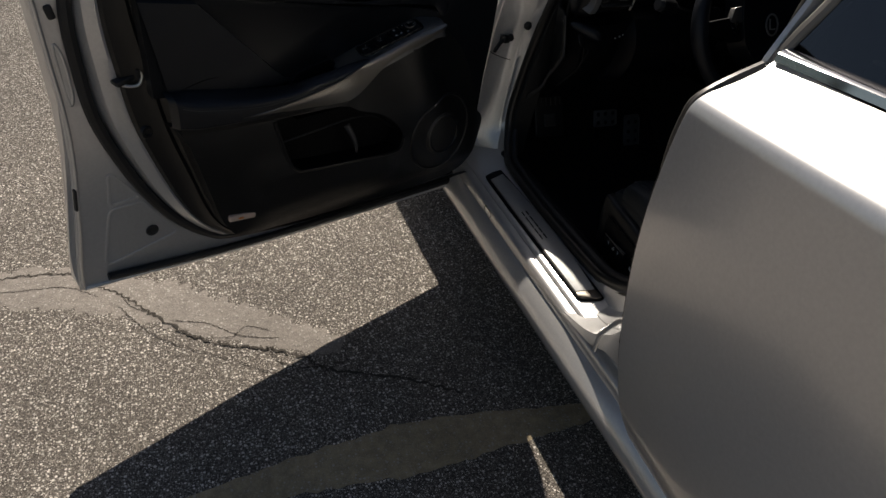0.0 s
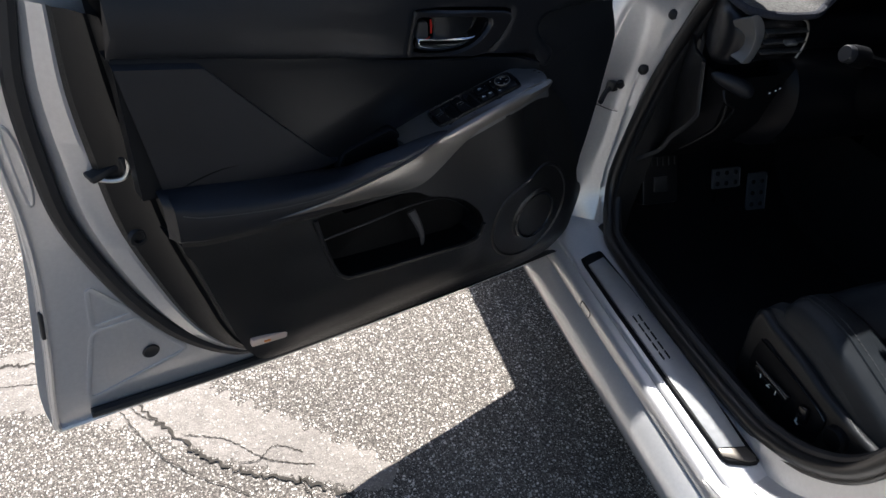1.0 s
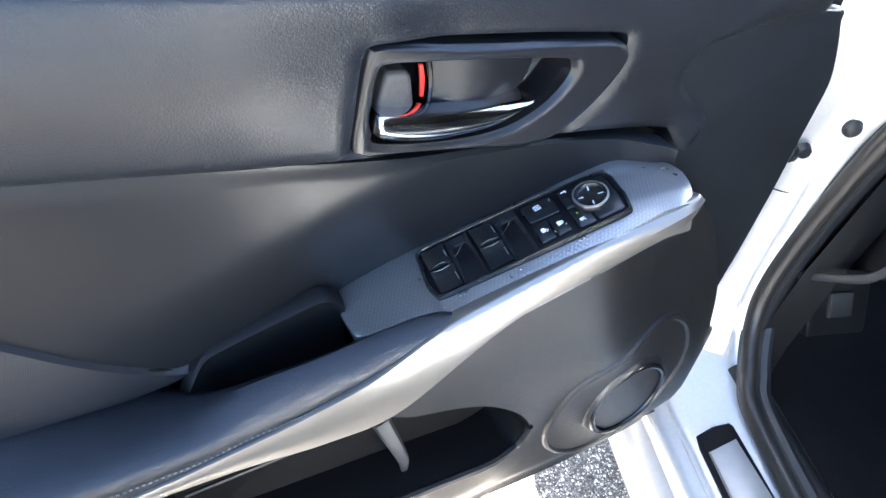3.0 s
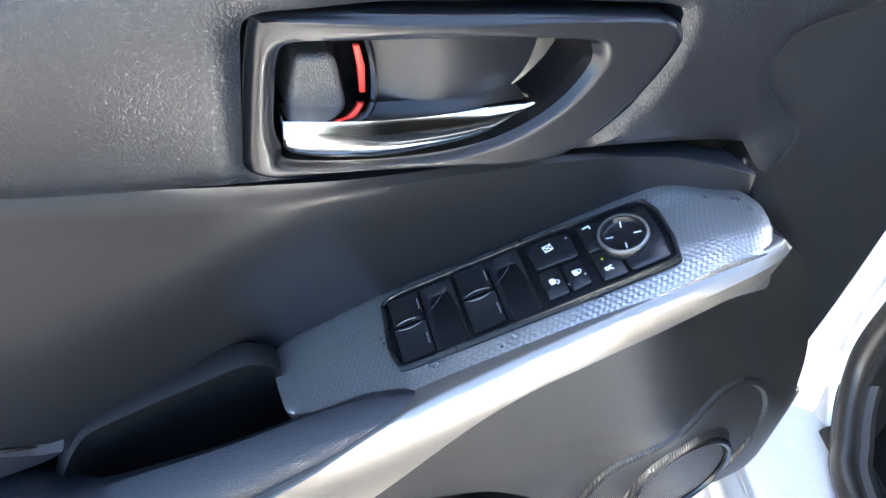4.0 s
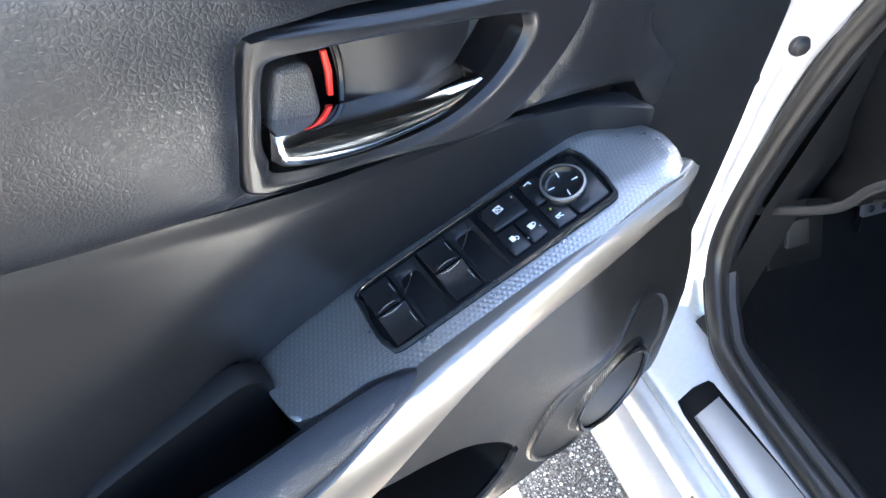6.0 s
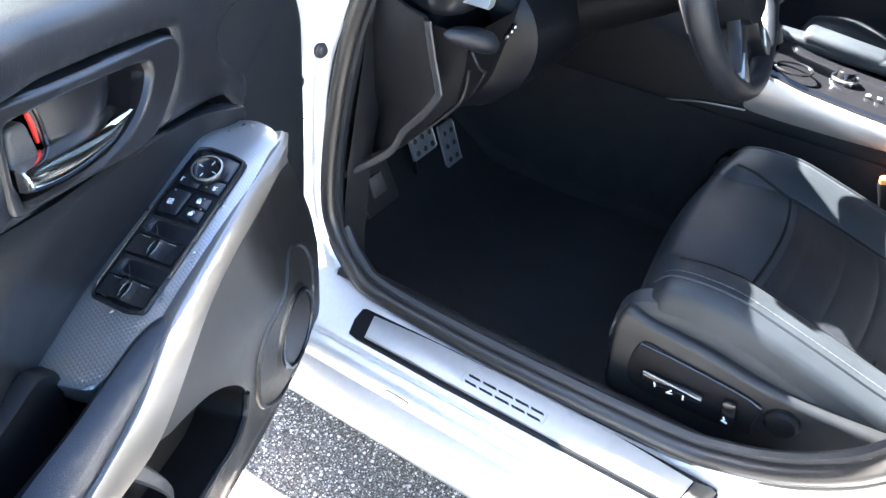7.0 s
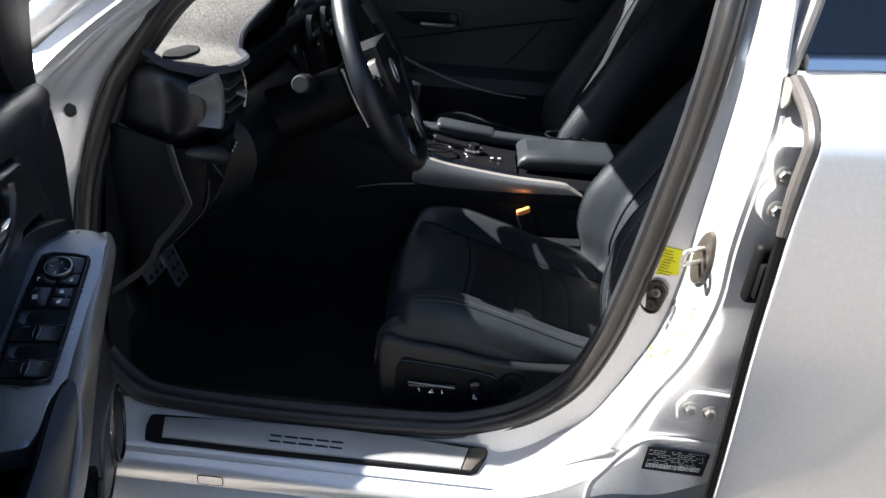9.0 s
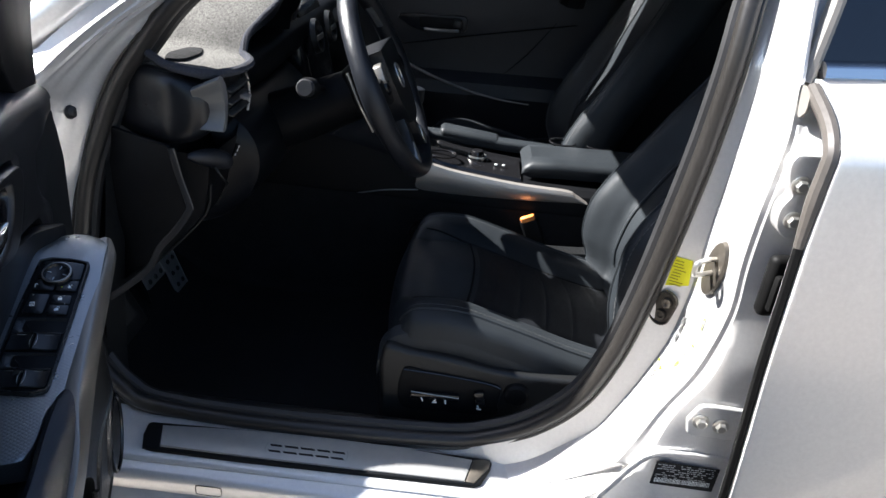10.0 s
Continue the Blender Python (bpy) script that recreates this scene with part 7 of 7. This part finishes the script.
def car_seat(worn):
    # worn: how far the door-side backrest bolster has been pushed forward
    mid = 0.458
    t = thing("car_seat", pose(mid, -0.85, 0.2), "black leather sport seat with stitched side bolsters beside the console", "car seat", "front seats")
    inv = t.matrix_basis.inverted()
    half = spl(ACROSS, 34)
    sect = [tuple(p) for p in half] + [(-0.945 * p[0], p[1] - 0.013 * smooth(-p[0] / 0.2)) for p in half[::-1][1:]]
    rows = []
    path = spl(CUSH, 60)
    for y, z in path:
        roll = smooth((-0.6 - y) / 0.06)
        rows.append([(mid + x * (0.965 + 0.035 * roll), y + (0.03 * (abs(x) / 0.27) ** 2 * (1 - roll)) * -1, z + dz * (0.35 + 0.65 * roll) if dz > -0.05 else z + dz) for x, dz in sect])
    cu = obj("cushion", mv(inv, grid(rows)), SEAT_LEATHER, t, "black leather cushion", sharp=60)

    def on_cushion(x, y, lift=0.0006):
        z = inter([(b, a) for b, a in [(-p[0], p[1]) for p in CUSH]], -y)[0]
        dz = inter(ACROSS, -abs(x))[0]
        if x > 0:
            dz, x = dz - 0.013 * smooth(x / 0.2), 0.945 * x
        roll = smooth((-0.6 - y) / 0.06)
        return tuple(inv @ Vector((mid + x * (0.965 + 0.035 * roll), y - 0.03 * (abs(x) / 0.27) ** 2 * (1 - roll), z + dz * (0.35 + 0.65 * roll) + lift)))

    for s in (-1, 1):
        obj("bolster_seam", tube([on_cushion(s * 0.236, y, 0.0002) for y in np.linspace(-0.605, -1.05, 50)], 0.0026, 6), SEAT_LEATHER, cu)
        line = [on_cushion(s * 0.224, y, 0.0012) for y in np.linspace(-0.62, -1.05, 150)]
        obj("stitching", cat(*[tube(line[i:i + 3], 0.0005, 4) for i in range(0, 146, 3)]), THREAD, cu, "pale grey stitching")
        obj("insert_seam", tube([on_cushion(s * (0.148 + 0.03 * smooth((y + 0.75) / 0.12)), y, -0.001) for y in np.linspace(-0.64, -1.08, 40)], 0.003, 6), EDGEBLACK, cu)
    for y in (-0.745, -0.93):
        obj("cross_seam", tube([on_cushion(x, y - 0.012 * (1 - (x / 0.15) ** 2), -0.0008) for x in np.linspace(-0.148, 0.148, 20)], 0.003, 6), EDGEBLACK, cu)
    # ribbed insert; its dark colour also carries shade from wheel and dash
    rows = []
    for y in np.linspace(-0.757, -1.06, 70):
        groove = 0.0022 * math.exp(-((((y + 0.757) / 0.058) % 1.0 - 0.5) / 0.06) ** 2)
        rows.append([on_cushion(x, y - 0.012 * (1 - (x / 0.15) ** 2), (0.0022 - groove) * min(1.0, (0.142 - abs(x)) / 0.008) + 0.0003) for x in np.linspace(-0.142, 0.142, 30)])
    obj("ribbed_insert", grid(rows), SEAT_INSERT, cu, "ribbed seat insert, darkened for the shadow across it")
    # outer side: lower leather roll, plastic shield, switches
    for s in (-1, 1):
        roll_rows = []
        for y, z in path[6:]:
            roll_rows.append([(mid + s * (0.262 + dx), y, z + dz) for dx, dz in ((-0.02, -0.02), (0.0, -0.03), (0.006, -0.045), (0.007, -0.06), (0.002, -0.078), (-0.02, -0.085))])
        obj("side_roll", mv(inv, grid(roll_rows)), SEAT_LEATHER, t)
        shield = [(-0.605, 0.455), (-0.66, 0.455), (-0.74, 0.447), (-0.8, 0.436), (-0.9, 0.432), (-1.02, 0.437), (-1.12, 0.45), (-1.15, 0.38), (-1.05, 0.33), (-0.9, 0.3), (-0.7, 0.29), (-0.62, 0.295), (-0.605, 0.35)]
        side = Matrix(((0, 1, 0, mid), (1, 0, 0, 0), (0, 0, 1, 0), (0, 0, 0, 1)))
        sh = obj("side_shield", mv(inv @ side, prism(spl(shield, 80, True), s * 0.235, s * 0.283, 0.01, 4)), PLASTIC, t, "black plastic side shield")
        if s < 0:
            recess = [(-0.645, 0.42), (-0.7, 0.418), (-0.79, 0.41), (-0.82, 0.402), (-0.82, 0.365), (-0.815, 0.34), (-0.72, 0.335), (-0.645, 0.34)]
            obj("switch_panel", mv(inv @ side, prism(spl(recess, 60, True), -0.28, -0.2865, 0.003, 2)), MATTE, sh, "switch panel")
            obj("recess_edge", mv(inv @ side, tube([(y, -0.2868, z) for y, z in spl(recess[:4], 40)], 0.002, 6)), GLOSSY, sh)
            obj("slide_switch", mv(inv @ side, rbox(0.09, 0.012, 0.016, 0.005, pose(-0.705, -0.29, 0.372, 0, 3, 0))), GLOSSY, sh, "long seat slide switch")
            obj("slide_edge", mv(inv @ side, tube([(-0.662, -0.2965, 0.381), (-0.748, -0.2965, 0.377)], 0.0013, 6)), SATIN, sh)
            obj("recline_switch", mv(inv @ side, rbox(0.02, 0.014, 0.034, 0.005, pose(-0.786, -0.291, 0.378, 0, 14, 0))), GLOSSY, sh, "upright recline switch")
            for dy, a in ((0.0, 20), (-0.022, -35), (-0.042, 12)):
                obj("white_mark", mv(inv @ side, rbox(0.0022, 0.0006, 0.009, 0, pose(-0.683 + dy, -0.2965, 0.366, 0, a, 0))), WHITE, sh)
            for w, h, m in ((0.009, 0.0022, pose(-0.7055, -0.2966, 0.3625, 0, 15, 0)), (0.002, 0.006, pose(-0.784, -0.2985, 0.366, 0, 25, 0)), (0.009, 0.003, pose(-0.786, -0.2985, 0.3605, 0, -12, 0))):
                obj("white_mark", mv(inv @ side, rbox(w, 0.0006, h, 0, m)), WHITE, sh)
            obj("lumbar_knob", mv(inv @ side @ pose(-0.85, -0.282, 0.392, 90, 0, 0), lathe([(0.024, 0.0), (0.0225, 0.008), (0.018, 0.012), (0.0, 0.013)], seg=28)), MATTE, sh, "round lumbar knob")
    # backrest
    rows = []
    for z, y in spl([(b[0], b[1]) for b in BACK], 46):
        w = inter([(0.4, 0.26), (0.5, 0.272), (0.65, 0.275), (0.8, 0.265), (0.95, 0.24), (1.05, 0.2), (1.12, 0.13)], z)[0]
        deep = inter([(0.4, 0.05), (0.55, 0.085), (0.7, 0.085), (0.85, 0.055), (1.0, 0.03), (1.12, 0.01)], z)[0]
        line = []
        for f, d in ((-0.9, -0.15), (-1.0, -0.1), (-1.0, -0.05), (-0.965, -0.018), (-0.9, -0.002), (-0.83, 0.0), (-0.76, -0.012), (-0.68, -0.5), (-0.6, -0.85), (-0.4, -0.97), (-0.2, -1.0), (0.0, -1.0)):
            off = d if f <= -0.76 and d > -0.2 else d * deep
            line.append((f * w, y + off, z))
        half = spl([(a, b) for a, b, _ in line], 40)
        push = worn * inter(PUSH, z)[0]
        full = [(mid + a, b + push * smooth((-a / w - 0.55) / 0.2), z) for a, b in half] + [(mid - a, b, z) for a, b in half[::-1][1:]]
        back_y = y - 0.17
        full += [(mid + 0.6 * w, back_y, z), (mid, back_y - 0.01, z), (mid - 0.6 * w, back_y, z)]
        rows.append(full)
    br = obj("backrest", mv(inv, grid(rows, wrap=True, caps=True)), SEAT_LEATHER, t, "black leather backrest", sharp=60)
    for s in (-1, 1):
        seam, st = [], []
        for z in np.linspace(0.44, 1.0, 60):
            y = inter(BACK, z)[0]
            w = inter([(0.4, 0.26), (0.5, 0.272), (0.65, 0.275), (0.8, 0.265), (0.95, 0.24), (1.05, 0.2)], z)[0]
            y += worn * inter(PUSH, z)[0] if s < 0 else 0.0
            seam.append(tuple(inv @ Vector((mid + s * 0.86 * w, y + 0.0015, z))))
            st.append(tuple(inv @ Vector((mid + s * 0.93 * w, y - 0.005, z))))
        obj("backrest_seam", tube(seam, 0.0024, 6), SEAT_LEATHER, br)
        inner = []
        for z in np.linspace(0.46, 0.98, 40):
            w = inter([(0.4, 0.26), (0.5, 0.272), (0.65, 0.275), (0.8, 0.265), (0.95, 0.24), (1.05, 0.2)], z)[0]
            deep = inter([(0.4, 0.05), (0.55, 0.085), (0.7, 0.085), (0.85, 0.055), (1.0, 0.03), (1.12, 0.01)], z)[0]
            inner.append(tuple(inv @ Vector((mid + s * 0.57 * w, inter(BACK, z)[0] - 0.87 * deep, z))))
        obj("insert_piping", tube(inner, 0.0045, 7), SEAT_LEATHER, br, "rounded piping along the insert")
        fine = spl(st, 180)
        obj("stitching", cat(*[tube(fine[i:i + 3], 0.0007, 4) for i in range(0, 176, 3)]), THREAD, br, "pale grey stitching")
    head = []
    for p in np.linspace(0.03, math.pi - 0.03, 14):
        head.append([(mid + 0.13 * math.sin(p) ** 0.5 * math.copysign(abs(math.cos(a)) ** 0.6, math.cos(a)), -1.4 + 0.055 * math.sin(p) ** 0.5 * math.copysign(abs(math.sin(a)) ** 0.6, math.sin(a)), 1.19 + 0.085 * math.cos(p)) for a in np.linspace(0, 2 * math.pi, 32, endpoint=False)])
    obj("headrest", mv(inv, grid(head, wrap=True)), SEAT_LEATHER, t, "black headrest")
    for s in (-1, 1):
        obj("headrest_post", mv(inv, tube([(mid + s * 0.06, -1.4, 1.06), (mid + s * 0.06, -1.4, 1.14)], 0.007, 8)), CHROME, t)
    obj("seat_base", mv(inv, rbox(0.44, 0.45, 0.12, 0.02, pose(mid, -0.86, 0.275))), MATTE, t, "black seat base")
    return t


# ---- console ----
def console():
    t = thing("centre_console", pose(0.95, -0.8, 0.2), "centre console with satin side trim and padded armrest lid", "console")
    inv = t.matrix_basis.inverted()
    top = [(-0.15, 0.69), (-0.28, 0.665), (-0.38, 0.64), (-0.5, 0.612), (-0.6, 0.588), (-0.7, 0.569), (-0.85, 0.554), (-0.98, 0.55), (-1.3, 0.55)]
    rows = []
    for y in np.linspace(-0.15, -1.3, 30):
        z = inter(top, y)[0]
        rows.append([(0.8, y, 0.2), (0.802, y, 0.4), (0.805, y, z - 0.03), (0.812, y, z - 0.012), (0.83, y, z), (0.95, y, z - 0.004), (1.08, y, z), (1.1, y, z - 0.014), (1.105, y, 0.4), (1.105, y, 0.2)])
    obj("body", mv(inv, grid(rows)), MATTE, t, "black console body")
    a = spl([(-0.597, 0.535), (-0.599, 0.56), (-0.604, 0.58), (-0.615, 0.588), (-0.64, 0.585), (-0.7, 0.574), (-0.85, 0.559), (-0.97, 0.555), (-1.0, 0.545), (-1.03, 0.528)], 60)
    b = spl([(-0.598, 0.522), (-0.601, 0.519), (-0.607, 0.517), (-0.617, 0.515), (-0.64, 0.514), (-0.7, 0.513), (-0.85, 0.516), (-0.97, 0.523), (-1.0, 0.525), (-1.03, 0.526)], 60)
    rows = [[(0.81, p[0], p[1]), (0.797, p[0], p[1] - 0.0015), (0.793, p[0], 0.75 * p[1] + 0.25 * q[1]), (0.792, (p[0] + q[0]) / 2, (p[1] + q[1]) / 2), (0.795, q[0], 0.15 * p[1] + 0.85 * q[1]), (0.801, q[0], q[1])] for p, q in zip(a, b)]
    obj("side_trim", mv(inv, grid(rows)), make_plain("warm_satin_console_trim", (0.47, 0.44, 0.41), 0.42, 0.7, wear=0.05), t, "warm satin silver side trim")
    obj("trim_blade", mv(inv, tube(spl([(0.8, -0.45, 0.487), (0.797, -0.52, 0.505), (0.795, -0.605, 0.5165)], 16), 0.002, 6)), SATIN, t)
    obj("top_panel", mv(inv, grid([[(x, y, inter(top, y)[0] + 0.006 + h) for x, h in ((0.835, -0.008), (0.84, 0.0), (0.95, 0.0), (1.0, 0.0))] for y in np.linspace(-0.6, -0.86, 10)])), GLOSSY, t, "gloss black switch panel")
    obj("dial", mv(inv, lathe([(0.026, 0.0), (0.025, 0.006), (0.019, 0.009), (0.0175, 0.018), (0.015, 0.021), (0.0, 0.0215)], pose(0.935, -0.745, 0.57), 30)), GLOSSY, t, "silver drive mode dial")
    obj("dial_ring", mv(inv, lathe([(0.0225, 0.0072), (0.0235, 0.009), (0.0252, 0.0085), (0.0258, 0.005)], pose(0.935, -0.745, 0.57), 34)), BRUSHED, t, "bright dial ring")
    for y in (-0.795, -0.815):
        obj("button", mv(inv, rbox(0.006, 0.008, 0.004, 0.001, pose(0.9, y, 0.569))), WHITE, t)
    obj("key_ring_tray", mv(inv, tube([(0.87 + 0.03 * math.cos(q), -0.655 + 0.035 * math.sin(q), 0.592) for q in np.linspace(0, 2 * math.pi, 28, endpoint=False)], 0.003, 6, True)), GLOSSY, t)
    # shifter
    obj("shift_boot", mv(inv, lathe([(0.05, 0.0), (0.04, 0.02), (0.02, 0.05), (0.014, 0.07)], pose(0.97, -0.56, 0.6), 24)), LEATHER, t, "leather shift boot")
    obj("shift_knob", mv(inv, lathe([(0.012, 0.0), (0.02, 0.02), (0.024, 0.045), (0.02, 0.07), (0.0, 0.076)], pose(0.97, -0.56, 0.66, 8, 0, 0), 24)), LEATHER, t, "black shift knob")
    obj("far_rail", mv(inv, rbox(0.05, 0.66, 0.03, 0.01, pose(1.06, -0.84, 0.575, 2, 0, 0), 3)), SEAT_LEATHER, t, "padded far rail")
    obj("palm_rest", mv(inv, rbox(0.07, 0.17, 0.034, 0.014, pose(1.07, -0.72, 0.586, 6, 0, 0), 4)), SEAT_LEATHER, t, "padded leather palm rest")
    lid = []
    for y, w, h in ((-0.862, 0.9, 0.0), (-0.868, 0.97, 0.012), (-0.885, 1.0, 0.02), (-0.95, 1.0, 0.026), (-1.1, 1.0, 0.034), (-1.24, 1.0, 0.034)):
        lid.append([(0.945 + x * w, y, 0.566 + h * 0.55 + z * (0.5 + 10 * h if h < 0.02 else 1.0)) for x, z in spl([(-0.08, -0.02), (-0.085, -0.005), (-0.082, 0.012), (-0.068, 0.021), (-0.03, 0.024), (0.03, 0.024), (0.068, 0.021), (0.082, 0.012), (0.085, -0.02)], 30)])
    ld = obj("armrest_lid", mv(inv, grid(lid)), SEAT_LEATHER, t, "padded leather armrest lid")
    line = spl([(0.874, -0.872, 0.58), (0.873, -0.95, 0.5875), (0.873, -1.1, 0.592), (0.873, -1.22, 0.592)], 120)
    obj("stitching", mv(inv, cat(*[tube(line[i:i + 3], 0.0008, 4) for i in range(0, 116, 3)])), THREAD, ld, "pale grey stitching")
    for y in (-0.98, -1.08):
        obj("cup_holder", mv(inv, tube([(1.065 + 0.036 * math.cos(q), y + 0.036 * math.sin(q), 0.6) for q in np.linspace(0, 2 * math.pi, 30, endpoint=False)], 0.0025, 7, True)), GLOSSY, t, "cup holder ring")


def belt_buckle():
    t = thing("seat_belt_buckle", pose(0.775, -0.905, 0.44, -25, 0, 0), "black seat belt buckle with red-orange button beside the seat", "buckle")
    obj("body", rbox(0.022, 0.044, 0.09, 0.007, pose(0, 0, 0.0), 3), MATTE, t, "black buckle body")
    obj("button", rbox(0.015, 0.036, 0.022, 0.004, pose(-0.003, 0, 0.042), 3), ORANGE, t, "red-orange release button")
    obj("stem", rbox(0.014, 0.026, 0.16, 0.004, pose(0, 0, -0.11)), MATTE, t, "black stem")


def far_door():
    t = thing("passenger_door", pose(1.7, -0.6, 0.3), "closed black passenger door panel with chrome lever", "car door")
    inv = t.matrix_basis.inverted()
    rows = []
    for z, x in ((0.18, 1.7), (0.45, 1.69), (0.53, 1.665), (0.56, 1.65), (0.6, 1.66), (0.63, 1.71), (0.7, 1.715), (0.78, 1.705), (0.85, 1.7), (0.93, 1.705), (0.96, 1.72), (0.97, 1.78)):
        rows.append([(x + 0.015 * (y + 0.6) ** 2, y, z + 0.04 * (-y - 0.6) * smooth((z - 0.5) / 0.2)) for y in np.linspace(-0.05, -1.15, 24)])
    obj("panel", mv(inv, grid(rows)), LEATHER, t, "black inner panel")
    obj("trim_strip", mv(inv, tube(spl([(1.68, -0.4, 0.685), (1.655, -0.5, 0.64), (1.648, -0.65, 0.59), (1.645, -0.8, 0.56), (1.648, -0.92, 0.55)], 40), [0.007 - 0.00012 * i for i in range(40)], 7)), SATIN, t, "satin trim strip")
    bez = [(-0.43, 0.795), (-0.44, 0.81), (-0.66, 0.822), (-0.672, 0.81), (-0.672, 0.768), (-0.5, 0.76)]
    side = Matrix(((0, -1, 0, 0), (1, 0, 0, 0), (0, 0, 1, 0), (0, 0, 0, 1)))
    b = obj("handle_bezel", mv(inv @ side, prism(spl_corners(bez, 4), -1.71, -1.688, 0.004)[0:2]), SOFT, t, "dark handle bezel")
    obj("handle_cup", mv(inv @ side, prism(spl_corners([(-0.5, 0.808), (-0.655, 0.815), (-0.66, 0.775), (-0.51, 0.77)], 4), -1.7, -1.686, 0.002)), MATTE, b)
    obj("door_lever", mv(inv, tube(spl([(1.682, -0.525, 0.768), (1.672, -0.58, 0.769), (1.676, -0.645, 0.773)], 12), 0.0055, 8)), BRUSHED, b, "chrome lever")
    obj("lock_lever", mv(inv, rbox(0.01, 0.03, 0.026, 0.004, pose(1.683, -0.638, 0.795))), PLASTIC, b)
    obj("seam", mv(inv, tube(spl([(1.706, -0.98, 0.83), (1.712, -0.9, 0.72), (1.71, -0.82, 0.635)], 20), 0.002, 6)), MATTE, t)
    obj("pad_seam", mv(inv, tube(spl([(1.702, -0.42, 0.7), (1.7, -0.7, 0.76), (1.702, -1.05, 0.83)], 30), 0.0022, 6)), MATTE, t)
    pane = [[(1.735 - 0.5 * (z - 0.96), y, z) for y in (-0.1, -0.6, -1.15)] for z in (0.96, 1.1, 1.3)]
    obj("window_pane", mv(inv, grid(pane)), DARKGLASS, t, "dark tinted glass")
    obj("outer_skin", mv(inv, grid([[(1.8, y, z) for y in (0.13, -0.6, -2.2)] for z in (0.2, 0.6, 0.98)])), PAINT, t, "silver outer skin")


dashboard()
dash_cover()
steering_wheel()
pedals()
car_seat(1.0)
car_seat(0.0).matrix_basis = pose(0.458 + 0.87, -0.843, 0.2, -4, 0, 0)
console()
belt_buckle()
far_door()
